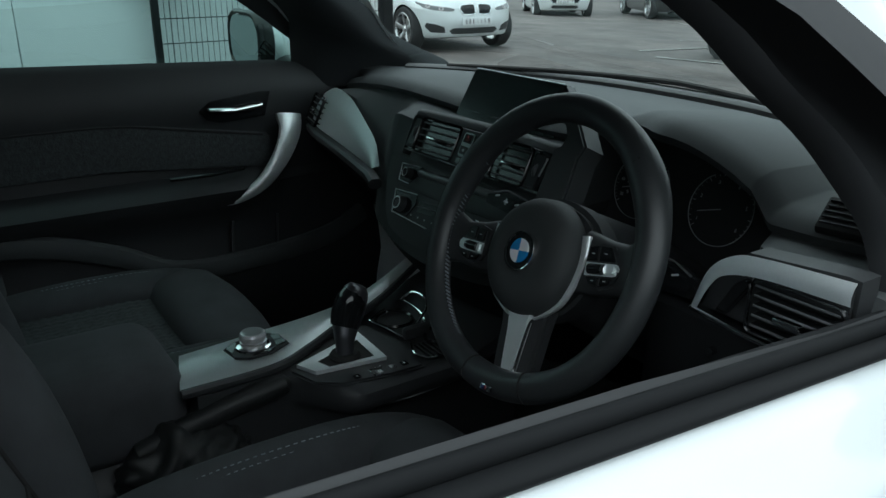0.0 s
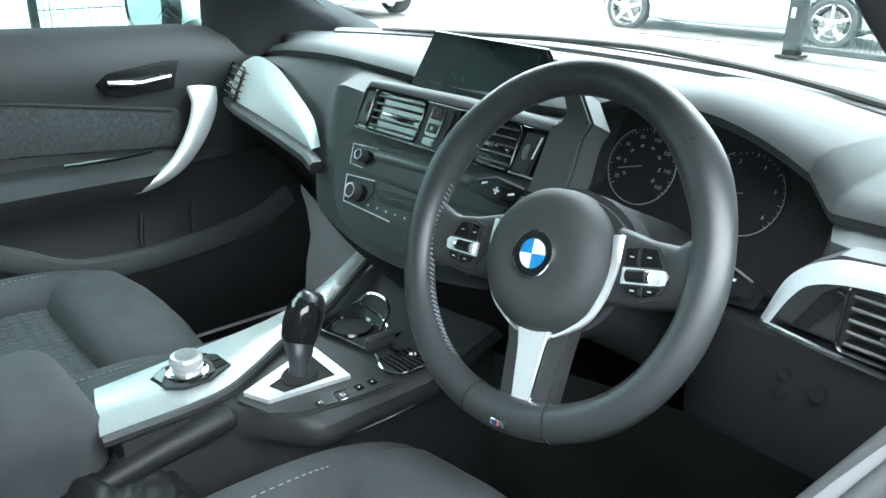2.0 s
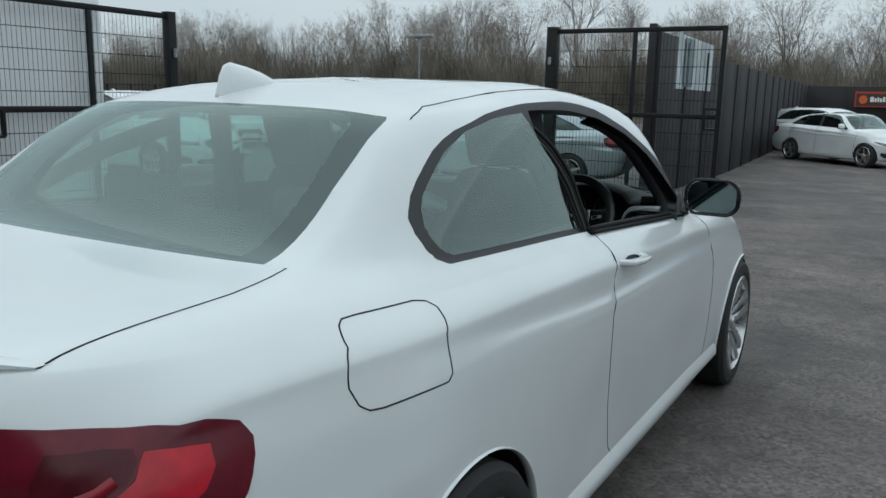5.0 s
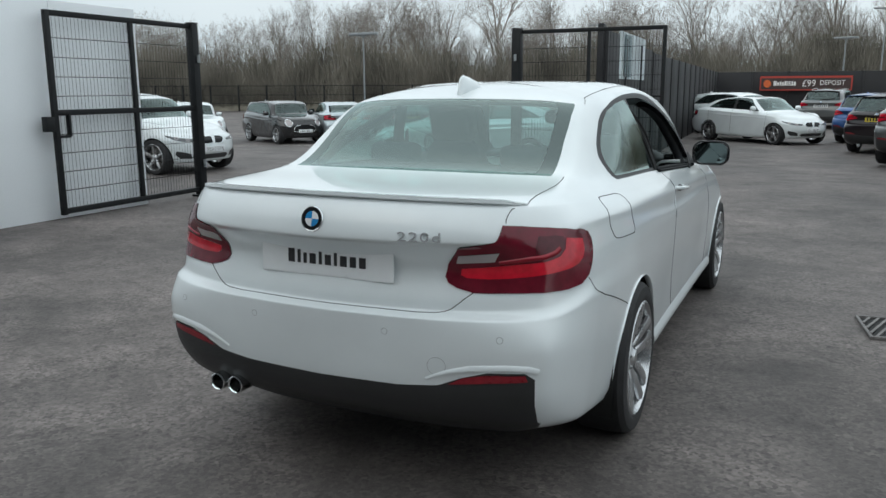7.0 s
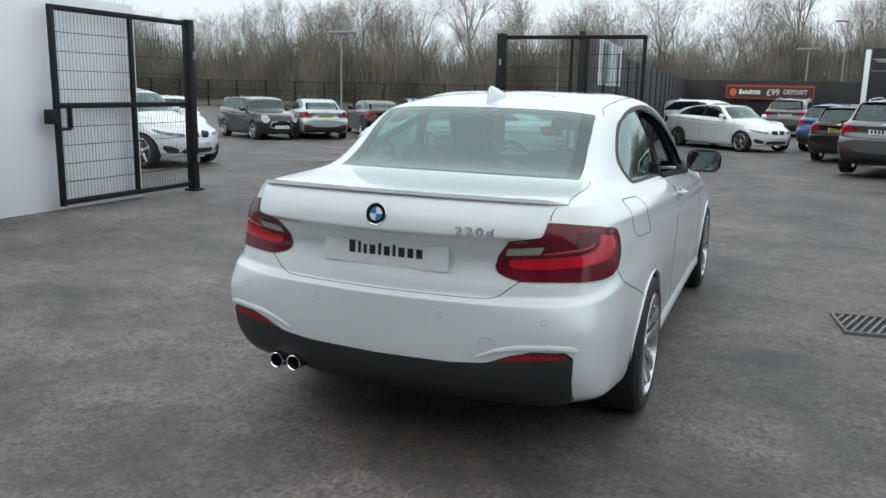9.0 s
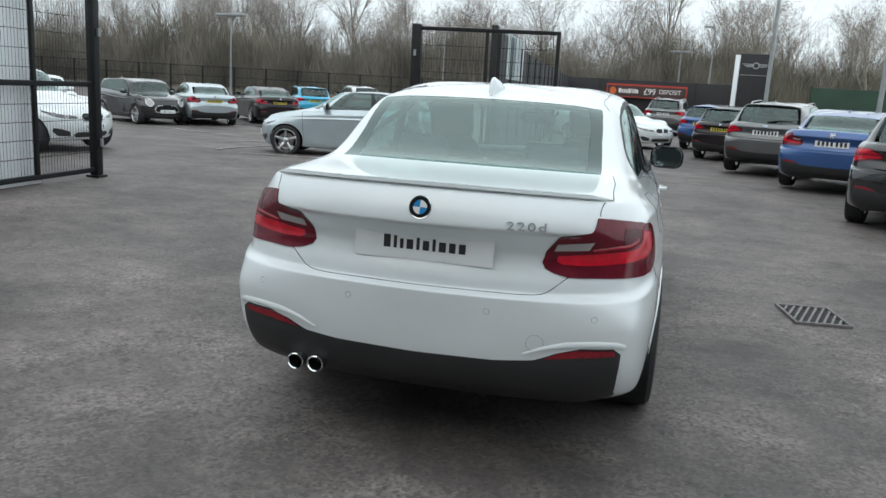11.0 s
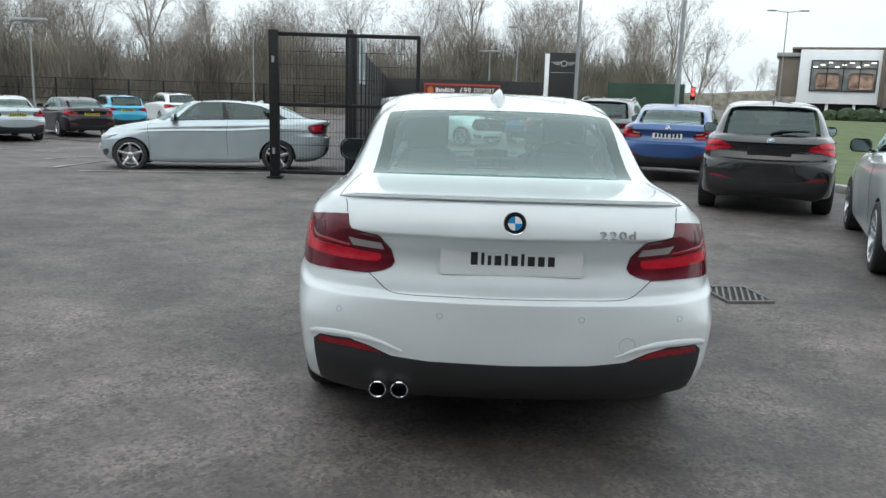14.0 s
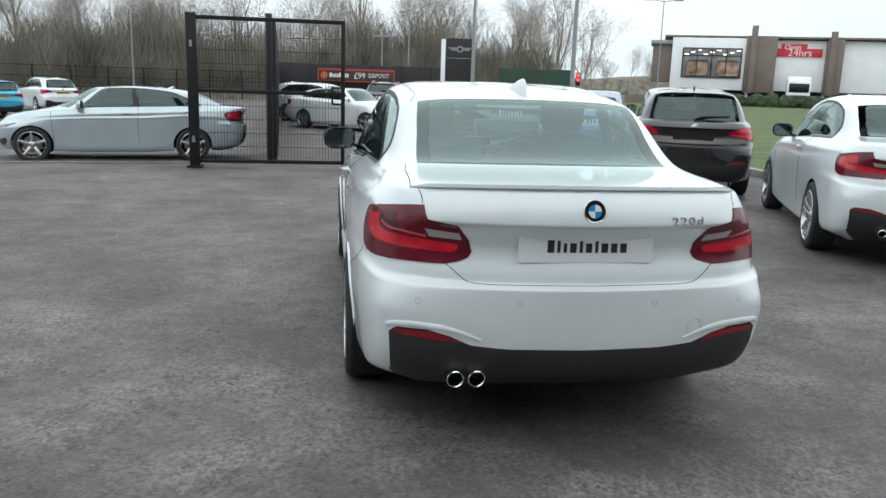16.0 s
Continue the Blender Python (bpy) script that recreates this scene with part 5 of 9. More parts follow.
for i in range(11):
    c = -0.30 + i * 0.06
    lo, hi = max(-0.195, c - 0.115), min(0.195, c + 0.115)
    if hi - lo < 0.03:
        continue
    bm = bmesh.new()
    sweep(bm, [(lo, (lo - c) * 2.0, 0.012), (hi, (hi - c) * 2.0, 0.012)], (0.010, 0.006), up=(0, 0, 1), seg=6, square=4)
    part("bar", bm, CAST_IRON, drain)


# ---- trees ----
def bare_tree(seed, height, spread, twiggy=1.0):
    """A leafless tree: tapered trunk and limbs as bars, a crown of fine twigs as slivers."""
    rnd = random.Random(seed)
    wood_v, wood_f, twig_v, twig_f = [], [], [], []

    def bar(a, b, ra, rb, verts, faces, sides):
        d = (b - a).normalized()
        s = d.cross(Vector((0.3, 0.9, 0.2))).normalized()
        t = d.cross(s)
        k = len(verts)
        for p, r in ((a, ra), (b, rb)):
            for i in range(sides):
                an = 2 * math.pi * i / sides
                verts.append(p + (s * math.cos(an) + t * math.sin(an)) * r)
        for i in range(sides):
            j = (i + 1) % sides
            faces.append((k + i, k + j, k + sides + j, k + sides + i))

    def grow(p, d, length, r, level):
        n = 3 if level < 3 else 2
        for i in range(n):
            bend = Vector((rnd.gauss(0, 0.13), rnd.gauss(0, 0.13), rnd.gauss(0.05, 0.06)))
            q = p + (d + bend).normalized() * length / n
            r2 = max(r * 0.84, 0.007)
            if level < 3:
                bar(p, q, r, r2, wood_v, wood_f, 6 if level < 1 else 4)
            else:
                k = len(twig_v)
                side_ = (q - p).cross(Vector((rnd.gauss(0, 1), rnd.gauss(0, 1), 0.2))).normalized() * r * 1.25
                twig_v.extend((p - side_, p + side_, q + side_ * 0.7))
                twig_f.append((k, k + 1, k + 2))
            d = (q - p).normalized()
            p, r = q, r2
            if level < 5 and (level > 0 or i > 0):
                for _ in range(rnd.choice((1, 2)) if level < 4 else rnd.choice((1, 2, 2))):
                    if rnd.random() > twiggy and level > 2:
                        continue
                    side = Vector((rnd.gauss(0, 1), rnd.gauss(0, 1), rnd.gauss(0.25, 0.5))).normalized()
                    nd = (d * (0.95 - 0.06 * level) + side * spread).normalized()
                    grow(p, nd, length * rnd.uniform(0.52, 0.74), r * rnd.uniform(0.5, 0.7), level + 1)
        if level < 5:
            grow(p, d, length * 0.62, r * 0.75, level + 1)

    grow(Vector((0, 0, 0)), Vector((rnd.gauss(0, 0.05), rnd.gauss(0, 0.05), 1)), height * 0.40, height * 0.016, 0)
    return wood_v, wood_f, twig_v, twig_f


TREE_KINDS = []
for k in range(5):
    wv, wf, tv, tf = bare_tree(11 + k * 7, 9.5 + k * 0.5, 0.55 + 0.05 * k)
    a, b = sheet("trunk", wv, wf, BARK), sheet("crown", tv, tf, TWIG)
    TREE_KINDS.append((a.data, b.data))
    bpy.data.objects.remove(a)
    bpy.data.objects.remove(b)


def plant(x, y, kind, scale, turn, name="bare_tree", label="leafless winter tree with a fine twiggy crown"):
    t = thing(name, label, "tree", "trees behind the yard", pose(x, y, -0.32, 0, 0, turn) @ Matrix.Diagonal((scale, scale, scale * random.uniform(0.92, 1.08), 1)))
    for nm, me in zip(("trunk", "crown"), TREE_KINDS[kind]):
        o = new(nm, me)
        o.parent = t
    return t


rnd = random.Random(5)
def wood_line(u):
    """The edge of the wood, from west to north."""
    return -82 + 100 * u, 42 + 20 * min(1.0, u * 1.5)


for i in range(150):
    u = i / 149
    x, y = wood_line(u)
    depth = rnd.uniform(0, 14)
    plant(x + rnd.uniform(-1.5, 1.5), y + 2 + depth, rnd.randrange(5), (rnd.uniform(0.46, 0.74) if rnd.random() < 0.7 else rnd.uniform(0.74, 1.02)) * (0.9 if u < 0.4 else 1.12) * (1 + depth * 0.012), rnd.uniform(0, 360))
for x, y, s in ((13.0, 50, 0.85), (15.0, 53, 0.95), (16.6, 52, 0.8)):
    plant(x, y, rnd.randrange(5), s, rnd.uniform(0, 360), label="leafless roadside tree with a rounded crown")

# thicket of bare stems under the trees
gen = np.random.default_rng(3)
n = 90000
u = gen.random(n)
dep = gen.random(n) ** 1.3 * 9
px, py = np.array([wood_line(a) for a in u]).T
px, py = px + gen.normal(0, 0.4, n), py + dep
h = gen.gamma(5, 0.34, n) + 0.4 + dep * 0.05
lean = gen.normal(0, 0.34, (n, 2)) * h[:, None]
wd = gen.uniform(0.010, 0.034, n)
ang = gen.normal(0, 0.5, n)
dx, dy = np.cos(ang) * wd, np.sin(ang) * wd
crest = 3.3 + 0.9 * np.sin(px * 0.31) + 0.6 * np.sin(px * 0.83 + 1.0)
z0 = np.where(gen.random(n) < 0.75, gen.random(n) ** 1.2 * crest, -0.1)
v = np.concatenate([np.stack([px - dx, py - dy, z0], 1), np.stack([px + dx, py + dy, z0], 1), np.stack([px + lean[:, 0], py + lean[:, 1], z0 + h], 1)])
tagged(sheet("thicket", v, np.stack([np.arange(n), np.arange(n) + n, np.arange(n) + 2 * n], 1), BRUSH), "brown leafless thicket under the trees", "undergrowth", kind="stuff")
# earth bank at its foot
rows = []
for i in range(90):
    x, y = wood_line(i / 89)
    hh = 2.3 + 0.7 * noise.noise(Vector((x * 0.15, 3, 0)))
    rows.append([(x, y - 0.5, -0.35), (x, y + 1.2, hh * 0.35), (x, y + 3, hh * 0.75 + 0.3 * noise.noise(Vector((x, 1, 1)))), (x, y + 6, hh + 0.5 * noise.noise(Vector((x * 0.7, 5, 1)))), (x, y + 14, hh + 0.6), (x, y + 30, 0.5)])
bm = bmesh.new()
loft(bm, rows)
tagged(part("bank", bm, SCRUB, smooth=70), "scrubby earth bank below the wood", "bank", kind="structure")
# boundary railings below the wood
rail = thing("boundary_railings", "dark steel boundary railings in front of the wood", "fence")
rail["kind"] = "structure"
bm = bmesh.new()
post_mesh = None
for i in range(34):
    a, b = wood_line(i * 0.024), wood_line((i + 1) * 0.024)
    if post_mesh is None:
        bm2 = bmesh.new()
        box(bm2, (0, 0, 1.1), (0.10, 0.10, 2.2), bevel=0.01)
        o = part("post", bm2, GATE_BLACK, rail)
        post_mesh = o.data
    else:
        o = new("post", post_mesh)
        o.parent = rail
    o.matrix_basis = pose(a[0], a[1] - 1.0, ground_z(a[0], a[1]) - 0.02)
    for z in (0.3, 1.0, 1.75):
        tube(bm, (a[0], a[1] - 1.0, z), (b[0], b[1] - 1.0, z), 0.018, seg=4, caps=False)
    for k in range(24):
        f = k / 24
        tube(bm, (a[0] + (b[0] - a[0]) * f, a[1] - 1.0 + (b[1] - a[1]) * f, 0.1), (a[0] + (b[0] - a[0]) * f, a[1] - 1.0 + (b[1] - a[1]) * f, 1.85), 0.009, seg=3, caps=False)
tagged(part("railing_bars", bm, GATE_BLACK, rail, smooth=0), kind="stuff")

# an unseen plain wall added to close the yard southwards and dim south-facing surfaces
bm = bmesh.new()
box(bm, (0, -10.5, 3.9), (60, 0.4, 7.8))
tagged(part("wall_south", bm, material("dark_cladding", (0.07, 0.073, 0.077), 0.6, vary=0.15, scale=1.5, bump=0.1, bump_scale=8)), "dark grey clad showroom wall", "wall", kind="structure")

# ---- lamp posts, totem and the shop across the road ----
FAR_DARK = material("dark_undercroft", (0.03, 0.032, 0.035), 0.5, vary=0.3, scale=0.4)
BROWN_CLAD = material("brown_cladding", (0.17, 0.14, 0.115), 0.6, vary=0.12, scale=0.6)
SHOP_GLASS = material("shop_window", (0.16, 0.17, 0.17), 0.15, vary=0.5, scale=0.7)
SIGN_BRIGHT = material("bright_red_sign", (0.62, 0.03, 0.05), 0.4, vary=0.05)
GREEN_NET = material("green_netting", (0.03, 0.06, 0.045), 0.9, vary=0.25, scale=0.6)
LAMP_GLOW = glow_material("red_signal", (1.0, 0.03, 0.03), 6.0)
SHOP_GLOW = glow_material("shop_lighting", (1.0, 0.95, 0.85), 2.0)


def lamp_post(x, y, h, arms, r=0.07, label="grey steel lamp post"):
    p = thing("street_lamp", label, "lamp post", "lamp posts", pose(x, y, ground_z(x, y), 0, 0, -8))
    bm = bmesh.new()
    tube(bm, (0, 0, 0), (0, 0, 1.2), r * 1.4, r * 1.3, 10)
    tube(bm, (0, 0, 1.2), (0, 0, h), r, r * 0.6, 10)
    part("post", bm, GALV, p)
    for s in arms:
        bm = bmesh.new()
        tube(bm, (0, 0, h - 0.05), (s * 0.9, 0, h + 0.06), 0.03, seg=8)
        part("arm", bm, GALV, p)
        bm = bmesh.new()
        box(bm, (s * 1.15, 0, h + 0.06), (0.65, 0.22, 0.10), bevel=0.03)
        part("lantern", bm, GALV, p)
    return p


for x, y, h, arms in ((-13.25, 22.55, 3.62, (-0.22, 0.22)), (-14.4, 56.0, 6.2, (0.3,)), (4.2, 51.0, 6.0, (-0.3,)), (2.2, 47.0, 4.2, (0.25, -0.25)), (5.35, 33.0, 9.5, (-1,)), (8.3, 27.6, 9.5, (1,)), (24.5, 58.0, 8.3, (1, -1)), (31.0, 98.0, 8.6, (1, -1)), (37.0, 122.0, 8.6, (1, -1))):
    lamp_post(x, y, h, arms, 0.09 if h > 9 else 0.035 if h < 4 else 0.055)

# dark totem with a winged emblem
tot = thing("sign_totem", "tall dark totem sign with a pale winged emblem", "sign", m=pose(4.85, 34.4, -0.21, 0, 0, -9) @ Matrix.Diagonal((1, 1, 0.93, 1)))
bm = bmesh.new()
box(bm, (0.12, 0, 1.95), (1.28, 0.35, 3.9), bevel=0.02)
part("totem_body", bm, TIMBER_BLACK, tot)
bm = bmesh.new()
box(bm, (-0.64, 0, 1.92), (0.20, 0.38, 3.84), bevel=0.02)
part("totem_edge", bm, CLADDING, tot)
for s in (1, -1):
    for k in range(3):
        bm = bmesh.new()
        box(bm, (0.12 + s * (0.36 - 0.04 * k), -0.185, 3.42 - 0.055 * k + 0.02), (0.42 - 0.10 * k, 0.02, 0.035))
        part("emblem_wing", bm, DIM_CHROME, tot)
bm = bmesh.new()
lathe(bm, [(0.10, 0.02), (0.15, 0.02), (0.15, 0.0), (0.10, 0.0)], 24, pose(0.12, -0.18, 3.38, 90, 0, 0), close=True)
part("emblem_ring", bm, DIM_CHROME, tot)
for z, w in ((2.95, 1.2), (1.35, 0.6)):
    bm = bmesh.new()
    box(bm, (0.12, -0.18, z), (w, 0.012, 0.02 if w > 1 else 0.07))
    part("totem_line", bm, DIM_CHROME, tot)

# green netting fence beside the road
bm = bmesh.new()
box(bm, (0, 0, 1.5), (4.4, 0.08, 2.2), bevel=0.01)
for x in (-2.2, 0, 2.2):
    box(bm, (x, 0.06, 1.3), (0.08, 0.08, 2.7))
net = tagged(part("netting_screen", bm, GREEN_NET), "dark green netting screen on posts", "fence")
net.matrix_world = pose(11.6, 46.0, -0.21, 0, 0, -12)

# traffic signal
sig = thing("traffic_light", "black traffic light showing red", "traffic light", m=pose(18.2, 58.5, -0.21, 0, 0, -16))
bm = bmesh.new()
tube(bm, (0, 0, 0), (0, 0, 2.3), 0.06, seg=8)
part("pole", bm, GALV, sig)
bm = bmesh.new()
box(bm, (0, 0, 2.2), (0.36, 0.25, 1.0), bevel=0.04)
head = part("signal_head", bm, GAP, sig)
for z in (2.5, 2.15):
    bm = bmesh.new()
    lathe(bm, [(0.0, 0.02), (0.12, 0.02), (0.12, 0.0)], 16, pose(0, -0.125, z, 90, 0, 0))
    part("lens", bm, LAMP_GLOW, head)

# shop building across the road
shop = thing("supermarket", "white supermarket with brown panels over a dark undercroft", "building", m=pose(42.5, 97.0, -0.21, 0, 0, -23))


def shop_box(name, c, d, mat, parent=None, bevel=0.05):
    bm = bmesh.new()
    box(bm, c, d, bevel=bevel)
    return part(name, bm, mat, parent or shop)


shop_box("wall", (4.45, 3, 5.0), (8.9, 6, 6.4), CLADDING)
shop_box("wall", (27.0, 4, 5.0), (36, 6, 6.2), CLADDING)
shop_box("roof", (22, 6, 8.35), (46, 12, 0.25), BROWN_CLAD)
shop_box("canopy_end", (-1.2, 4.5, 5.2), (2.4, 7, 5.2), BROWN_CLAD)
shop_box("canopy_roof", (-1.2, 4.5, 7.6), (3.0, 8, 0.5), GALV)
for x, w, h in ((10.7, 3.6, 8.3), (19.2, 1.9, 8.0), (36.5, 2.0, 7.8)):
    shop_box("brown_panel", (x, 0.2, 1.8 + h / 2 - 0.9), (w, 1.0, h - 1.4), BROWN_CLAD)
for x, z in ((9.7, 9.2), (18.8, 8.6)):
    shop_box("fin", (x, -0.6, z / 2 + 1), (0.7, 0.5, z - 1.0), BROWN_CLAD)
win = shop_box("window", (4.9, -0.05, 5.1), (7.1, 0.2, 3.6), SHOP_GLASS)
for k in range(5):
    shop_box("window_bar", (1.35 + k * 1.775, -0.2, 5.1), (0.10, 0.1, 3.6), GAP, win, 0.01)
for z in (3.3, 6.0, 6.9):
    shop_box("window_bar", (4.9, -0.2, z), (7.1, 0.1, 0.10), GAP, win, 0.01)
for k in range(9):
    shop_box("ceiling_light", (1.8 + k * 0.78, -0.17, 6.15 + 0.25 * (k % 3)), (0.5, 0.06, 0.10), SHOP_GLOW, win, 0.01)
for x, w in ((3.2, 2.6), (6.9, 2.6)):
    shop_box("window_print", (x, -0.18, 4.5), (w, 0.05, 1.9), material("shop_print", (0.30, 0.20, 0.15), 0.5, vary=0.7, scale=1.2), win, 0.3)
opn = shop_box("sign_flash", (15.3, 0.85, 6.6), (5.2, 0.25, 1.0), SIGN_BRIGHT)
opn2 = shop_box("sign_flash", (14.6, 0.80, 7.2), (3.0, 0.25, 0.9), SIGN_BRIGHT)
lettering("sign_text", "24hrs", 1.25, SIGN_WHITE, shop, pose(15.3, 0.68, 6.55, 90, 0, 0), 0.02)
lettering("sign_text", "Open", 0.85, SIGN_WHITE, shop, pose(14.4, 0.63, 7.25, 90, 0, 0), 0.02)
for k, w in enumerate((1.5, 1.3, 1.4, 1.4, 1.6)):
    shop_box("sign_bar", (26.0 + 1.85 * k, 0.85, 6.9), (w, 0.2, 1.5), SIGN_BRIGHT, None, 0.02)
    shop_box("sign_bar", (26.0 + 1.85 * k, 0.85, 5.75), (w * 0.8, 0.2, 0.22), material("blue_sign", (0.02, 0.08, 0.4), 0.4), None, 0.02)
shop_box("undercroft", (20, 7, 0.9), (42, 8, 1.9), FAR_DARK)
for k in range(14):
    shop_box("pillar", (0.5 + k * 3.0, 0.6, 0.9), (0.35, 0.35, 1.8), CLADDING)
# low wall and hedge before it, and a line of far trees
bm = bmesh.new()
box(bm, (0, 0, 0.4), (60, 0.4, 0.8))
lw = tagged(part("low_wall", bm, BROWN_CLAD), "low brown wall along the road", "wall", kind="structure")
lw.matrix_world = pose(60, 74, -0.21, 0, 0, -23)
bm = bmesh.new()
for k in range(60):
    bmesh.ops.create_icosphere(bm, subdivisions=2, radius=rnd.uniform(0.5, 1.0), matrix=Matrix.Translation((rnd.uniform(-12, 12), rnd.uniform(-0.5, 0.5), 0.5)))
for v_ in bm.verts:
    v_.co += Vector((rnd.gauss(0, 0.09), rnd.gauss(0, 0.09), rnd.gauss(0, 0.09)))
hd = tagged(part("hedge", bm, material("evergreen_hedge", (0.03, 0.05, 0.02), 0.9, vary=0.5, scale=2), smooth=0), "clipped dark evergreen hedge", "hedge")
hd.matrix_world = pose(50, 76, -0.21, 0, 0, -23)
for i in range(46):
    x = 14 + i * 2.3 + rnd.uniform(-1, 1)
    plant(x, 150 + rnd.uniform(-12, 12) - x * 0.12, rnd.randrange(5), rnd.uniform(0.55, 1.0), rnd.uniform(0, 360), label="leafless tree far beyond the road")
rows = []
for i in range(60):
    x = -140 + i * 7
    hh = 3.2 + 1.6 * noise.noise(Vector((x * 0.06, 0, 4)))
    rows.append([(x, 176, -0.1), (x, 178, hh), (x, 190, hh * 1.15), (x, 230, 0)])
bm = bmesh.new()
loft(bm, rows)
tagged(part("backdrop", bm, SCRUB, smooth=70), "distant low wooded ridge", "hills", kind="structure")

# lorry before the shop
lor = thing("delivery_lorry", "white delivery lorry with lit head lamps", "lorry", m=pose(52.5, 84.0, -0.21, 0, 0, 150))
for nm, c, d, mat in (("cab", (0, 1.0, 1.7), (2.4, 2.0, 2.7), CLADDING), ("load_box", (0, -3.6, 2.1), (2.45, 6.6, 2.9), CLADDING), ("chassis", (0, -2.5, 0.65), (1.2, 8.5, 0.3), GAP)):
    bm = bmesh.new()
    box(bm, c, d, bevel=0.12)
    part(nm, bm, mat, lor)
bm = bmesh.new()
box(bm, (0, 2.0, 2.25), (2.1, 0.06, 1.0), bevel=0.02)
part("windscreen", bm, BLACK_TRIM, lor)
bm = bmesh.new()
box(bm, (0, 2.02, 1.1), (1.9, 0.06, 0.7), bevel=0.02)
part("grille", bm, PLASTIC, lor)
for x in (-0.85, 0.85):
    bm = bmesh.new()
    box(bm, (x, 2.05, 0.75), (0.4, 0.06, 0.2), bevel=0.02)
    part("head_lamp", bm, SHOP_GLOW, lor)
    for y in (1.0, -3.2, -5.2):
        bm = bmesh.new()
        tube(bm, (x + 0.12, y, 0.5), (x - 0.12, y, 0.5), 0.5, seg=20)
        part("wheel", bm, RUBBER, lor)

# ---- parked cars ----
def at(x, y, heading):
    """A pose for a car whose tail middle is at x, y and whose nose points along heading (degrees from +y, clockwise)."""
    return pose(x, y, ground_z(x, y), 0, 0, -heading)


def sized(x, y, heading, size):
    return at(x, y, heading) @ Matrix.Scale(size, 4)


build_car("silver_car", "silver four-door coupe parked side-on with alloy wheels", "gran_coupe", SILVER_PAINT, sized(-2.48, 12.72, -102, 0.90), doors=4, fine=7, glass=TINTED)
build_car("white_car", "white coupe parked behind the open gate", "coupe", WHITE_PAINT, sized(-12.25, 8.95, 92, 0.94), fine=6)
build_car("white_mini_car", "small white hatchback facing the yard", "mini", WHITE_PAINT, sized(-19.6, 19.9, 122, 0.96), doors=2, badge=False, fine=5)
build_car("black_mini_car", "small black hatchback with round head lamps", "mini", BLACK_PAINT, sized(-17.5, 22.0, 118, 0.97), badge=False, fine=5)
build_car("silver_saloon", "silver two-door coupe parked nose to the fence", "saloon", SILVER_PAINT, sized(-13.05, 21.2, -42, 0.97))
build_car("dark_saloon", "dark brown saloon parked nose to the fence", "saloon", BROWN_PAINT, sized(-12.1, 24.1, -42, 0.94), doors=4)
build_car("blue_mini_car", "small bright blue hatchback with a white roof", "mini", CYAN_PAINT, sized(-12.7, 28.6, -34, 0.95), badge=False)
build_car("white_hatchback", "white hatchback parked nose to the fence", "hatch", WHITE_PAINT, at(-12.2, 33.8, -36), doors=4)
build_car("white_gran_tourer", "white five-door car parked beside the boarded fence", "gran_coupe", WHITE_PAINT, sized(-2.1, 26.2, 132, 0.97), doors=4, fine=5)
build_car("white_estate", "white car parked behind another beside the fence", "hatch", WHITE_PAINT, at(-3.0, 30.0, 127), doors=4)
build_car("black_hatchback", "black five-door hatchback with red tail lamps", "hatch", BLACK_PAINT, sized(3.76, 7.2, 21, 1.0), doors=4, fine=7, plate=BLACK_PAINT, front_plate=False)
build_car("blue_saloon", "bright blue saloon with a white rear plate", "saloon", BLUE_PAINT, sized(3.67, 11.6, 20, 1.0), doors=4, plate=PLATE_WHITE, fine=5)
build_car("grey_estate", "grey sport utility car with a white rear plate", "suv", GREY_PAINT, sized(3.12, 15.3, 18, 1.0), doors=4, plate=PLATE_WHITE)
build_car("dark_hatchback", "dark brown hatchback in a row of parked cars", "hatch", BROWN_PAINT, at(2.60, 19.9, 19), doors=4)
build_car("blue_hatchback", "blue hatchback in a row of parked cars", "hatch", BLUE_PAINT, at(2.35, 24.0, 19), doors=4)
build_car("dark_utility_car", "dark grey sport utility car near the sign", "suv", GREY_PAINT, at(1.3, 33.0, 10), doors=4, plate=PLATE_WHITE)
build_car("white_coupe", "white two-door coupe with red tail lamps", "coupe", WHITE_PAINT, at(3.95, 2.85, 22), fine=8, wheels="double")

car, shell, panel, groups, uv = build_car("white_coupe", "pearl white two-door coupe with smoked red tail lamps", "coupe", WHITE_PAINT, Matrix(), wheels="double", hero=True, driver_open=True, group="")

# ---- outer details of the white coupe ----
for key, line in SEAMS.items():
    for s in (1, -1):
        v, f = strip(shell, line, 0.0030, 0.0008, s)
        sheet("panel_joint", v, f, GAP, car)
flap_line = HERO.outline(FLAP, 4, weight=SIDE, rows=(4, lv(8.9)))
v, f = strip(shell, flap_line + flap_line[:2], 0.003, 0.0010, 1)
sheet("fuel_flap_joint", v, f, GAP, car)

# spoiler lip along the boot edge
bm = bmesh.new()
lip = []
for u in np.linspace(2.80, 0, 30):
    lip.append(shell.place(u, lv(8.0)))
path = [(-p[0], p[1], p[2]) for p in lip[:-1]]
path = [(p[0], p[1], p[2]) for p in lip] + path[::-1]
n_ = len(path)
rows = []
for i, p in enumerate(path):
    taper = min(1.0, i / 4, (n_ - 1 - i) / 4)
    x, y, z = p
    rows.append([(x, y + 0.055, z + 0.001), (x, y + 0.010, z + 0.004 + 0.012 * taper), (x, y - 0.014 * taper - 0.002, z + 0.004 + 0.013 * taper), (x, y - 0.016 * taper - 0.002, z + 0.002 + 0.004 * taper), (x, y + 0.004, z - 0.006)])
loft(bm, rows)
part("spoiler_lip", bm, WHITE_PAINT, car, "thin white spoiler lip", 35)

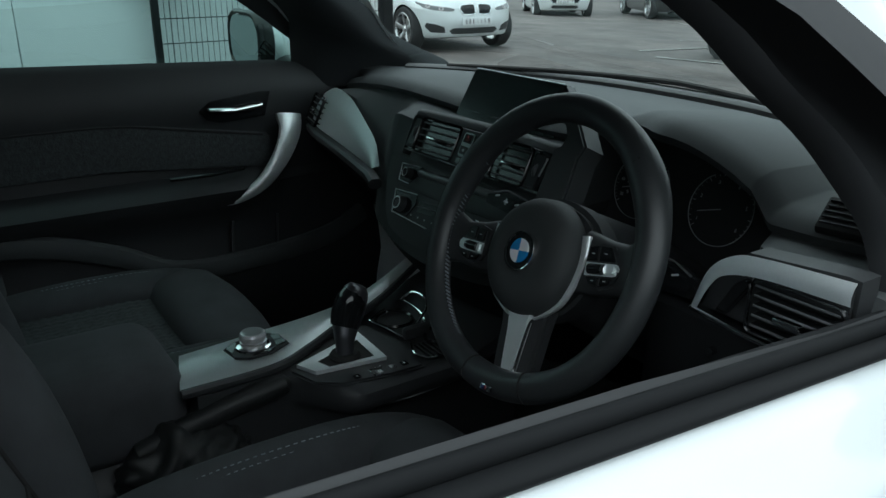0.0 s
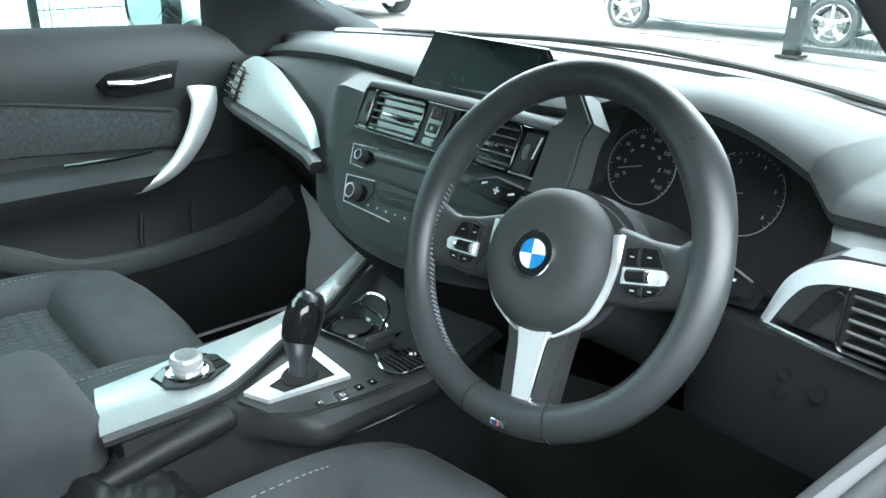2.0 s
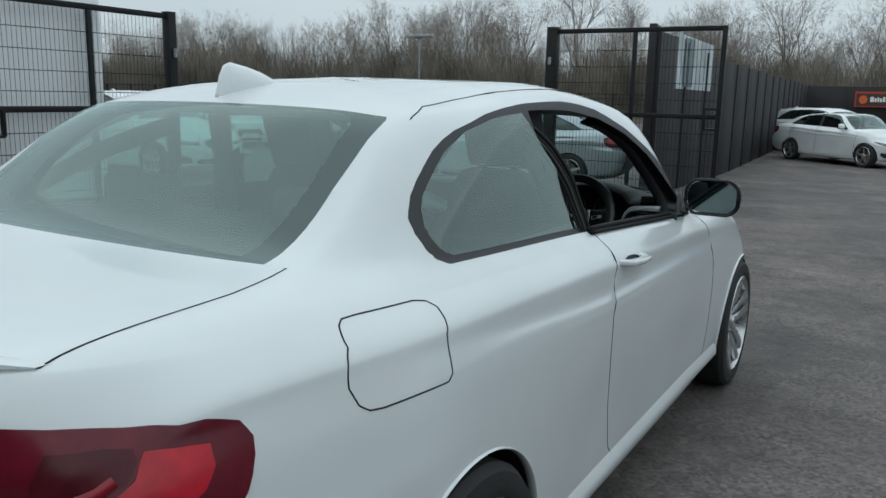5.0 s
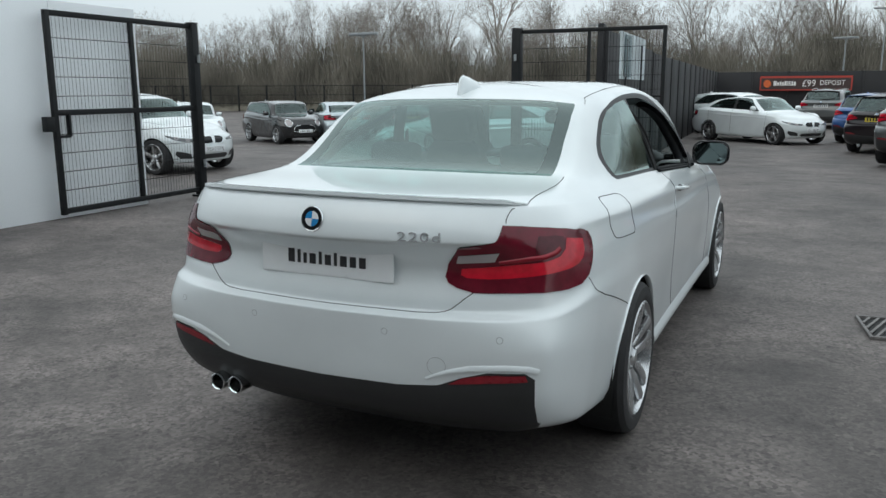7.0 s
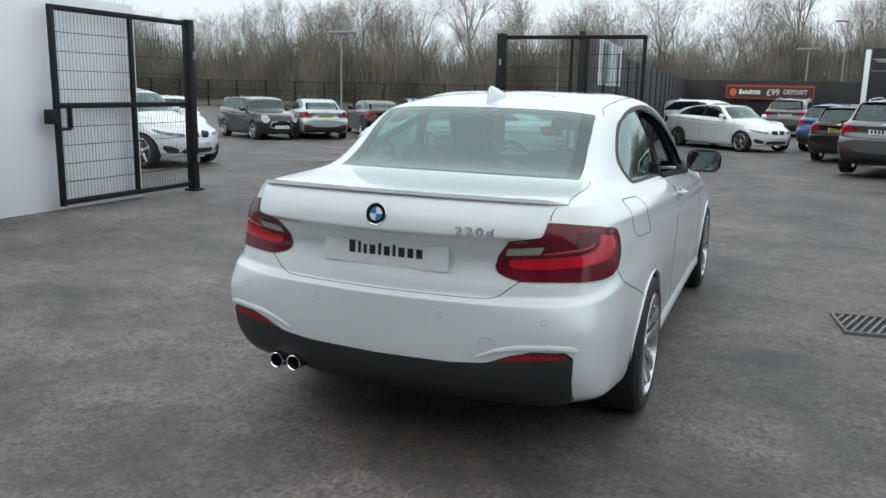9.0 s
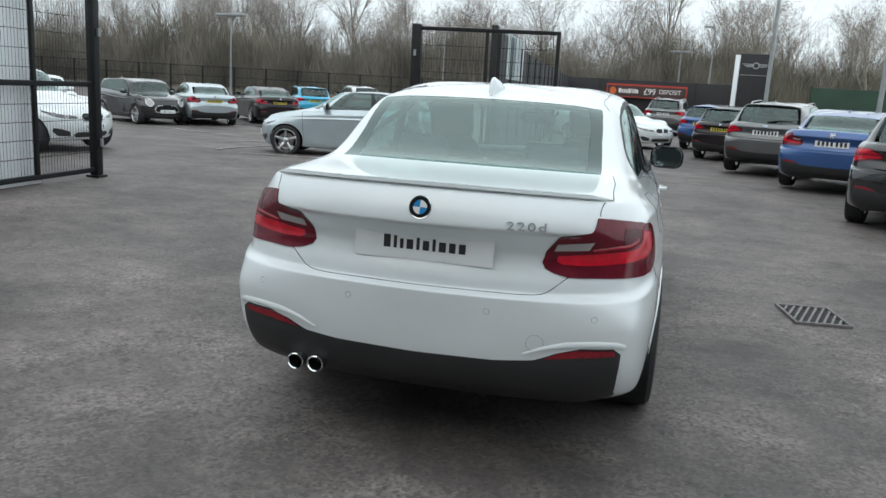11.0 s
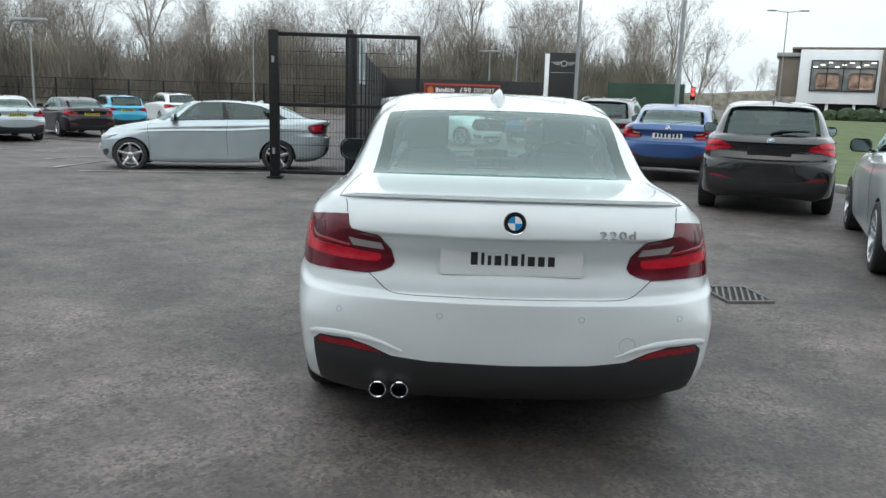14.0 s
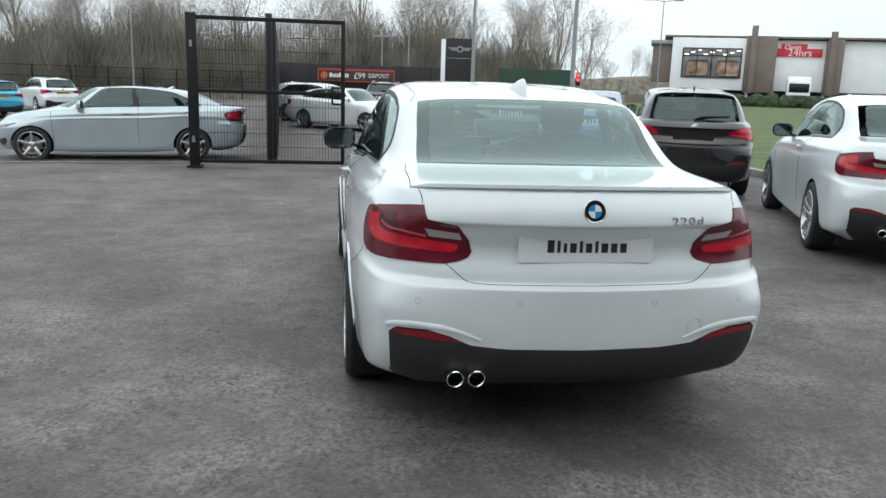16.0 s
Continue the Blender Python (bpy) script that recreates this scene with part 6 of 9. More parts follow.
# badge, plate and model figures
roundel("badge", car, Matrix.Translation((0, float(shell.place(0, lv(7.38))[1]) - 0.003, float(shell.place(0, lv(7.38))[2]))) @ Matrix.Rotation(radians(77), 4, "X"), 0.041)
PM = pose(0, 0.132, 0.848, 88, 0, 0)
bm = bmesh.new()
slab(bm, rounded(0.530, 0.118, 0.006), 0.004, PM, 0.001)
plate = part("rear_plate", bm, PLATE_WHITE, car, "white plate with a row of dark bars")
x = -0.160
for wd, h in ((0.026, 0.052), (0.012, 0.050), (0.013, 0.039), (0.025, 0.039), (0.012, 0.050), (0.024, 0.039), (0.012, 0.050), (0.026, 0.039), (0.024, 0.039), (0.025, 0.039)):
    bm = bmesh.new()
    box(bm, (x + wd / 2 + 0.008, -0.020 + h * 0.46, 0.0048), (wd * 1.0, h * 0.92, 0.002), PM)
    part("lettering_bar", bm, INK, plate)
    x += wd + 0.0125
mu = HERO.find((0.378, 0.17, 0.957), TAIL, (lv(6.5), lv(8)))
mp, mn = Vector(shell.place(*mu)), Vector(shell.facing(*mu))
mx = Vector((0, 0, 1)).cross(mn).normalized()
MF = Matrix((mx, mn.cross(mx), mn)).transposed().to_4x4()
MF.translation = mp + mn * 0.003
for k, sign_ in enumerate("220d"):
    lettering("model_letter", sign_, 0.043, DIM_CHROME, car, MF @ Matrix.Translation(((k - 1.5) * 0.0375, 0, 0)), 0.003, "chrome model badge letter", 1.5)

# roof aerial
bm = bmesh.new()
rows = []
for f, hgt, w in ((0.0, 0.004, 0.010), (0.06, 0.050, 0.012), (0.12, 0.070, 0.016), (0.2, 0.074, 0.020), (0.4, 0.060, 0.030), (0.6, 0.042, 0.033), (0.8, 0.018, 0.022), (1.0, 0.002, 0.006)):
    y = 1.235 + 0.25 * f
    zb = 1.384 + 0.040 * f
    rows.append([(1.25 * w * math.cos(a), y + 0.012 * (1 - math.sin(a)), zb + 1.15 * hgt * math.sin(a) ** 0.8) for a in np.linspace(0, math.pi, 11)])
loft(bm, rows)
part("roof_aerial", bm, WHITE_PAINT, car, "white fin-shaped roof aerial", 60)

# exhaust pipes
for x in (-0.490, -0.407):
    bm = bmesh.new()
    lathe(bm, [(0.027, -0.20), (0.027, -0.004), (0.030, 0.0), (0.0335, -0.002), (0.0345, -0.02), (0.0345, -0.20)], 28, pose(x, 0.105, 0.336, 90, 0, 0))
    pipe = part("exhaust_pipe", bm, CHROME, car, "chrome exhaust tailpipe")
    bm = bmesh.new()
    lathe(bm, [(0.0, -0.10), (0.027, -0.10)], 20, pose(x, 0.105, 0.336, 90, 0, 0))
    part("pipe_inside", bm, GAP, pipe)
# parking sensors and the towing-eye cover
PALE_JOINT = material("pale_joint", (0.34, 0.35, 0.36), 0.6)
for x in (0.64, 0.262):
    for s in (1, -1):
        p = HERO.find((x * s * s, 0.02, 0.645), TAIL, (2, 5))
        c, nrm = shell.place(*p), shell.facing(*p)
        q = Matrix.Translation((s * c[0], c[1], c[2])) @ Vector((s * nrm[0], nrm[1], nrm[2])).to_track_quat("Z", "Y").to_matrix().to_4x4()
        bm = bmesh.new()
        lathe(bm, [(0.0, 0.001), (0.0095, 0.001), (0.0095, -0.002)], 18, q)
        ps = part("parking_sensor", bm, WHITE_PAINT, car)
        bm = bmesh.new()
        lathe(bm, [(0.0095, 0.0005), (0.0115, 0.0008), (0.0115, -0.002)], 18, q)
        part("sensor_ring", bm, PALE_JOINT, ps)
p = HERO.find((0.44, 0.06, 0.545), TAIL, (2, 5))
c, nrm = shell.place(*p), shell.facing(*p)
bm = bmesh.new()
lathe(bm, [(0.030, 0.0006), (0.0315, 0.0010), (0.0315, -0.002)], 28, Matrix.Translation(c) @ Vector(nrm).to_track_quat("Z", "Y").to_matrix().to_4x4())
part("towing_eye_cover", bm, PALE_JOINT, car)
# door handles, side skirts and bumper ridges
for s in (1, -1):
    def flank(y, z):
        return shell.place(*HERO.find((0.86, y, z), SIDE, (5, lv(8))))[0]

    grip = [(2.015, 0.922, -0.008), (2.035, 0.921, 0.024), (2.11, 0.917, 0.034), (2.19, 0.913, 0.026), (2.225, 0.911, -0.008)]
    bm = bmesh.new()
    sweep(bm, [(s * (flank(y, z) + off), y, z) for y, z, off in grip], [(0.016, 0.010), (0.017, 0.010), (0.016, 0.010), (0.016, 0.010), (0.014, 0.009)], seg=12, square=2.8)
    h = part("door_handle", bm, WHITE_PAINT, car)
    bm = bmesh.new()
    slab(bm, [(0.0052 * math.cos(k * math.tau / 14), 0.0052 * math.sin(k * math.tau / 14)) for k in range(14)], 0.002, Matrix.Translation((s * (flank(2.03, 0.921) + 0.034), 2.038, 0.921)) @ Matrix.Rotation(radians(90 * s), 4, "Y"))
    part("lock_cylinder", bm, GAP, h)
    bm = bmesh.new()
    rows = []
    for k in range(9):
        y, half = 2.045 + 0.145 * k / 8, 0.017 * math.sqrt(max(0.0, 1 - ((k - 4) / 4.2) ** 2))
        z = 0.916 - 0.007 * k / 8
        rows.append([(s * (flank(y, z + half * j) + 0.0015), y, z + half * j) for j in (-1, -0.5, 0, 0.5, 1)])
    loft(bm, rows)
    part("handle_recess", bm, GAP, h)
    bm = bmesh.new()
    ys = np.linspace(1.50, 3.40, 24)
    rows = []
    for y in ys:
        x0 = shell.place(*HERO.find((0.84, y, 0.27), SIDE, (0.9, 3)))[0]
        rows.append([(s * (x0 + 0.002), y, 0.315), (s * (x0 + 0.018), y, 0.292), (s * (x0 + 0.020), y, 0.262), (s * (x0 - 0.004), y, 0.222), (s * (x0 - 0.05), y, 0.196)])
    loft(bm, rows)
    part("side_skirt", bm, WHITE_PAINT, car, "", 35)
    # flared frame round the black insert
    bm = bmesh.new()
    line = seam([(0.40, 0.06, 0.500), (0.47, 0.09, 0.528), (0.55, 0.12, 0.548), (0.66, 0.16, 0.556), (0.725, 0.19, 0.553), (0.752, 0.205, 0.542)], 5, TAIL, (1, 5))
    uvl = np.array(line)
    pp, nn = shell.place(uvl[:, 0], uvl[:, 1]), shell.facing(uvl[:, 0], uvl[:, 1])
    m_ = len(pp)
    sweep(bm, [(s * a_[0] + s * 0.002 * b_[0], a_[1] + 0.002 * b_[1], a_[2]) for a_, b_ in zip(pp, nn)], [(0.004 + 0.006 * min(1, k / 10), 0.0028 * min(1, (k + 1) / 8)) for k in range(m_)], up=(0, -1, 0.2), seg=10)
    part("bumper_ridge", bm, WHITE_PAINT, car, "", 60)
    # arch lips and inner liners
    for cy in (1.10, 3.79):
        bm = bmesh.new()
        arch = [(a_, b_, c_) for a_, b_, c_ in circle_line(cy, 0.318, 0.346, -8, 188, 30)]
        fixed = []
        for a_, b_, c_ in arch:
            q = shell.place(*HERO.find((0.87, b_, c_), SIDE, (0.6, 6)))
            fixed.append((s * (q[0] - 0.006), b_, c_))
        sweep(bm, fixed, (0.004, 0.012), up=(1, 0, 0), seg=6)
        part("arch_lip", bm, WHITE_PAINT, car)
        bm = bmesh.new()
        loft(bm, [[(s * 0.855, y, z), (s * 0.56, y, z)] for _, y, z in circle_line(cy, 0.318, 0.352, -25, 205, 24)])
        part("arch_liner", bm, GAP, car)
from mathutils.bvhtree import BVHTree


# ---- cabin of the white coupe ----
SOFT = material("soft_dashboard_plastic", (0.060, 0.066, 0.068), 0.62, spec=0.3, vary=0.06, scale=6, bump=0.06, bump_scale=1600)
HARD = material("hard_cabin_plastic", (0.030, 0.032, 0.034), 0.48, vary=0.08, bump=0.05, bump_scale=1500, spec=0.35)
LEATHER = material("black_leather", (0.030, 0.033, 0.035), 0.40, vary=0.10, scale=20, bump=0.07, bump_scale=1300)
SUEDE = material("charcoal_suede", (0.040, 0.043, 0.047), 0.95, vary=0.28, scale=14, bump=0.12, bump_scale=1200)
HIDE = material("slack_black_hide", (0.014, 0.0155, 0.016), 0.5, vary=0.15, scale=30, bump=0.12, bump_scale=500, spec=0.35)
MATT_LEATHER = material("matt_black_cover", (0.034, 0.037, 0.038), 0.62, vary=0.06, scale=20, bump=0.07, bump_scale=1300, spec=0.3)
# SOFT at half tone: light fading down the dashboard is put into the colour
SOFT_DIMMED = material("dark_lower_dashboard_plastic", (0.030, 0.033, 0.034), 0.6, vary=0.06, scale=6, bump=0.06, bump_scale=1600, spec=0.3)
FABRIC = material("patterned_seat_fabric", (0.040, 0.045, 0.047), 0.95, vary=0.35, scale=110, bump=0.35, bump_scale=240)
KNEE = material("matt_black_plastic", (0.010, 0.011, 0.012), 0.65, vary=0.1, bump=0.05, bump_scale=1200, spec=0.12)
SLAT = material("vent_slat_plastic", (0.11, 0.118, 0.12), 0.35, vary=0.06)
CARPET = material("black_carpet", (0.010, 0.0105, 0.011), 1.0, vary=0.3, bump=0.8, bump_scale=300)
ALU = material("brushed_aluminium", (0.78, 0.83, 0.84), 0.36, 0.6, vary=0.06, scale=3, bump_scale=400)
PIANO = material("gloss_black_plastic", (0.010, 0.011, 0.012), 0.12, vary=0.05)
SCREEN = material("dark_display_glass", (0.012, 0.022, 0.022), 0.12, vary=0.05)
LINING = material("headlining", (0.30, 0.31, 0.31), 0.95, vary=0.06, bump=0.4, bump_scale=500)
PILLAR = material("dark_pillar_trim", (0.034, 0.037, 0.040), 0.75, vary=0.1, bump=0.05, bump_scale=900, spec=0.3)
DIAL_MARK = material("dial_print", (0.50, 0.53, 0.53), 0.6)
STITCH = material("pale_stitching", (0.26, 0.29, 0.31), 0.8)
BUCKLE_RED = material("red_plastic", (0.5, 0.02, 0.03), 0.4)


def smooth_rows(stations, n):
    """Stations (x, then numbers) filled in smoothly along x."""
    st = np.array(stations)
    xs = np.linspace(st[0, 0], st[-1, 0], n)
    xs = np.unique(np.concatenate([xs, st[:, 0]]))
    vals = monotone(st[:, None, 1:], st[:, 0], xs)[:, 0, :]
    return xs, vals


inside_from = set(bpy.data.objects)
# dashboard: x, edge y z, face top y z, face bottom y z
STATIONS = [
    (-0.745, 3.28, 0.918, 3.235, 0.895, 3.19, 0.80), (-0.55, 3.235, 0.950, 3.200, 0.915, 3.16, 0.80), (-0.30, 3.19, 0.972, 3.150, 0.90, 3.12, 0.79), (-0.185, 3.17, 0.976, 3.110, 0.94, 3.06, 0.76),
    (0.0, 3.165, 0.972, 3.100, 0.935, 3.03, 0.75), (0.200, 3.16, 0.980, 3.125, 0.95, 3.05, 0.77), (0.225, 3.20, 0.990, 3.28, 0.970, 3.24, 0.79), (0.30, 3.165, 1.010, 3.295, 0.98, 3.24, 0.79), (0.38, 3.115, 1.018, 3.30, 0.985, 3.24, 0.79),
    (0.50, 3.112, 0.985, 3.28, 0.955, 3.22, 0.80), (0.525, 3.115, 0.955, 3.12, 0.925, 3.07, 0.80), (0.57, 3.118, 0.955, 3.045, 0.942, 3.02, 0.80), (0.62, 3.14, 0.952, 3.035, 0.942, 3.01, 0.80), (0.67, 3.15, 0.948, 3.035, 0.938, 3.01, 0.80), (0.735, 3.16, 0.940, 3.04, 0.932, 3.015, 0.80)]
xs, vals = smooth_rows(STATIONS, 70)
rows = []
for x, (ye, ze, yt, zt, yb, zb) in zip(xs, vals):
    yw = 3.56 - 0.30 * abs(x / 0.745) ** 2.2
    rows.append([(x, yw, 0.955), (x, (yw * 0.55 + ye * 0.45), ze * 0.6 + 0.972 * 0.4), (x, ye + 0.035, ze + 0.001), (x, ye + 0.010, ze - 0.004), (x, ye, ze - 0.014), (x, ye + 0.006, ze - 0.024), (x, yt, zt), (x, (yt + yb) / 2, (zt + zb) / 2), (x, yb, zb), (x, yb + 0.02, zb - 0.03), (x, yb + 0.14, zb - 0.16), (x, 3.50, 0.42)])
bm = bmesh.new()
loft(bm, [r_[:8] for r_ in rows])
dash = part("dashboard", bm, SOFT, car, "dark grey soft dashboard", smooth=45)
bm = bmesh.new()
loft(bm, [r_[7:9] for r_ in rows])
part("dashboard_face", bm, SOFT_DIMMED, dash, "darker lower face of the dashboard", smooth=45)
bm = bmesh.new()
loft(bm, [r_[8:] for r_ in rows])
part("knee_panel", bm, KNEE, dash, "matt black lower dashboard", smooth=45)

# centre stack frame: x across, y up along the face, z towards the seats
STACK = Matrix(((1, 0, 0, 0.03), (0, 0.43, -0.903, 3.045), (0, 0.903, 0.43, 0.84), (0, 0, 0, 1)))


def on_stack(name, outline, depth, mat, label="", lift=0.0, bevel=0.002, parent=None):
    bm = bmesh.new()
    slab(bm, outline, depth, STACK @ Matrix.Translation((0, 0, lift)), bevel)
    return part(name, bm, mat, parent or dash, label)


def shift(outline, x, y):
    return [(a + x, b + y) for a, b in outline]


def vent(frame_m, w, h, n, parent):
    """An air vent: dark box, slats and a bright tab, in a frame where z points outwards."""
    bm = bmesh.new()
    slab(bm, rounded(w, h, 0.006), 0.003, frame_m @ Matrix.Translation((0, 0, -0.016)))
    v = part("air_vent", bm, GAP, parent)
    # slats blackened, front edges paled: the light along them is put into the colour
    for i in range(n):
        bm = bmesh.new()
        box(bm, (0, -h / 2 + h * (i + 0.5) / n, 0.0), (w - 0.004, 0.0016, 0.014), frame_m @ Matrix.Translation((0, 0, -0.007)), bevel=0.0005)
        part("vent_slat", bm, KNEE, v)
        bm = bmesh.new()
        box(bm, (0, -h / 2 + h * (i + 0.5) / n, 0.001), (w - 0.005, 0.0022, 0.0016), frame_m, bevel=0.0005)
        part("slat_edge", bm, SLAT, v)
    bm = bmesh.new()
    box(bm, (-0.02 * w, -0.05 * h, 0.004), (w * 0.30, 0.0050, 0.012), frame_m, bevel=0.0015)
    part("vent_tab", bm, CHROME, v)
    bm = bmesh.new()
    sweep(bm, [frame_m @ Vector((a, b, 0.001)) for a, b in rounded(w + 0.004, h + 0.004, 0.007)], (0.0012, 0.003), up=frame_m.to_3x3() @ Vector((0, 0, 1)), seg=6, closed=True)
    part("vent_frame", bm, PIANO, v)
    return v


def stack_line(name, pts, r, mat, z=0.0165, n=0, parent=None):
    """A thin bright or dark line along the face of the stack."""
    bm = bmesh.new()
    path = [(x, y, z) for x, y in pts]
    sweep(bm, [STACK @ Vector(p) for p in (curve_points(path, n) if n else path)], (r, r), up=STACK.to_3x3() @ Vector((0, 0, 1)), seg=6)
    return part(name, bm, mat, parent or dash)


def stack_knob(x, y, r, parent):
    M = STACK @ Matrix.Translation((x, y, 0.017))
    bm = bmesh.new()
    lathe(bm, [(0.0, 0.008), (r * 0.60, 0.008), (r * 0.72, 0.0095), (r * 0.88, 0.0095), (r, 0.007), (r * 1.06, -0.004)], 28, M)
    k_ = part("knob", bm, HARD, parent)
    bm = bmesh.new()
    lathe(bm, [(r * 0.66, 0.0097), (r * 0.74, 0.0106), (r * 0.84, 0.0100)], 28, M)
    part("knob_ring", bm, ALU, k_)


# stack body in the tone darkened for the fading light
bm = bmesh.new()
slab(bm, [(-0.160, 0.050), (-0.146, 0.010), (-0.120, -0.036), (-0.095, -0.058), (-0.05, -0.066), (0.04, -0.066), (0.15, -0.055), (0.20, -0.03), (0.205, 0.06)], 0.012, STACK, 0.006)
part("stack_body", bm, SOFT_DIMMED, dash, smooth=50)
# vent panel under a soft hood, with its slats, sliders and button column
on_stack("vent_panel", [(-0.1215, 0.0635), (-0.04, 0.0650), (0.10, 0.0665), (0.205, 0.0685), (0.2105, 0.123), (0.06, 0.1225), (-0.088, 0.1205), (-0.113, 0.1185), (-0.1175, 0.112)], 0.012, PIANO, "black vent panel with a bright lower edge", bevel=0.002)
bm = bmesh.new()
hood_out = curve_points([(-0.129, 0.058, 0.006), (-0.124, 0.090, 0.010), (-0.1205, 0.118, 0.012), (-0.113, 0.130, 0.013), (-0.098, 0.1335, 0.014), (0.05, 0.1385, 0.014), (0.150, 0.1385, 0.013), (0.209, 0.137, 0.012)], 40)
hood_in = curve_points([(-0.1225, 0.060, 0.014), (-0.1185, 0.090, 0.018), (-0.115, 0.113, 0.021), (-0.109, 0.1195, 0.022), (-0.094, 0.1215, 0.022), (0.05, 0.1235, 0.022), (0.150, 0.1240, 0.022), (0.2105, 0.1235, 0.020)], 40)
loft(bm, [[STACK @ Vector(a - np.array((0, 0, 0.012))), STACK @ Vector(a), STACK @ Vector(a * 0.5 + b * 0.5 + np.array((0, 0, 0.003))), STACK @ Vector(b), STACK @ Vector(b - np.array((0, 0, 0.010)))] for a, b in zip(hood_out, hood_in)])
part("panel_hood", bm, SOFT, dash, smooth=60)
stack_line("chrome_line", [(-0.1205, 0.0655), (-0.04, 0.0675), (0.006, 0.0672), (0.10, 0.0690), (0.170, 0.0705), (0.202, 0.0705)], 0.0013, ALU, 0.0135)
for x, y, w in ((-0.0405, 0.0945, 0.098), (0.1375, 0.0955, 0.066)):
    vent(STACK @ Matrix.Translation((x, y, 0.018)) @ Matrix.Rotation(radians(1), 4, "Z"), w, 0.049, 5, dash)
for x in (-0.103, 0.186):
    on_stack("vent_slider", shift([(-0.0135, -0.024), (0.0095, -0.022), (0.0135, 0.0235), (-0.0095, 0.0225)], x, 0.0945), 0.008, HARD, lift=0.011, bevel=0.0025)
    bm = bmesh.new()
    lathe(bm, [(0.0, 0.003), (0.0105, 0.003), (0.012, 0.0), (0.0105, -0.003), (0.0, -0.003)], 24, STACK @ Matrix.Translation((x + 0.001, 0.096, 0.0115)) @ Matrix.Rotation(radians(90), 4, "Y"))
    part("vent_wheel", bm, SLAT, dash)
stack_line("chrome_line", [(0.2015, 0.1150), (0.1975, 0.0900)], 0.0012, ALU, 0.0190)
column = on_stack("button_column", [(0.0085, 0.0675), (0.058, 0.0665), (0.064, 0.1215), (0.0135, 0.1205)], 0.009, HARD, lift=0.011, bevel=0.003)
on_stack("button_surround", shift(rounded(0.0255, 0.0365, 0.005), 0.0365, 0.0995), 0.002, PIANO, lift=0.0198, parent=column, bevel=0.0008)
on_stack("warning_button", shift(rounded(0.0205, 0.0165, 0.003), 0.0368, 0.1085), 0.002, SOFT_DIMMED, lift=0.0212, parent=column)
bm = bmesh.new()
sweep(bm, [STACK @ Vector((0.0368 + 0.004 * a, 0.1085 + 0.004 * b, 0.0234)) for a, b in ((-1, -0.7), (1, -0.7), (0, 1))], (0.0005, 0.0004), seg=4, closed=True)
part("warning_triangle", bm, material("dim_red_print", (0.25, 0.03, 0.03), 0.4), column)
on_stack("lock_button", shift(rounded(0.0205, 0.0155, 0.003), 0.0362, 0.0910), 0.002, HARD, lift=0.0212, parent=column)
on_stack("button_mark", shift(rounded(0.004, 0.004, 0.001), 0.0362, 0.0910), 0.0003, DIAL_MARK, lift=0.0232, bevel=0, parent=column)
on_stack("button", shift(rounded(0.021, 0.009, 0.003), 0.0345, 0.0745), 0.0025, PIANO, lift=0.0195, parent=column)
# radio: a cell with its knob, then a rounded bar over a plain panel
radio = on_stack("radio_panel", [(-0.108, 0.0445), (0.0, 0.0500), (0.180, 0.0575), (0.186, 0.040), (0.182, 0.022), (-0.01, 0.0140), (-0.098, 0.0150), (-0.1035, 0.0190)], 0.004, HARD, "dark radio panel", lift=0.010)
on_stack("knob_cell", [(-0.1065, 0.0428), (-0.0545, 0.0468), (-0.0530, 0.0340), (-0.0700, 0.0172), (-0.1005, 0.0172)], 0.003, PIANO, lift=0.0125, parent=radio)
stack_line("chrome_surround", [(-0.0545, 0.0466), (-0.1075, 0.0428), (-0.1010, 0.0172), (-0.0730, 0.0166)], 0.0010, ALU, 0.0160, parent=radio)
bm = bmesh.new()
sweep(bm, [STACK @ Vector(p) for p in [(-0.056, 0.0385, 0.012), (-0.052, 0.0388, 0.0145), (0.03, 0.0425, 0.0155), (0.13, 0.0470, 0.0155)]], (0.0062, 0.0055), up=STACK.to_3x3() @ Vector((0, 0, 1)), seg=12)
part("radio_bar", bm, SLAT, radio)
stack_knob(-0.0777, 0.0317, 0.0085, radio)
stack_knob(0.145, 0.043, 0.0085, radio)
stack_line("panel_seam", [(-0.098, 0.0100), (0.02, 0.0105), (0.182, 0.0185)], 0.0007, GAP, 0.0125)
# climate control
clim = on_stack("climate_panel", [(-0.1000, 0.0035), (-0.03, 0.0085), (0.182, 0.018), (0.184, 0.0), (0.172, -0.022), (0.02, -0.0350), (-0.0860, -0.0345)], 0.004, HARD, "dark climate control panel", lift=0.010)
on_stack("knob_cell", [(-0.0990, 0.0015), (-0.0390, 0.0063), (-0.0330, -0.0090), (-0.0480, -0.0325), (-0.0870, -0.0325)], 0.003, PIANO, lift=0.0125, parent=clim)
stack_line("chrome_surround", [(-0.0400, 0.0064), (-0.0995, 0.0015), (-0.0880, -0.0328), (0.012, -0.0338)], 0.0010, ALU, 0.0160, parent=clim)
stack_line("chrome_surround", [(0.1100, 0.0073), (0.1622, 0.0045), (0.1163, -0.0134), (0.1000, -0.0190)], 0.0010, ALU, 0.0160, parent=clim)
stack_knob(-0.0697, -0.0159, 0.0120, clim)
stack_knob(0.1013, -0.0066, 0.0110, clim)
on_stack("climate_display", [(-0.0310, -0.0010), (0.088, 0.0080), (0.092, -0.0080), (-0.0270, -0.0175)], 0.003, PIANO, lift=0.0125, parent=clim, bevel=0.001)
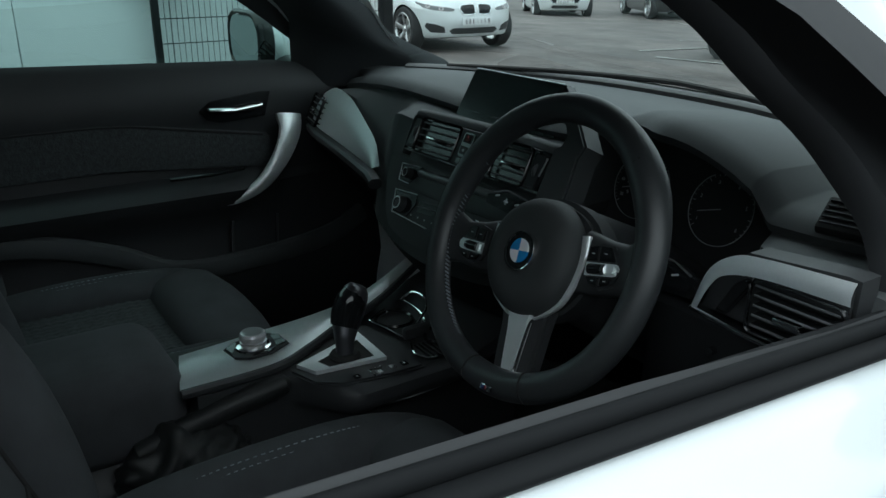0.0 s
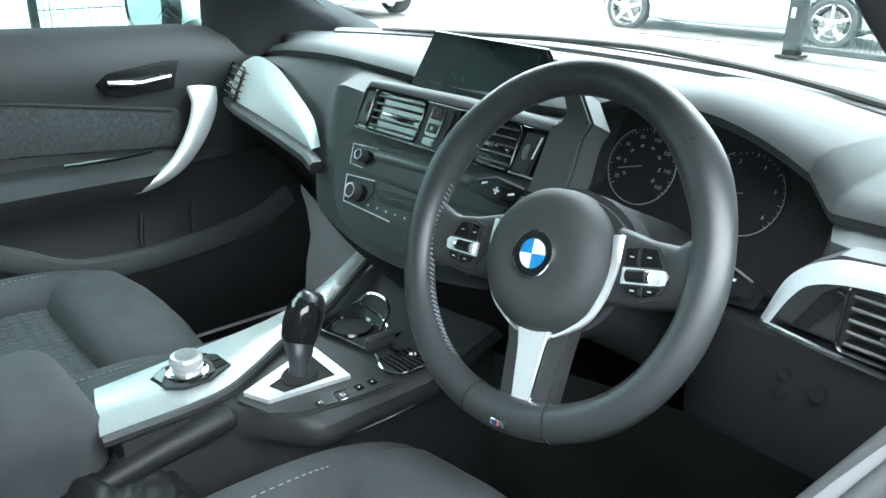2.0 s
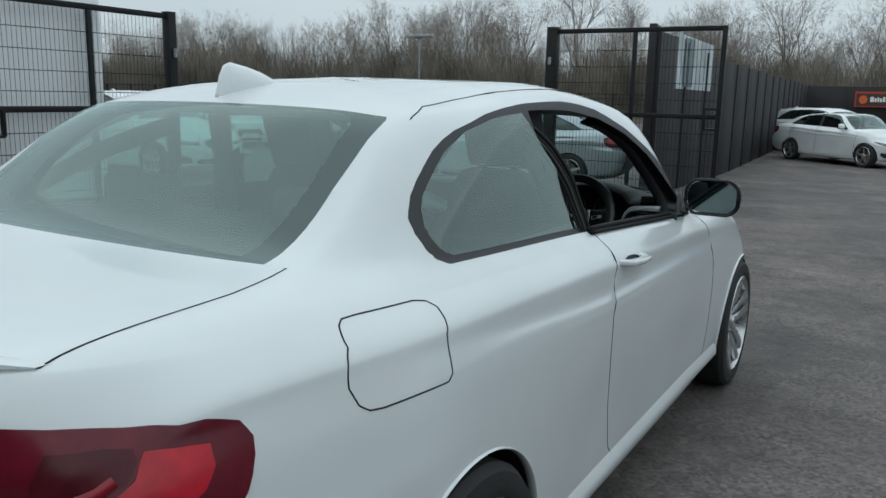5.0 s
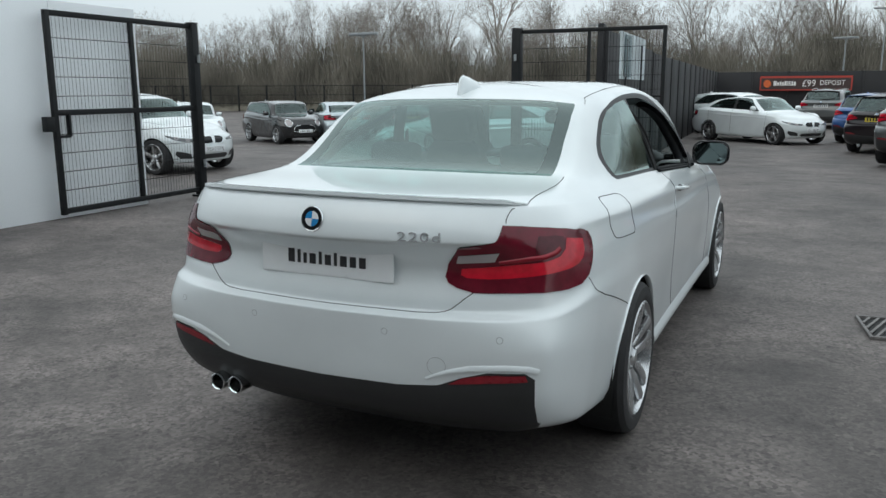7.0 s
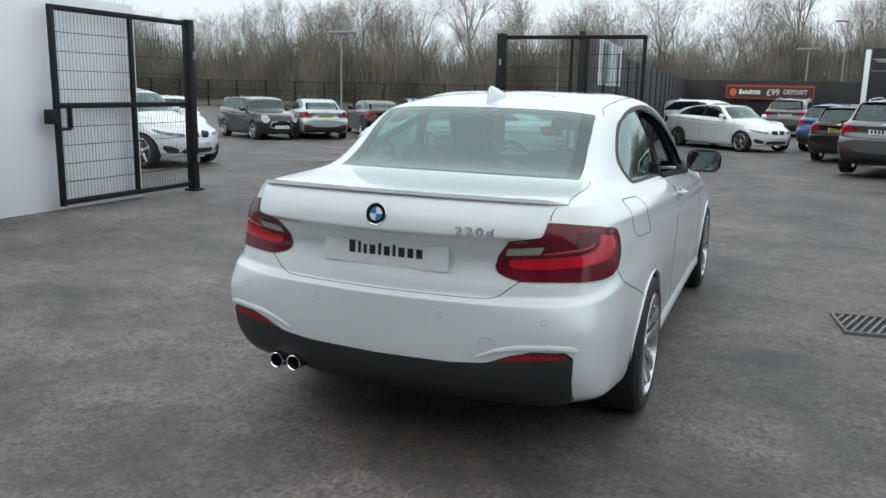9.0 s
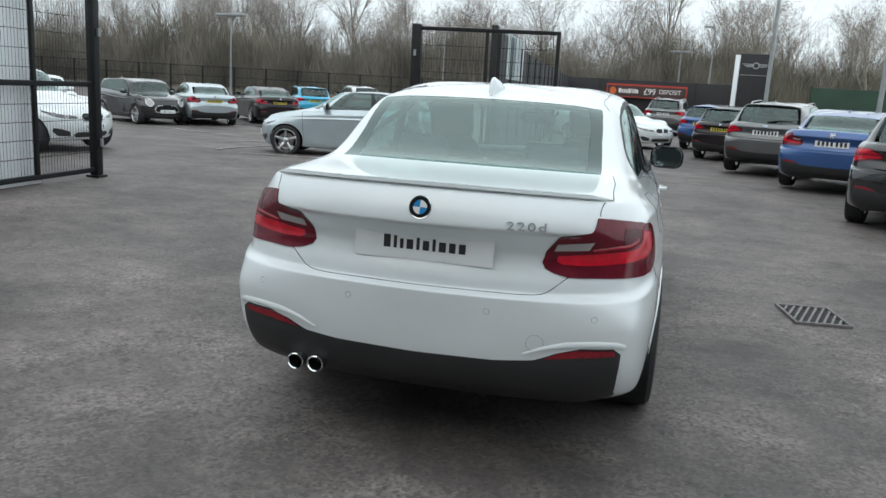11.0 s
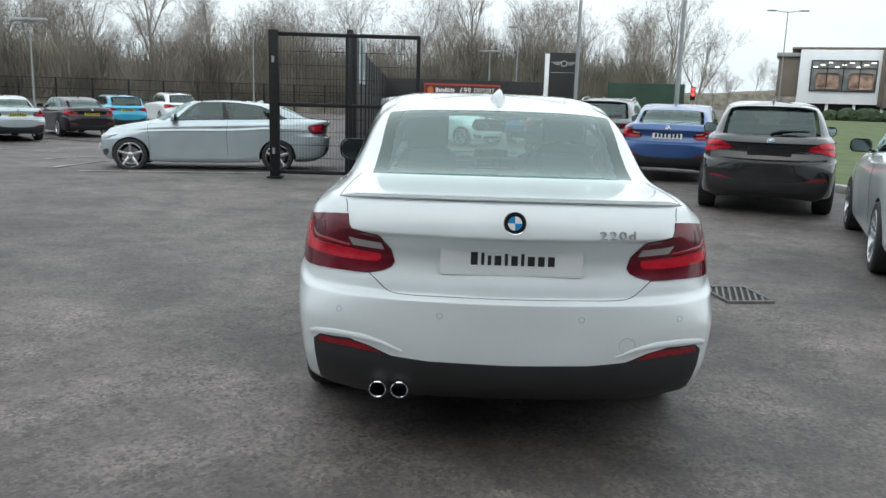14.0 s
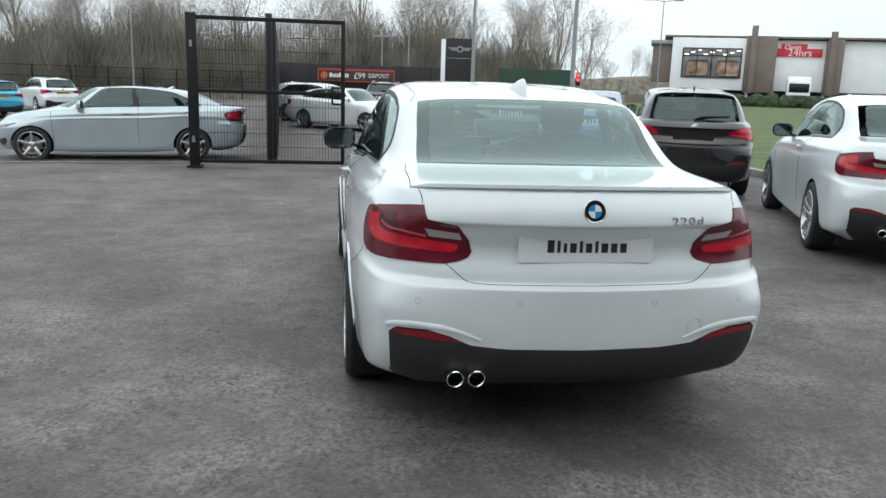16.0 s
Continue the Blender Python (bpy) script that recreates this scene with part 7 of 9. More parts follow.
# pale line over the climate display: its gloss highlight, drawn in
stack_line("display_edge", [(-0.0310, -0.0100), (0.0400, -0.0020)], 0.0008, SLAT, 0.0155, parent=clim)
for i in range(7):
    on_stack("button_mark", shift(rounded(0.0028, 0.0028, 0.001), -0.0386 + i * 0.0185, -0.0255 + i * 0.0008), 0.0004, DIAL_MARK, lift=0.0142, parent=clim, bevel=0)

# display
SCR = Matrix(((1, 0, 0, 0.025), (0, 0.30, -0.954, 3.185), (0, 0.954, 0.30, 0.985), (0, 0, 0, 1)))
bm = bmesh.new()
slab(bm, [(-0.130, -0.052), (0.122, -0.052), (0.118, 0.028), (0.108, 0.0375), (-0.096, 0.0375), (-0.104, 0.033)], 0.022, SCR @ Matrix.Translation((0, 0, -0.012)), 0.004)
scr = part("display", bm, PIANO, car, "dark central display screen")
bm = bmesh.new()
slab(bm, rounded(0.165, 0.068, 0.004), 0.001, SCR @ Matrix.Translation((0.020, -0.003, 0.0095)))
part("display_glass", bm, SCREEN, scr)
# bright upper edge of the display
bm = bmesh.new()
sweep(bm, [SCR @ Vector(p) for p in [(-0.097, 0.037, 0.010), (0.110, 0.037, 0.010)]], (0.0008, 0.0008), seg=5)
part("display_edge", bm, ALU, scr)

# passenger-side trim blade and outer vents
bm = bmesh.new()
top = curve_points([(-0.655, 3.195, 0.905), (-0.60, 3.195, 0.922), (-0.486, 3.170, 0.920), (-0.365, 3.136, 0.898), (-0.272, 3.108, 0.876), (-0.216, 3.084, 0.846)], 24)
low = curve_points([(-0.665, 3.165, 0.842), (-0.60, 3.150, 0.838), (-0.50, 3.132, 0.838), (-0.40, 3.113, 0.838), (-0.30, 3.093, 0.838), (-0.232, 3.078, 0.838)], 24)
loft(bm, [[(a * (1 - f) + b * f) + np.array((0, -0.006 * math.sin(math.pi * f), 0)) for f in np.linspace(0, 1, 7)] for a, b in zip(top, low)])
bmesh.ops.solidify(bm, geom=bm.faces[:], thickness=0.012)
part("trim_blade", bm, ALU, dash, "brushed aluminium trim blade", smooth=40)
bm = bmesh.new()
sweep(bm, [p + np.array((0, -0.004, -0.012)) for p in low] + [np.array((-0.20, 3.066, 0.820))], (0.012, 0.010), seg=8, square=3)
part("trim_ledge", bm, HARD, dash)
VL = Matrix.Translation((-0.640, 3.163, 0.872)) @ Matrix.Rotation(radians(-13), 4, "Z") @ Matrix.Rotation(radians(66), 4, "X")
vent(VL, 0.085, 0.062, 5, dash)
VR = Matrix.Translation((0.622, 2.992, 0.912)) @ Matrix.Rotation(radians(90), 4, "X")
bm = bmesh.new()
slab(bm, [(-0.088, -0.030), (-0.070, 0.018), (-0.045, 0.036), (0.045, 0.044), (0.056, 0.043), (0.056, -0.032)], 0.030, VR @ Matrix.Translation((0, 0, -0.045)), 0.004)
part("vent_housing", bm, HARD, dash)
vent(VR @ Matrix.Translation((0.013, -0.003, -0.006)), 0.082, 0.046, 5, dash)
bm = bmesh.new()
slab(bm, [(-0.016, -0.018), (-0.004, -0.018), (0.018, 0.017), (0.010, 0.020), (0.0, 0.012)], 0.006, VR @ Matrix.Translation((-0.048, -0.004, -0.012)), 0.002)
part("vent_slider", bm, PIANO, dash)
outer = curve_points([(-0.086, -0.024, -0.002), (-0.0695, 0.0165, 0.002), (-0.045, 0.0376, 0.003), (-0.015, 0.0440, 0.002), (0.060, 0.047, -0.004)], 24)
inner = curve_points([(-0.077, -0.024, 0.003), (-0.063, 0.004, 0.006), (-0.048, 0.0192, 0.006), (-0.010, 0.0275, 0.005), (0.060, 0.028, 0.000)], 24)
bm = bmesh.new()
loft(bm, [[VR @ Vector(a * (1 - f) + b * f + np.array((0, 0, 0.003 * math.sin(math.pi * f)))) for f in np.linspace(0, 1, 6)] for a, b in zip(outer, inner)])
bmesh.ops.solidify(bm, geom=bm.faces[:], thickness=0.008)
part("trim_blade", bm, ALU, dash, "brushed aluminium trim blade")
bm = bmesh.new()
sweep(bm, [VR @ Vector(p) for p in [(-0.084, -0.025, 0.002), (-0.03, -0.029, 0.004), (0.060, -0.034, 0.0)]], (0.0022, 0.0025), seg=6)
part("chrome_line", bm, CHROME, dash)
bm = bmesh.new()
DV = pose(0.592, 3.142, 0.9590, 30, 0, 14)
box(bm, (0, 0, 0), (0.056, 0.044, 0.010), DV, bevel=0.003)
dv = part("defrost_vent", bm, GAP, dash)
for k in range(5):
    bm = bmesh.new()
    box(bm, (0, -0.015 + k * 0.0075, 0.005), (0.050, 0.0016, 0.003), DV)
    part("vent_slat", bm, HARD, dv)
bm = bmesh.new()
box(bm, (0.60, 3.025, 0.82), (0.25, 0.05, 0.11), Matrix(), bevel=0.012)
sw = part("switch_panel", bm, KNEE, dash)
for x, z in ((0.5617, 0.8494), (0.562, 0.832), (0.588, 0.845)):
    bm = bmesh.new()
    tube(bm, (x, 3.002, z), (x, 2.993, z), 0.004 if x < 0.58 else 0.006, seg=14)
    part("switch", bm, PIANO, sw)

# wipers' cowl beyond the dashboard
bm = bmesh.new()
xs = np.linspace(-0.60, 0.60, 25)
sweep(bm, [(x, 3.60 - 0.36 * abs(x / 0.745) ** 2.2, 0.955) for x in xs], (0.022, 0.008), seg=8, square=3)
part("scuttle", bm, PLASTIC, car, "black plastic scuttle under the windscreen")
for xa, xb in ((-0.52, 0.10), (0.02, 0.55)):
    bm = bmesh.new()
    f = lambda x: 3.57 - 0.33 * abs(x / 0.745) ** 2.2
    sweep(bm, [(x, f(x) + 0.01, 0.978 - 0.03 * abs(x)) for x in np.linspace(xa, xb, 14)], (0.005, 0.005), seg=6)
    part("wiper", bm, GAP, car)

# instrument binnacle
CL = Matrix(((1, 0, 0, 0.36), (0, 0.33, -0.944, 3.216), (0, 0.944, 0.33, 0.890), (0, 0, 0, 1)))
bm = bmesh.new()
slab(bm, rounded(0.29, 0.16, 0.03), 0.004, CL @ Matrix.Translation((0, 0, -0.003)), 0.001)
binn = part("instrument_panel", bm, HARD, dash, "dark instrument panel with two round dials")
for cx, r, numerals in ((-0.0970, 0.0450, ("20", "40", "60", "80", "100", "120", "140", "160")), (0.0310, 0.0450, ("1", "2", "3", "4", "5", "6"))):
    D = CL @ Matrix.Translation((cx, 0.013, 0.002))
    bm = bmesh.new()
    lathe(bm, [(0.0, 0.001), (r, 0.001), (r, 0.0)], 36, D)
    dial = part("dial", bm, HARD, binn, "round dial with pale marks")
    bm = bmesh.new()
    sweep(bm, [D @ Vector((r * math.cos(a), r * math.sin(a), 0.0025)) for a in np.linspace(radians(120), radians(400), 48)], (0.0006, 0.0008), up=D.to_3x3() @ Vector((0, 0, 1)), seg=5)
    part("dial_ring", bm, DIAL_MARK, dial)
    n = len(numerals) * 5
    for i in range(n):
        a = radians(220 - 260 * i / (n - 1))
        bm = bmesh.new()
        box(bm, (r * (0.93 if i % 5 == 0 else 0.95), 0, 0.0016), (r * (0.10 if i % 5 == 0 else 0.05), 0.0008 if i % 5 == 0 else 0.0005, 0.0006), D @ Matrix.Rotation(a, 4, "Z"))
        part("dial_tick", bm, DIAL_MARK, dial)
    for i, t_ in enumerate(numerals):
        a = radians(212 - 245 * i / (len(numerals) - 1))
        if len(numerals) > 6:
            bm = bmesh.new()
            for k in (-0.5, 0.5):
                box(bm, (r * 0.53, r * 0.055 * k, 0.0014), (r * 0.07, 0.0016, 0.0004), D @ Matrix.Rotation(a, 4, "Z"))
            part("small_numeral_bar", bm, DIAL_MARK, dial)
        lettering("numeral", t_, 0.0066, DIAL_MARK, dial, D @ Matrix.Translation((r * 0.76 * math.cos(a), r * 0.76 * math.sin(a), 0.0015)), 0.0002)
    bm = bmesh.new()
    box(bm, (r * 0.33, 0, 0.004), (r * 0.72, 0.0010, 0.001), D @ Matrix.Rotation(radians(197), 4, "Z"))
    part("needle", bm, DIAL_MARK, dial)
bm = bmesh.new()
slab(bm, [(0.205, 0.020), (0.262, 0.025), (0.2615, 0.090), (0.258, 0.1236), (0.2635, 0.1405), (0.2355, 0.170), (0.2035, 0.164), (0.2165, 0.1593), (0.2255, 0.1464), (0.2225, 0.134), (0.2125, 0.128), (0.2125, 0.060)], 0.034, STACK @ Matrix.Translation((0, 0, -0.006)), 0.003)
part("binnacle_cheek", bm, SOFT, dash)

# ---- steering wheel ----
TILT = radians(24)
WH = Matrix(((1, 0, 0, 0.353), (0, math.sin(TILT), -math.cos(TILT), 2.973), (0, math.cos(TILT), math.sin(TILT), 0.887), (0, 0, 0, 1)))

COLUMN = WH.copy()
WH = WH @ Matrix.Rotation(radians(10), 4, "Z")


def on_wheel(name, bm, mat, label="", parent=None, smooth=40):
    bm.transform(WH)
    return part(name, bm, mat, parent or steering, label, smooth)


bm = bmesh.new()
R = 0.156
pts, sizes = [], []
for k in range(72):
    a = 2 * math.pi * k / 72
    rr = R - 0.006 * max(0.0, -math.sin(a)) ** 6
    pts.append((rr * math.cos(a), rr * math.sin(a), 0.022))
    grip = math.exp(-((math.degrees(a) - 30) / 14) ** 2) + math.exp(-((math.degrees(a) - 150) / 14) ** 2)
    sizes.append((0.0165 + 0.0025 * grip, 0.0150 + 0.002 * grip))
sweep(bm, pts, sizes, up=(0, 0, 1), seg=16, closed=True)
bm.transform(WH)
steering = part("steering_wheel", bm, LEATHER, car, "black leather steering wheel with silver spokes", 60)
bm = bmesh.new()
lathe(bm, [(0.0, 0.0330), (0.024, 0.0333), (0.031, 0.0350), (0.042, 0.0350), (0.052, 0.0325), (0.060, 0.0265), (0.0645, 0.018), (0.066, 0.006), (0.066, -0.02), (0.05, -0.05)], 48)
bm.transform(Matrix.Translation((-0.001, -0.009, 0)))
hub = on_wheel("airbag_cover", bm, MATT_LEATHER, "matt black airbag cover")
roundel("badge", hub, WH @ Matrix.Translation((-0.001, -0.007, 0.0336)), 0.0215)
bm = bmesh.new()
slab(bm, [(0.076 * math.cos(a) * (1.12 if math.sin(a) > -0.2 else 0.98), -0.008 + 0.068 * math.sin(a)) for a in np.linspace(0, 2 * math.pi, 36, endpoint=False)], 0.030, Matrix.Translation((0, 0, -0.026)), 0.006)
on_wheel("hub_base", bm, HARD)
# side spokes, with switch pods
for s in (1, -1):
    bm = bmesh.new()
    sweep(bm, [(s * 0.060, -0.004, 0.000), (s * 0.095, -0.007, 0.004), (s * 0.125, -0.006, 0.008), (s * 0.148, -0.002, 0.018)], [(0.012, 0.034), (0.011, 0.029), (0.010, 0.026), (0.010, 0.034)], up=(0, 1, 0), seg=16, square=3)
    on_wheel("spoke", bm, HARD)
    bm = bmesh.new()
    slab(bm, [(s * x, y) for x, y in ((0.078, 0.0125), (0.092, 0.0165), (0.108, 0.0155), (0.1190, 0.0010), (0.1270, -0.0130), (0.1180, -0.0250), (0.098, -0.0300), (0.084, -0.0260), (0.077, -0.0140))][::s], 0.010, Matrix.Translation((0, 0, 0.010)), 0.004)
    pod = on_wheel("switch_pod", bm, HARD, "dark switch pod with a silver roller")
    for outline in ([(0.0810, 0.0110), (0.0925, 0.0130), (0.0940, -0.0020), (0.0815, -0.0030)], [(0.0945, 0.0132), (0.1065, 0.0132), (0.1150, -0.0005), (0.0960, -0.0018)], [(0.084, -0.0195), (0.100, -0.0180), (0.100, -0.0265), (0.088, -0.0250)], [(0.102, -0.0178), (0.1170, -0.0165), (0.113, -0.0225), (0.102, -0.0265)]):
        bm = bmesh.new()
        slab(bm, [(s * x, y) for x, y in outline][::-s], 0.003, Matrix.Translation((0, 0, 0.0185)), 0.0010)
        on_wheel("button", bm, PIANO, parent=pod)
        c_ = np.mean(outline, axis=0)
        bm = bmesh.new()
        box(bm, (s * c_[0], c_[1], 0.0217), (0.0035, 0.0009, 0.0005))
        on_wheel("button_mark", bm, DIAL_MARK, parent=pod)
    bm = bmesh.new()
    slab(bm, [(s * x, y) for x, y in ((0.0805, -0.0045), (0.1175, -0.0025), (0.1210, -0.0060), (0.1200, -0.0135), (0.1160, -0.0150), (0.0810, -0.0180))][::-s], 0.006, Matrix.Translation((0, 0, 0.0180)), 0.0024)
    on_wheel("roller_frame", bm, ALU, parent=pod)
    bm = bmesh.new()
    tube(bm, (s * 0.0865, -0.0108, 0.0215), (s * 0.1030, -0.0096, 0.0215), 0.0054, seg=18)
    on_wheel("roller", bm, PIANO, parent=pod)
    bm = bmesh.new()
    tube(bm, (s * 0.1035, -0.0096, 0.0215), (s * 0.1075, -0.0094, 0.0215), 0.0056, 0.0048, seg=18)
    on_wheel("roller_end", bm, CHROME, parent=pod)
# slim bright blades beside the hub
for s in (1, -1):
    path = curve_points([(s * 0.0660, 0.0215, 0.012), (s * 0.0680, 0.000, 0.012), (s * 0.0655, -0.020, 0.012), (s * 0.0535, -0.050, 0.012), (s * 0.034, -0.067, 0.012), (s * 0.018, -0.0755, 0.013)], 26)
    bm = bmesh.new()
    sweep(bm, path, [(0.0056 - 0.00018 * k, 0.0035) for k in range(26)], up=(0, 0, 1), seg=10, square=3)
    on_wheel("spoke_blade", bm, ALU, "brushed aluminium spoke blade")
bm = bmesh.new()
slab(bm, [(-0.040, -0.055), (0.040, -0.055), (0.036, -0.085), (0.030, -0.152), (-0.028, -0.152), (-0.032, -0.085)], 0.014, Matrix.Translation((0, 0, -0.002)), 0.005)
on_wheel("lower_spoke", bm, HARD)
bm = bmesh.new()
slab(bm, [(-0.0170, -0.0680), (0.0190, -0.0680), (0.0165, -0.088), (0.0105, -0.148), (-0.0070, -0.148), (-0.0125, -0.090)], 0.006, Matrix.Translation((0, 0, 0.0115)), 0.0015)
on_wheel("spoke_plate", bm, ALU, "brushed aluminium spoke plate")
bm = bmesh.new()
sweep(bm, curve_points([(0.0225, -0.0745, 0.0165), (0.0190, -0.086, 0.0175), (0.0130, -0.148, 0.0180)], 12), (0.0013, 0.0020), seg=6)
on_wheel("spoke_edge", bm, CHROME)
bm = bmesh.new()
box(bm, (0, -0.157, 0.038), (0.017, 0.007, 0.002), bevel=0.001)
emb = on_wheel("emblem", bm, CHROME, "small striped chrome emblem")
for x, c in ((-0.005, (0.05, 0.10, 0.20)), (-0.0025, (0.02, 0.03, 0.10)), (0.0, (0.20, 0.03, 0.04))):
    bm = bmesh.new()
    box(bm, (x, -0.157, 0.0394), (0.0018, 0.0045, 0.001))
    on_wheel("stripe", bm, material("emblem_stripe", c, 0.3), parent=emb)
# seams on the rim
for ang in (38, 142, 253, 287):
    a = radians(ang)
    rr = R - 0.006 * max(0.0, -math.sin(a)) ** 6
    c, d = Vector((rr * math.cos(a), rr * math.sin(a), 0.022)), Vector((math.cos(a), math.sin(a), 0))
    bm = bmesh.new()
    sweep(bm, [c + d * 0.0172 * math.cos(t_) + Vector((0, 0, 0.0157 * math.sin(t_))) for t_ in np.linspace(0, 2 * math.pi, 20, endpoint=False)], (0.0008, 0.0008), up=(-math.sin(a), math.cos(a), 0), seg=4, closed=True)
    on_wheel("rim_seam", bm, GAP)
for i in range(64):
    a = radians(140 + i * 2.0)
    bm = bmesh.new()
    c = Vector(((R - 0.0165) * math.cos(a), (R - 0.0165) * math.sin(a), 0.022))
    box(bm, (0, 0, 0), (0.003, 0.0012, 0.006), Matrix.Translation(c) @ Matrix.Rotation(a, 4, "Z") @ Matrix.Rotation(radians(25), 4, "X"))
    on_wheel("stitch", bm, STITCH)
# column and stalks
bm = bmesh.new()
sweep(bm, [WH @ Vector((0, 0.0, -0.02)), WH @ Vector((0, -0.01, -0.12)), WH @ Vector((0, -0.03, -0.26))], [(0.055, 0.06), (0.062, 0.07), (0.065, 0.075)], seg=16, square=3)
part("steering_column", bm, HARD, car, smooth=50)
for s, low, high in ((-1, 0.0200, 0.0450), (1, 0.0075, 0.0385)):
    mid = (low + high) / 2
    bm = bmesh.new()
    sweep(bm, [COLUMN @ Vector(p) for p in ((s * 0.04, mid - 0.012, -0.055), (s * 0.09, mid - 0.004, -0.050), (s * 0.10, mid, -0.046))], [(0.010, 0.009), (0.012, 0.010), (0.012, 0.010)], seg=14, square=3)
    st = part("control_stalk", bm, HARD, car, "chunky black control stalk with white marks")
    bm = bmesh.new()
    slab(bm, [(s * x, y) for x, y in ((0.092, high - 0.002), (0.135, high + 0.001), (0.160, high - 0.007), (0.172, mid + 0.002), (0.168, low + 0.004), (0.120, low), (0.094, low + 0.003))][::-s], 0.026, COLUMN @ Matrix.Translation((0, 0, -0.058)), 0.006)
    part("stalk_end", bm, PIANO, st)
    bm = bmesh.new()
    sweep(bm, [COLUMN @ Vector((s * x, y, -0.036)) for x, y in ((0.094, high - 0.001), (0.135, high + 0.0018), (0.160, high - 0.0065))], (0.0010, 0.0012), seg=6)
    part("stalk_edge", bm, SLAT, st)
    for x, y in ((0.145, mid + 0.005), (0.126, mid + 0.001), (0.105, mid + 0.002)):
        bm = bmesh.new()
        for turn in (0, 90) if x == 0.126 else (20,):
            box(bm, (0, 0, 0), (0.008, 0.0022, 0.0006), COLUMN @ Matrix.Translation((s * x, y, -0.0318)) @ Matrix.Rotation(radians(turn), 4, "Z"))
        part("stalk_mark", bm, DIAL_MARK, st)

# ---- centre console ----
bm = bmesh.new()
prof = [(-0.125, 0.30), (-0.122, 0.60), (-0.11, 0.645), (-0.09, 0.655), (0.115, 0.656), (0.138, 0.654), (0.150, 0.646), (0.153, 0.634), (0.149, 0.622), (0.140, 0.614), (0.120, 0.608), (0.112, 0.58), (0.11, 0.30)]
rows = []
for y in np.linspace(2.66, 3.14, 33):
    grow = np.clip((y - 2.765) / 0.085, 0, 1)
    grow = grow * grow * (3 - 2 * grow)
    rise = 0.05 * max(0.0, (y - 3.0) / 0.14)
    rows.append([(x if x < 0.1 else 0.055 + (x - 0.055) * grow, y, z + (rise if z > 0.55 else 0)) for x, z in prof])
loft(bm, rows)
bmesh.ops.contextual_create(bm, geom=[e for e in bm.edges if e.is_boundary and all(abs(v.co.y - 2.66) < 1e-4 for v in e.verts)])
console = part("centre_console", bm, HARD, car, "black centre console with an aluminium strip", 40)


def on_console(name, outline, z0, depth, mat, label="", bevel=0.002, parent=None):
    bm = bmesh.new()
    slab(bm, outline, depth, Matrix.Translation((0, 0, z0)), bevel)
    return part(name, bm, mat, parent or console, label)


le = curve_points([(-0.050, 2.668, 0.668), (-0.062, 2.778, 0.668), (-0.080, 2.915, 0.669), (-0.104, 3.01, 0.682), (-0.148, 3.13, 0.715)], 22)
re = curve_points([(0.043, 2.642, 0.666), (0.043, 2.765, 0.667), (0.016, 2.83, 0.668), (-0.022, 2.895, 0.669), (-0.060, 2.99, 0.678), (-0.120, 3.12, 0.712)], 22)
bm = bmesh.new()
loft(bm, [[a + (b - a) * f + np.array((0, 0, 0.006 * math.sin(math.pi * f))) for f in np.linspace(0, 1, 6)] for a, b in zip(le, re)])
bmesh.ops.solidify(bm, geom=bm.faces[:], thickness=0.014)
strip_ob = part("aluminium_strip", bm, ALU, console, "brushed aluminium console strip", 40)
bm = bmesh.new()
sweep(bm, [p + np.array((0.006, 0, -0.003)) for p in re], (0.006, 0.007), seg=8)
part("console_rim", bm, HARD, console)
bm = bmesh.new()
sweep(bm, curve_points([(0.080, 2.800, 0.617), (0.118, 2.825, 0.6165), (0.138, 2.87, 0.6165), (0.1435, 2.95, 0.6165), (0.1435, 3.04, 0.627)], 20), (0.0014, 0.0014), seg=5)
part("console_lip", bm, ALU, console)
# rotary controller
KC = (-0.009, 2.761)
on_console("controller_plate", [(-0.022, 2.722), (0.010, 2.727), (0.022, 2.745), (0.023, 2.775), (0.006, 2.808), (-0.026, 2.806), (-0.043, 2.788), (-0.036, 2.742)], 0.672, 0.003, HARD, bevel=0.001)
bm = bmesh.new()
lathe(bm, [(0.0, 0.0045), (0.0215, 0.0045), (0.0245, 0.003), (0.0255, 0.0)], 36, Matrix.Translation((*KC, 0.675)))
part("controller_ring", bm, CHROME, console, "chrome ring round the rotary controller")
bm = bmesh.new()
lathe(bm, [(0.0135, 0.0225), (0.0165, 0.0220), (0.0185, 0.019), (0.0188, 0.0135), (0.0165, 0.0125), (0.0165, 0.0105), (0.0188, 0.0095), (0.0182, 0.0045), (0.0160, 0.0035)], 36, Matrix.Translation((*KC, 0.675)))
kn = part("rotary_controller", bm, DIM_CHROME, console, "silver rotary controller")
bm = bmesh.new()
lathe(bm, [(0.0, 0.0228), (0.0115, 0.0228), (0.0135, 0.0222)], 28, Matrix.Translation((*KC, 0.675)))
part("controller_cap", bm, SLAT, kn)
for outline in ([(-0.021, 2.724), (-0.001, 2.727), (-0.016, 2.738), (-0.033, 2.744)], [(-0.028, 2.7925), (-0.010, 2.7915), (-0.010, 2.804), (-0.025, 2.804)], [(-0.008, 2.7915), (0.008, 2.788), (0.004, 2.805), (-0.008, 2.805)], [(-0.041, 2.787), (-0.034, 2.776), (-0.030, 2.790), (-0.032, 2.797)], [(0.018, 2.750), (0.021, 2.772), (0.011, 2.786), (0.014, 2.768)]):
    on_console("button", outline[::-1] if outline[0][0] > 0.01 else outline, 0.6745, 0.002, PIANO, bevel=0.0006)
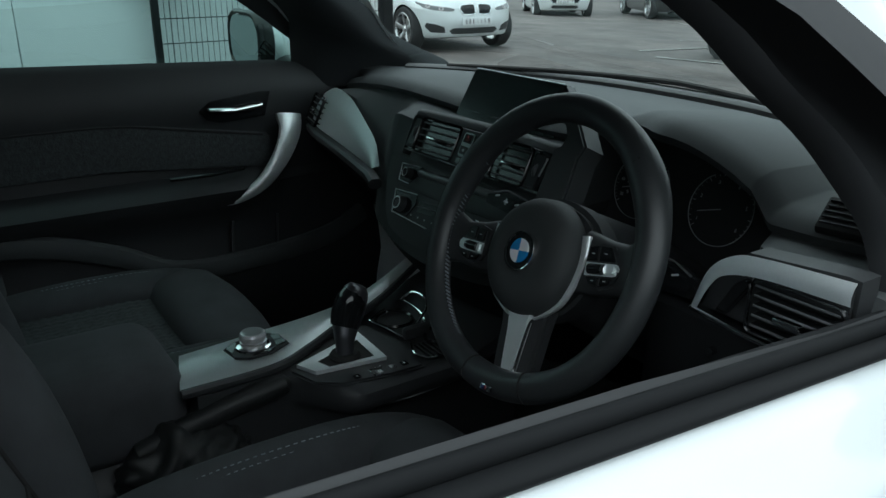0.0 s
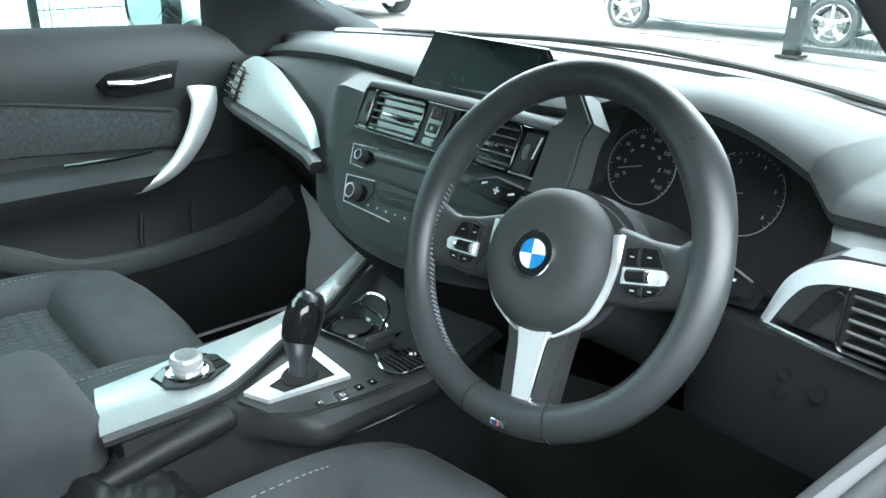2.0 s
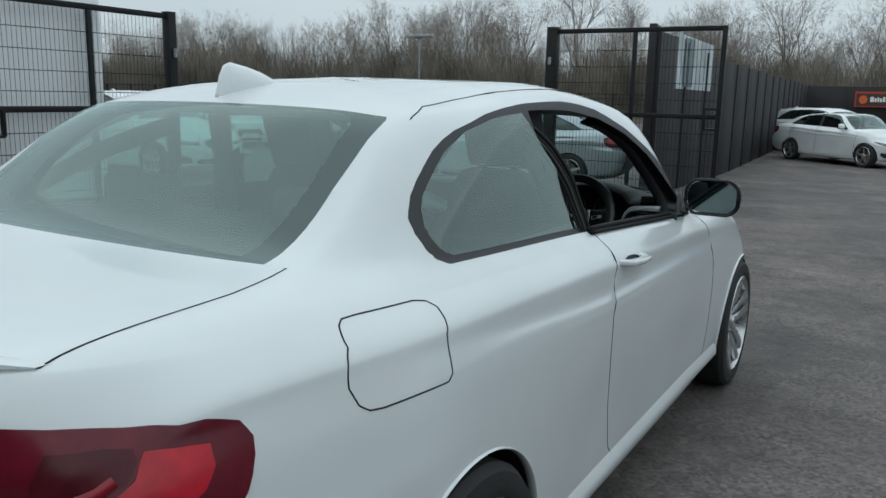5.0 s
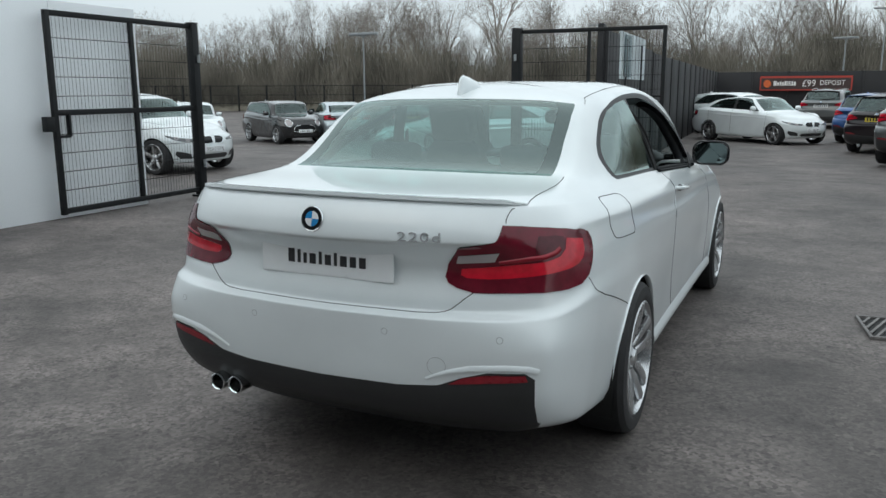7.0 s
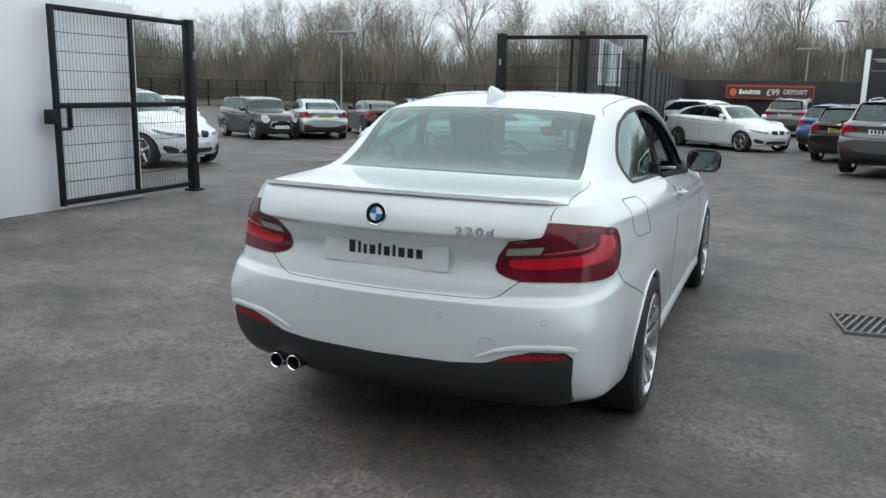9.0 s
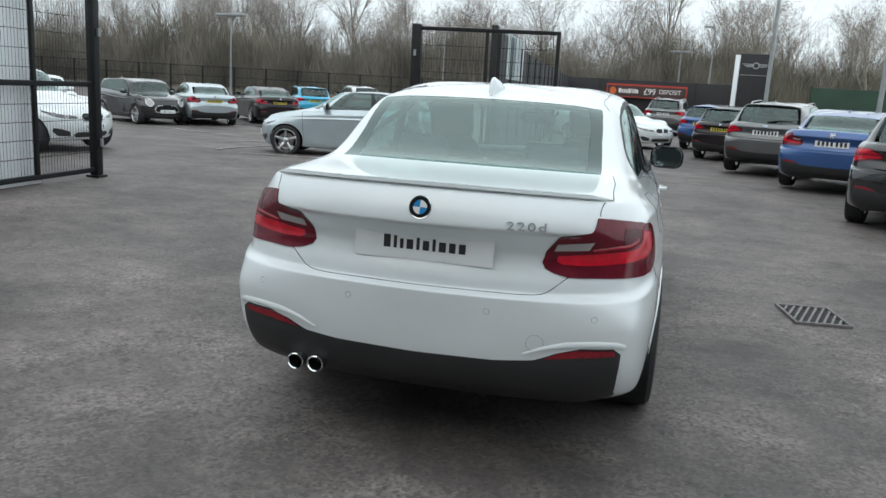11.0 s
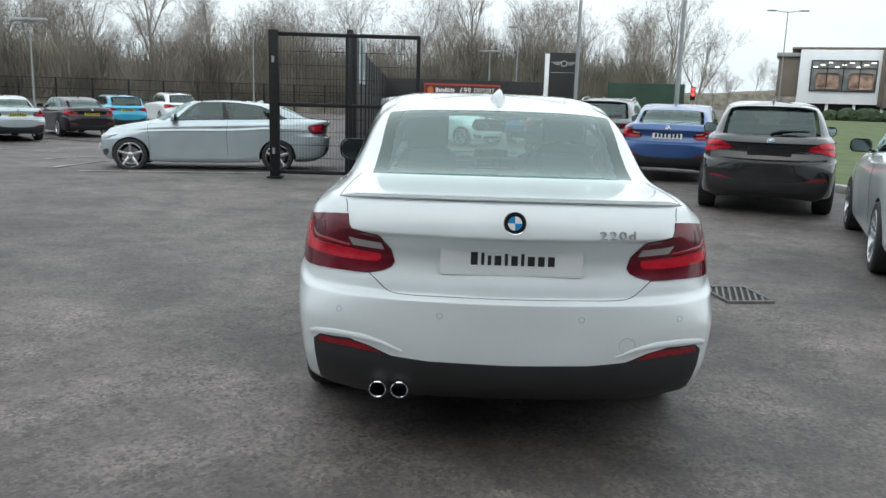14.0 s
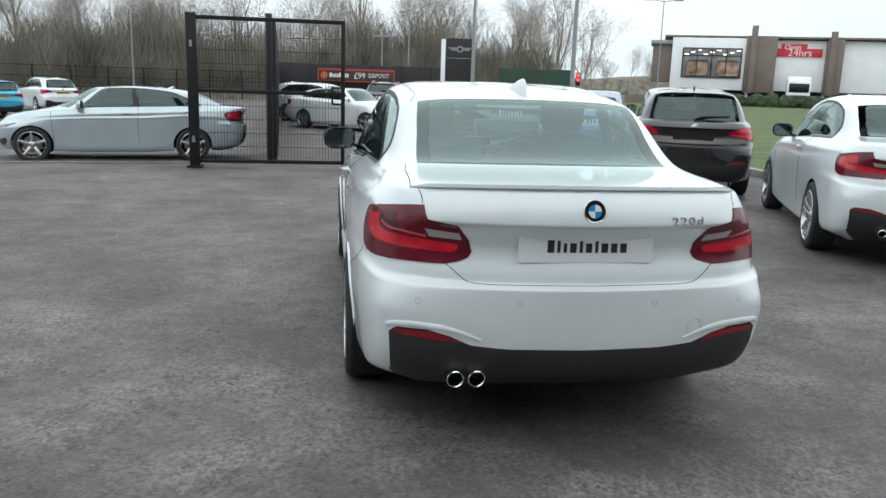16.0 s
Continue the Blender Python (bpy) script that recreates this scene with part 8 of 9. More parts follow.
# selector
on_console("selector_plate", [(0.030, 2.80), (0.060, 2.785), (0.105, 2.800), (0.128, 2.83), (0.140, 2.90), (0.142, 2.95), (-0.012, 2.945), (-0.024, 2.92)], 0.655, 0.004, HARD, bevel=0.003)
sur = [(0.056, 2.797), (0.088, 2.811), (0.102, 2.912), (0.012, 2.915)]
inn = [(0.060, 2.826), (0.083, 2.834), (0.088, 2.900), (0.030, 2.903)]
bm = bmesh.new()
a = [bm.verts.new((x, y, 0.6645)) for x, y in sur]
b = [bm.verts.new((x, y, 0.6625)) for x, y in inn]
c = [bm.verts.new((x, y, 0.655)) for x, y in sur]
for k in range(4):
    bm.faces.new((a[k], a[(k + 1) % 4], b[(k + 1) % 4], b[k]))
    bm.faces.new((c[k], c[(k + 1) % 4], a[(k + 1) % 4], a[k]))
part("selector_surround", bm, ALU, console, "aluminium gear selector surround")
on_console("selector_gaiter", inn, 0.655, 0.006, GAP, bevel=0)
lev = curve_points([(0.064, 2.866, 0.660), (0.062, 2.868, 0.685), (0.052, 2.876, 0.705), (0.050, 2.888, 0.735), (0.050, 2.898, 0.757)], 14)
bm = bmesh.new()
sweep(bm, lev, [(0.013, 0.013), (0.012, 0.012), (0.012, 0.012), (0.013, 0.013), (0.015, 0.015), (0.0165, 0.0165), (0.018, 0.018), (0.019, 0.020), (0.0195, 0.021), (0.0195, 0.021), (0.019, 0.0205), (0.018, 0.019), (0.016, 0.017), (0.011, 0.012)], up=(0, 1, 0), seg=16, square=2.4)
selector = part("gear_selector", bm, DARK_ALLOY, console, "chrome and gloss black gear selector", 60)
bm = bmesh.new()
sweep(bm, [p + np.array((0.0015, -0.0035, 0.001)) for p in lev[6:13]], [(0.0185, 0.0185), (0.0195, 0.0205), (0.020, 0.0215), (0.020, 0.0215), (0.0195, 0.021), (0.0175, 0.019), (0.014, 0.015)], up=(0, 1, 0), seg=16, square=2.4)
part("selector_face", bm, PIANO, selector)
bm = bmesh.new()
lathe(bm, [(0.0, 0.005), (0.019, 0.004), (0.022, 0.0), (0.022, -0.01)], 20, Matrix.Translation((0.064, 2.866, 0.664)))
part("selector_collar", bm, GAP, selector)
for i, (x, y) in enumerate(((0.1222, 2.8551), (0.1265, 2.8861), (0.124, 2.9085), (0.124, 2.9272))):
    on_console("button", shift(rounded(0.014, 0.013, 0.002), x, y), 0.6575, 0.0025, PIANO)
    on_console("button_mark", shift(rounded(0.003, 0.003, 0.001), x, y), 0.6601, 0.0003, DIAL_MARK, bevel=0)
bm = bmesh.new()
sweep(bm, [(0.117, 2.896, 0.6605), (0.117, 2.876, 0.6605), (0.136, 2.876, 0.6605), (0.136, 2.884, 0.6605)], (0.0009, 0.0009), seg=5)
part("button_frame", bm, CHROME, console)
# cup holders and the ribbed tray, with bright edges
on_console("cup_recess", [(-0.017, 2.952), (0.061, 2.966), (0.047, 3.012), (0.020, 3.030), (-0.038, 3.016)], 0.6585, 0.002, GAP, bevel=0)
for cx, cy in ((-0.002, 2.985), (0.085, 3.020)):
    bm = bmesh.new()
    lathe(bm, [(0.026, 0.003), (0.029, 0.006), (0.031, 0.003), (0.031, 0.0)], 28, Matrix.Translation((cx, cy, 0.659)))
    part("cup_holder", bm, PIANO, console)
bm = bmesh.new()
sweep(bm, curve_points([(-0.034, 3.018, 0.676), (-0.020, 3.030, 0.690), (0.012, 3.032, 0.692), (0.034, 3.020, 0.684), (0.042, 3.000, 0.668)], 18), (0.0022, 0.0028), seg=8)
part("cup_bar", bm, CHROME, console, "bright bar over the cup holder")
for pth in ([(0.061, 2.964, 0.662), (0.022, 2.958, 0.662), (-0.014, 2.950, 0.662), (-0.022, 2.956, 0.664), (-0.032, 2.985, 0.667)], [(-0.040, 3.012, 0.672), (-0.034, 3.020, 0.673), (0.010, 3.022, 0.672), (0.040, 3.014, 0.668), (0.052, 2.998, 0.665)], [(0.078, 2.966, 0.662), (0.112, 2.952, 0.662), (0.134, 2.962, 0.662), (0.141, 2.992, 0.664)]):
    bm = bmesh.new()
    sweep(bm, curve_points(pth, 16), (0.0016, 0.002), seg=6)
    part("chrome_line", bm, CHROME, console)
on_console("ribbed_tray", [(0.080, 2.967), (0.112, 2.954), (0.132, 2.963), (0.140, 3.01), (0.085, 3.01)], 0.6585, 0.001, HARD, bevel=0)
for i in range(7):
    bm = bmesh.new()
    box(bm, (0.112, 2.966 + i * 0.007, 0.661), (0.046, 0.0022, 0.002))
    part("tray_rib", bm, PIANO, console)
bm = bmesh.new()
box(bm, (0.062, 2.985, 0.668), (0.014, 0.045, 0.020), bevel=0.006)
part("cup_divider", bm, HARD, console)
# hand brake with a slack gaiter, and the tray beside it
bm = bmesh.new()
sweep(bm, [(0.052, 2.58, 0.600), (0.054, 2.64, 0.618), (0.058, 2.70, 0.632), (0.062, 2.75, 0.642), (0.064, 2.775, 0.646), (0.064, 2.782, 0.646)], [(0.014, 0.013), (0.015, 0.015), (0.015, 0.016), (0.016, 0.017), (0.014, 0.014), (0.006, 0.006)], seg=14)
brake = part("hand_brake", bm, HIDE, car, "black leather hand brake lever")
bm = bmesh.new()
bmesh.ops.create_icosphere(bm, subdivisions=5, radius=1, matrix=Matrix.Translation((0.048, 2.645, 0.560)) @ Matrix.Diagonal((0.062, 0.085, 0.060, 1)))
for v in bm.verts:
    n_ = noise.noise(v.co * 24) * 0.018 + abs(noise.noise(v.co * 46 + Vector((3, 1, 7)))) * 0.014 + math.sin(v.co.y * 90 + v.co.x * 70 + 4 * noise.noise(v.co * 18)) * 0.005
    v.co += v.normal * n_
part("gaiter", bm, HIDE, brake, "crumpled black leather gaiter", smooth=70)
bm = bmesh.new()
tray = []
for y in np.linspace(2.30, 2.86, 15):
    lift = 0.06 * np.clip((y - 2.70) / 0.12, 0, 1) ** 2
    tray.append([(-0.12, y, 0.60), (0.02, y, 0.585), (0.045, y, 0.53 + lift), (0.06, y, 0.50 + lift), (0.09, y, 0.492 + lift), (0.13, y, 0.497 + lift), (0.150, y, 0.494 + lift), (0.160, y, 0.475 + lift * 0.6), (0.165, y, 0.30)])
loft(bm, tray)
part("tunnel", bm, HARD, car, "black plastic centre tunnel with a shallow tray", 70)
bm = bmesh.new()
box(bm, (-0.06, 2.475, 0.635), (0.205, 0.365, 0.13), bevel=0.042, seg=5)
part("armrest", bm, SUEDE, car, "charcoal padded centre armrest", 60)


# ---- seats ----
def cushion(bm, rows):
    """Closed rings (centre, half width, half height, tilt) lofted along y."""
    loops = []
    for cx, cy, cz, hw, hh, dip in rows:
        ring_ = []
        for k in range(28):
            a = 2 * math.pi * k / 28
            c_, s_ = math.cos(a), math.sin(a)
            x = math.copysign(abs(c_) ** 0.6, c_) * hw
            z = math.copysign(abs(s_) ** 0.6, s_) * hh
            if s_ > 0:
                edge = min(1, abs(x) / hw)
                z += dip * (edge ** 2.2 - 0.35) * s_
            ring_.append((cx + x, cy, cz + z))
        loops.append(ring_)
    vs = loft(bm, loops, True)
    bm.faces.new(vs[0][::-1])
    bm.faces.new(vs[-1])


def front_seat(cx, dy, dz, label, back=0.0, lean=109):
    up = Matrix.Translation((0, dy, dz))
    bm = bmesh.new()
    box(bm, (cx, 2.64, 0.47), (0.46, 0.46, 0.14), bevel=0.05, seg=3)
    bm.transform(up)
    seat = part("front_seat", bm, SUEDE, car, label, 70)
    # fabric centre with its woven lozenges
    bm = bmesh.new()
    rows_ = []
    for y in np.linspace(2.46, 2.765, 62):
        rows_.append([(cx + x, y, 0.566 + 0.30 * x * x - 0.10 * max(0, y - 2.70) + 0.0022 * math.sin(x * 230 + y * 170) * math.sin(x * 230 - y * 170)) for x in np.linspace(-0.150, 0.150, 61)])
    loft(bm, rows_)
    bm.transform(up)
    part("seat_centre", bm, FABRIC, seat, "woven fabric seat centre")
    # front roll
    bm = bmesh.new()
    sweep(bm, [(cx - 0.190, 2.800, 0.545), (cx - 0.180, 2.805, 0.551), (cx - 0.155, 2.810, 0.554), (cx - 0.07, 2.815, 0.556), (cx, 2.816, 0.556), (cx + 0.07, 2.815, 0.556), (cx + 0.155, 2.810, 0.554), (cx + 0.180, 2.805, 0.551), (cx + 0.190, 2.800, 0.545)],
          [(0.03, 0.02), (0.060, 0.042), (0.072, 0.052), (0.076, 0.056), (0.077, 0.057), (0.076, 0.056), (0.072, 0.052), (0.060, 0.042), (0.03, 0.02)], up=(0, 0, 1), seg=26, square=2.3)
    bm.transform(up)
    part("seat_roll", bm, SUEDE, seat, smooth=80)
    for s in (1, -1):
        bm = bmesh.new()
        sweep(bm, curve_points([(cx + s * 0.195, 2.425, 0.52), (cx + s * 0.197, 2.48, 0.545), (cx + s * 0.196, 2.60, 0.555), (cx + s * 0.194, 2.74, 0.553), (cx + s * 0.185, 2.82, 0.540), (cx + s * 0.172, 2.865, 0.515), (cx + s * 0.168, 2.88, 0.50)], 20),
              [(0.020 + 0.038 * min(1, k / 3, (19 - k) / 5) ** 0.5, 0.018 + 0.036 * min(1, k / 3, (19 - k) / 5) ** 0.5) for k in range(20)], up=(0, 0, 1), seg=22, square=2.2)
        bm.transform(up)
        bol = part("bolster", bm, SUEDE, seat, smooth=80)
        for off in (0.004, 0.016):
            bm = bmesh.new()
            ln = curve_points([(cx + s * (0.197 - off), 2.48, 0.5995), (cx + s * (0.196 - off), 2.60, 0.6100), (cx + s * (0.194 - off), 2.74, 0.6075), (cx + s * (0.186 - off), 2.81, 0.596)], 90)
            for k in range(0, 88, 2):
                sweep(bm, [ln[k] - np.array((0, 0, 0.0012 if off < 0.01 else 0.0032)), ln[k + 1] - np.array((0, 0, 0.0012 if off < 0.01 else 0.0032))], (0.0009, 0.0009), seg=4)
            bm.transform(up)
            st_ = part("stitching", bm, STITCH, bol, "double row of pale stitching")
            tagged(st_, "double row of pale stitching", kind="stuff")
    bm = bmesh.new()
    cushion(bm, [(0, 0, 0, 0.16, 0.05, 0.02), (0, 0.10, 0.0, 0.185, 0.06, 0.03), (0, 0.26, 0.0, 0.195, 0.065, 0.03), (0, 0.38, 0.0, 0.19, 0.065, 0.03), (0, 0.48, 0.0, 0.180, 0.06, 0.03), (0, 0.55, 0.0, 0.150, 0.050, 0.015), (0, 0.585, 0.0, 0.12, 0.035, 0.0), (0, 0.60, 0.0, 0.09, 0.015, 0.0)])
    BK = Matrix.Translation((cx, 2.440 + dy + back, 0.53 + dz)) @ Matrix.Rotation(radians(lean), 4, "X") @ Matrix.Diagonal((1, 1, -1, 1))
    bm.transform(BK)
    face = BVHTree.FromBMesh(bm)
    part("backrest", bm, SUEDE, seat, smooth=70)

    def on_back(x, y):
        o = BK @ Vector((x, y, 0.4))
        q, nrm_, _, _ = face.ray_cast(o, (BK @ Vector((x, y, 0.0)) - o).normalized())
        return q or BK @ Vector((x, y, 0.06))

    for line in ([(-0.12, 0.06 + 0.042 * k) for k in range(10)], [(0.12, 0.06 + 0.042 * k) for k in range(10)], [(-0.12 + 0.03 * k, 0.17 - 0.012 * math.cos((k - 4) * 0.4)) for k in range(9)], [(-0.12 + 0.03 * k, 0.335 + 0.02 * math.cos((k - 4) * 0.4)) for k in range(9)]):
        bm = bmesh.new()
        sweep(bm, [on_back(x, y) for x, y in line], (0.0035, 0.0035), up=(0, 0.3, 1), seg=6)
        part("seat_seam", bm, GAP, seat)
    side = None
    for s in (1, -1):
        bm = bmesh.new()
        sweep(bm, [BK @ Vector(p) for p in curve_points([(s * 0.19, 0.02, 0.01), (s * 0.195, 0.10, 0.04), (s * 0.20, 0.22, 0.055), (s * 0.195, 0.34, 0.045), (s * 0.17, 0.45, 0.015)], 16)], [(0.02 + 0.038 * min(1, k / 3, (15 - k) / 4) ** 0.5, 0.02 + 0.045 * min(1, k / 3, (15 - k) / 4) ** 0.5) for k in range(16)], up=(1, 0, 0), seg=20, square=2.2)
        side = side or BVHTree.FromBMesh(bm)
        part("backrest_bolster", bm, SUEDE, seat, smooth=80)
    # deep seams round the side pads of the backrest
    for line in ([(2.2436, 1.0827), (2.2708, 1.0864), (2.2881, 1.0717), (2.2949, 1.055), (2.2846, 1.0429), (2.2499, 1.0326)], [(2.2664, 0.9955), (2.2938, 0.9881), (2.3133, 0.9896), (2.3368, 0.9902), (2.3285, 1.0264), (2.2994, 1.0606)]):
        path = []
        for y, z, _ in curve_points([(a, b, 0) for a, b in line], 24):
            o, d = Vector((cx + 0.215, y + dy - 0.06, z + dz - 0.03)), Vector((-0.1, 0.028, -0.036)).normalized()
            hits = [h for h in (side.ray_cast(o - d * 0.3, d)[0], face.ray_cast(o - d * 0.3, d)[0]) if h]
            if hits:
                path.append(min(hits, key=lambda h: (h - o + d * 0.3).length))
        if len(path) > 4:
            bm = bmesh.new()
            sweep(bm, path, (0.0024, 0.0024), up=(1, 0, 0.2), seg=8)
            part("seat_seam", bm, GAP, seat)
    bm = bmesh.new()
    box(bm, (0, 0.23, -0.075), (0.30, 0.34, 0.02), BK, bevel=0.02, seg=3)
    part("backrest_shell", bm, HARD, seat, "smooth black backrest shell")
    bm = bmesh.new()
    HR = BK @ Matrix.Translation((0, 0.690, 0.030 - 1.1 * back))
    bmesh.ops.create_cube(bm, size=1, matrix=Matrix.Diagonal((0.235, 0.205, 0.105, 1)))
    bmesh.ops.bevel(bm, geom=bm.edges[:], offset=0.030, segments=6, affect="EDGES", profile=0.6)
    bm.transform(HR)
    part("headrest", bm, SUEDE, seat, smooth=70)
    for s in (1, -1):
        bm = bmesh.new()
        tube(bm, BK @ Vector((s * 0.055, 0.52, -0.4 * back)), BK @ Vector((s * 0.055, 0.66, 0.02 - 0.9 * back)), 0.0055, seg=12)
        part("headrest_post", bm, CHROME, seat)
        bm = bmesh.new()
        box(bm, (s * 0.055, 0.598, 0.002 - 0.65 * back), (0.030, 0.012, 0.026), BK, bevel=0.005)
        part("post_collar", bm, HARD, seat)
    return seat


front_seat(0.385, 0.06, 0.030, "charcoal suede driver's seat with fabric centre", -0.050, 110)
front_seat(-0.385, 0.0, -0.006, "charcoal suede passenger seat with fabric centre")
bm = bmesh.new()
cushion(bm, [(0, 1.42, 0.50, 0.5, 0.07, 0.02), (0, 1.55, 0.52, 0.58, 0.09, 0.03), (0, 1.85, 0.53, 0.58, 0.085, 0.03), (0, 1.92, 0.50, 0.52, 0.05, 0.0)])
rear = part("rear_seat", bm, SUEDE, car, "charcoal rear bench seat", 70)
bm = bmesh.new()
box(bm, (0, 1.33, 0.80), (1.10, 0.16, 0.55), Matrix.Translation((0, 1.33, 0.8)) @ Matrix.Rotation(radians(14), 4, "X") @ Matrix.Translation((0, -1.33, -0.8)), bevel=0.05, seg=3)
part("rear_backrest", bm, SUEDE, rear, smooth=70)
for x in (-0.33, 0.33):
    bm = bmesh.new()
    box(bm, (x, 1.24, 1.115), (0.25, 0.09, 0.11), bevel=0.035, seg=4)
    part("rear_headrest", bm, SUEDE, rear, smooth=70)
bm = bmesh.new()
box(bm, (0, 1.00, 1.035), (1.20, 0.50, 0.03), bevel=0.01)
part("parcel_shelf", bm, CARPET, car)
bm = bmesh.new()
box(bm, (0, 2.55, 0.30), (1.44, 2.0, 0.05))
part("carpet", bm, CARPET, car)
bm = bmesh.new()
box(bm, (0, 3.50, 0.55), (1.44, 0.05, 0.60))
part("bulkhead", bm, CARPET, car)
bm = bmesh.new()
box(bm, (0, 1.42, 0.55), (1.30, 0.04, 0.60))
part("rear_bulkhead", bm, CARPET, car)
bm = bmesh.new()
box(bm, (0.17, 2.50, 0.60), (0.02, 0.028, 0.09), Matrix(), bevel=0.005)
bk = part("belt_buckle", bm, HARD, car)
bm = bmesh.new()
box(bm, (0.17, 2.50, 0.648), (0.016, 0.024, 0.008), bevel=0.002)
part("release_button", bm, BUCKLE_RED, bk)

# ---- door cards, pillars and roof lining ----
def door_card(s):
    bm = bmesh.new()
    rows_ = []
    for y in np.linspace(1.98, 3.34, 24):
        f = (y - 1.98) / 1.36
        top_z = 1.005 - 0.045 * f - (0.035 * max(0, (y - 3.12) / 0.22))
        prof_ = [(0.752, top_z + 0.004), (0.735, top_z + 0.006), (0.722, top_z - 0.008), (0.715, 0.93 - 0.02 * f), (0.708, 0.88), (0.716, 0.855), (0.722, 0.80), (0.716, 0.745), (0.672, 0.728), (0.655, 0.712), (0.668, 0.68), (0.705, 0.655), (0.712, 0.60), (0.690, 0.56 - 0.03 * math.sin(math.pi * f)), (0.680, 0.50), (0.705, 0.42), (0.72, 0.32)]
        ahead = np.clip((y - 3.0) / 0.12, 0, 1)
        rows_.append([(s * (x + (0.05 * ahead if 0.66 < z < 0.74 else 0)), y, z) for x, z in prof_])
    loft(bm, rows_)
    card = part("door_card", bm, HARD, car, "black door lining with a fabric inset", 50)
    bm = bmesh.new()
    rows_ = []
    for y in np.linspace(2.02, 3.075, 16):
        zt, zb = 0.866 - 0.167 * max(0, y - 2.755), 0.776 - 0.088 * max(0, y - 2.74)
        rows_.append([(s * 0.722, y, zt + 0.006), (s * 0.703, y, zt), (s * 0.700, y, zt * 0.7 + zb * 0.3), (s * 0.700, y, zt * 0.3 + zb * 0.7), (s * 0.703, y, zb), (s * 0.722, y, zb - 0.006)])
    loft(bm, rows_)
    for k in (0, -1):
        bm.faces.new([min(bm.verts, key=lambda v: (v.co - Vector(p)).length) for p in rows_[k]])
    part("fabric_inset", bm, FABRIC, card)
    bm = bmesh.new()
    sweep(bm, [(s * 0.702, y, 0.868 - 0.167 * max(0, y - 2.755)) for y in np.linspace(2.02, 3.06, 16)], (0.0025, 0.0025), seg=6)
    part("fabric_piping", bm, GAP, card)
    bm = bmesh.new()
    sweep(bm, curve_points([(s * 0.70, 2.30, 0.665), (s * 0.685, 2.55, 0.655), (s * 0.680, 2.71, 0.608), (s * 0.678, 2.83, 0.550), (s * 0.680, 3.00, 0.540), (s * 0.690, 3.20, 0.560), (s * 0.70, 3.30, 0.60)], 30), (0.016, 0.024), up=(0, 0, 1), seg=12, square=2.4)
    part("pocket_lip", bm, SOFT, card)
    for y in (2.975, 3.08):
        bm = bmesh.new()
        sweep(bm, [(s * 0.700, y, 0.63), (s * 0.694, y - 0.006, 0.60), (s * 0.690, y - 0.010, 0.565)], (0.004, 0.005), seg=6)
        part("pocket_rib", bm, HARD, card)
    bm = bmesh.new()
    pth = curve_points([(3.118, 0.858), (3.112, 0.825), (3.085, 0.775), (3.04, 0.722), (2.985, 0.690), (2.932, 0.678)], 22)
    wid = np.linspace(0.030, 0.0055, 22)
    out = [0.018 + 0.030 * math.sin(math.pi * min(1, k / 21)) for k in range(22)]
    sweep(bm, [(s * (0.708 - o), y, z) for (y, z), o in zip(pth, out)], [(w_, 0.010) for w_ in wid], up=(s, 0, 0), seg=10, square=3)
    part("door_pull", bm, ALU, card, "curved aluminium door pull", 50)
    bm = bmesh.new()
    M = Matrix(((0, 0, -s, s * 0.712), (1, 0, 0, 3.0), (0, 1, 0, 0.880), (0, 0, 0, 1)))
    slab(bm, [(-0.075, 0.0), (-0.05, 0.018), (0.06, 0.031), (0.085, 0.030), (0.07, -0.022), (-0.03, -0.028), (-0.06, -0.020)], 0.008, M, 0.003)
    rec = part("handle_recess", bm, PIANO, card)
    bm = bmesh.new()
    sweep(bm, [M @ Vector(p) for p in [(-0.055, 0.0, 0.012), (0.0, -0.002, 0.018), (0.062, 0.004, 0.014)]], [(0.006, 0.007), (0.005, 0.005), (0.005, 0.004)], up=M.to_3x3() @ Vector((0, 0, 1)), seg=10)
    part("door_handle_lever", bm, CHROME, rec, "chrome inner door handle")
    bm = bmesh.new()
    sweep(bm, [(s * 0.668, 2.84, 0.752), (s * 0.664, 2.93, 0.752), (s * 0.672, 3.0, 0.754)], (0.004, 0.004), seg=6)
    part("armrest_slot", bm, PIANO, card)
    return card


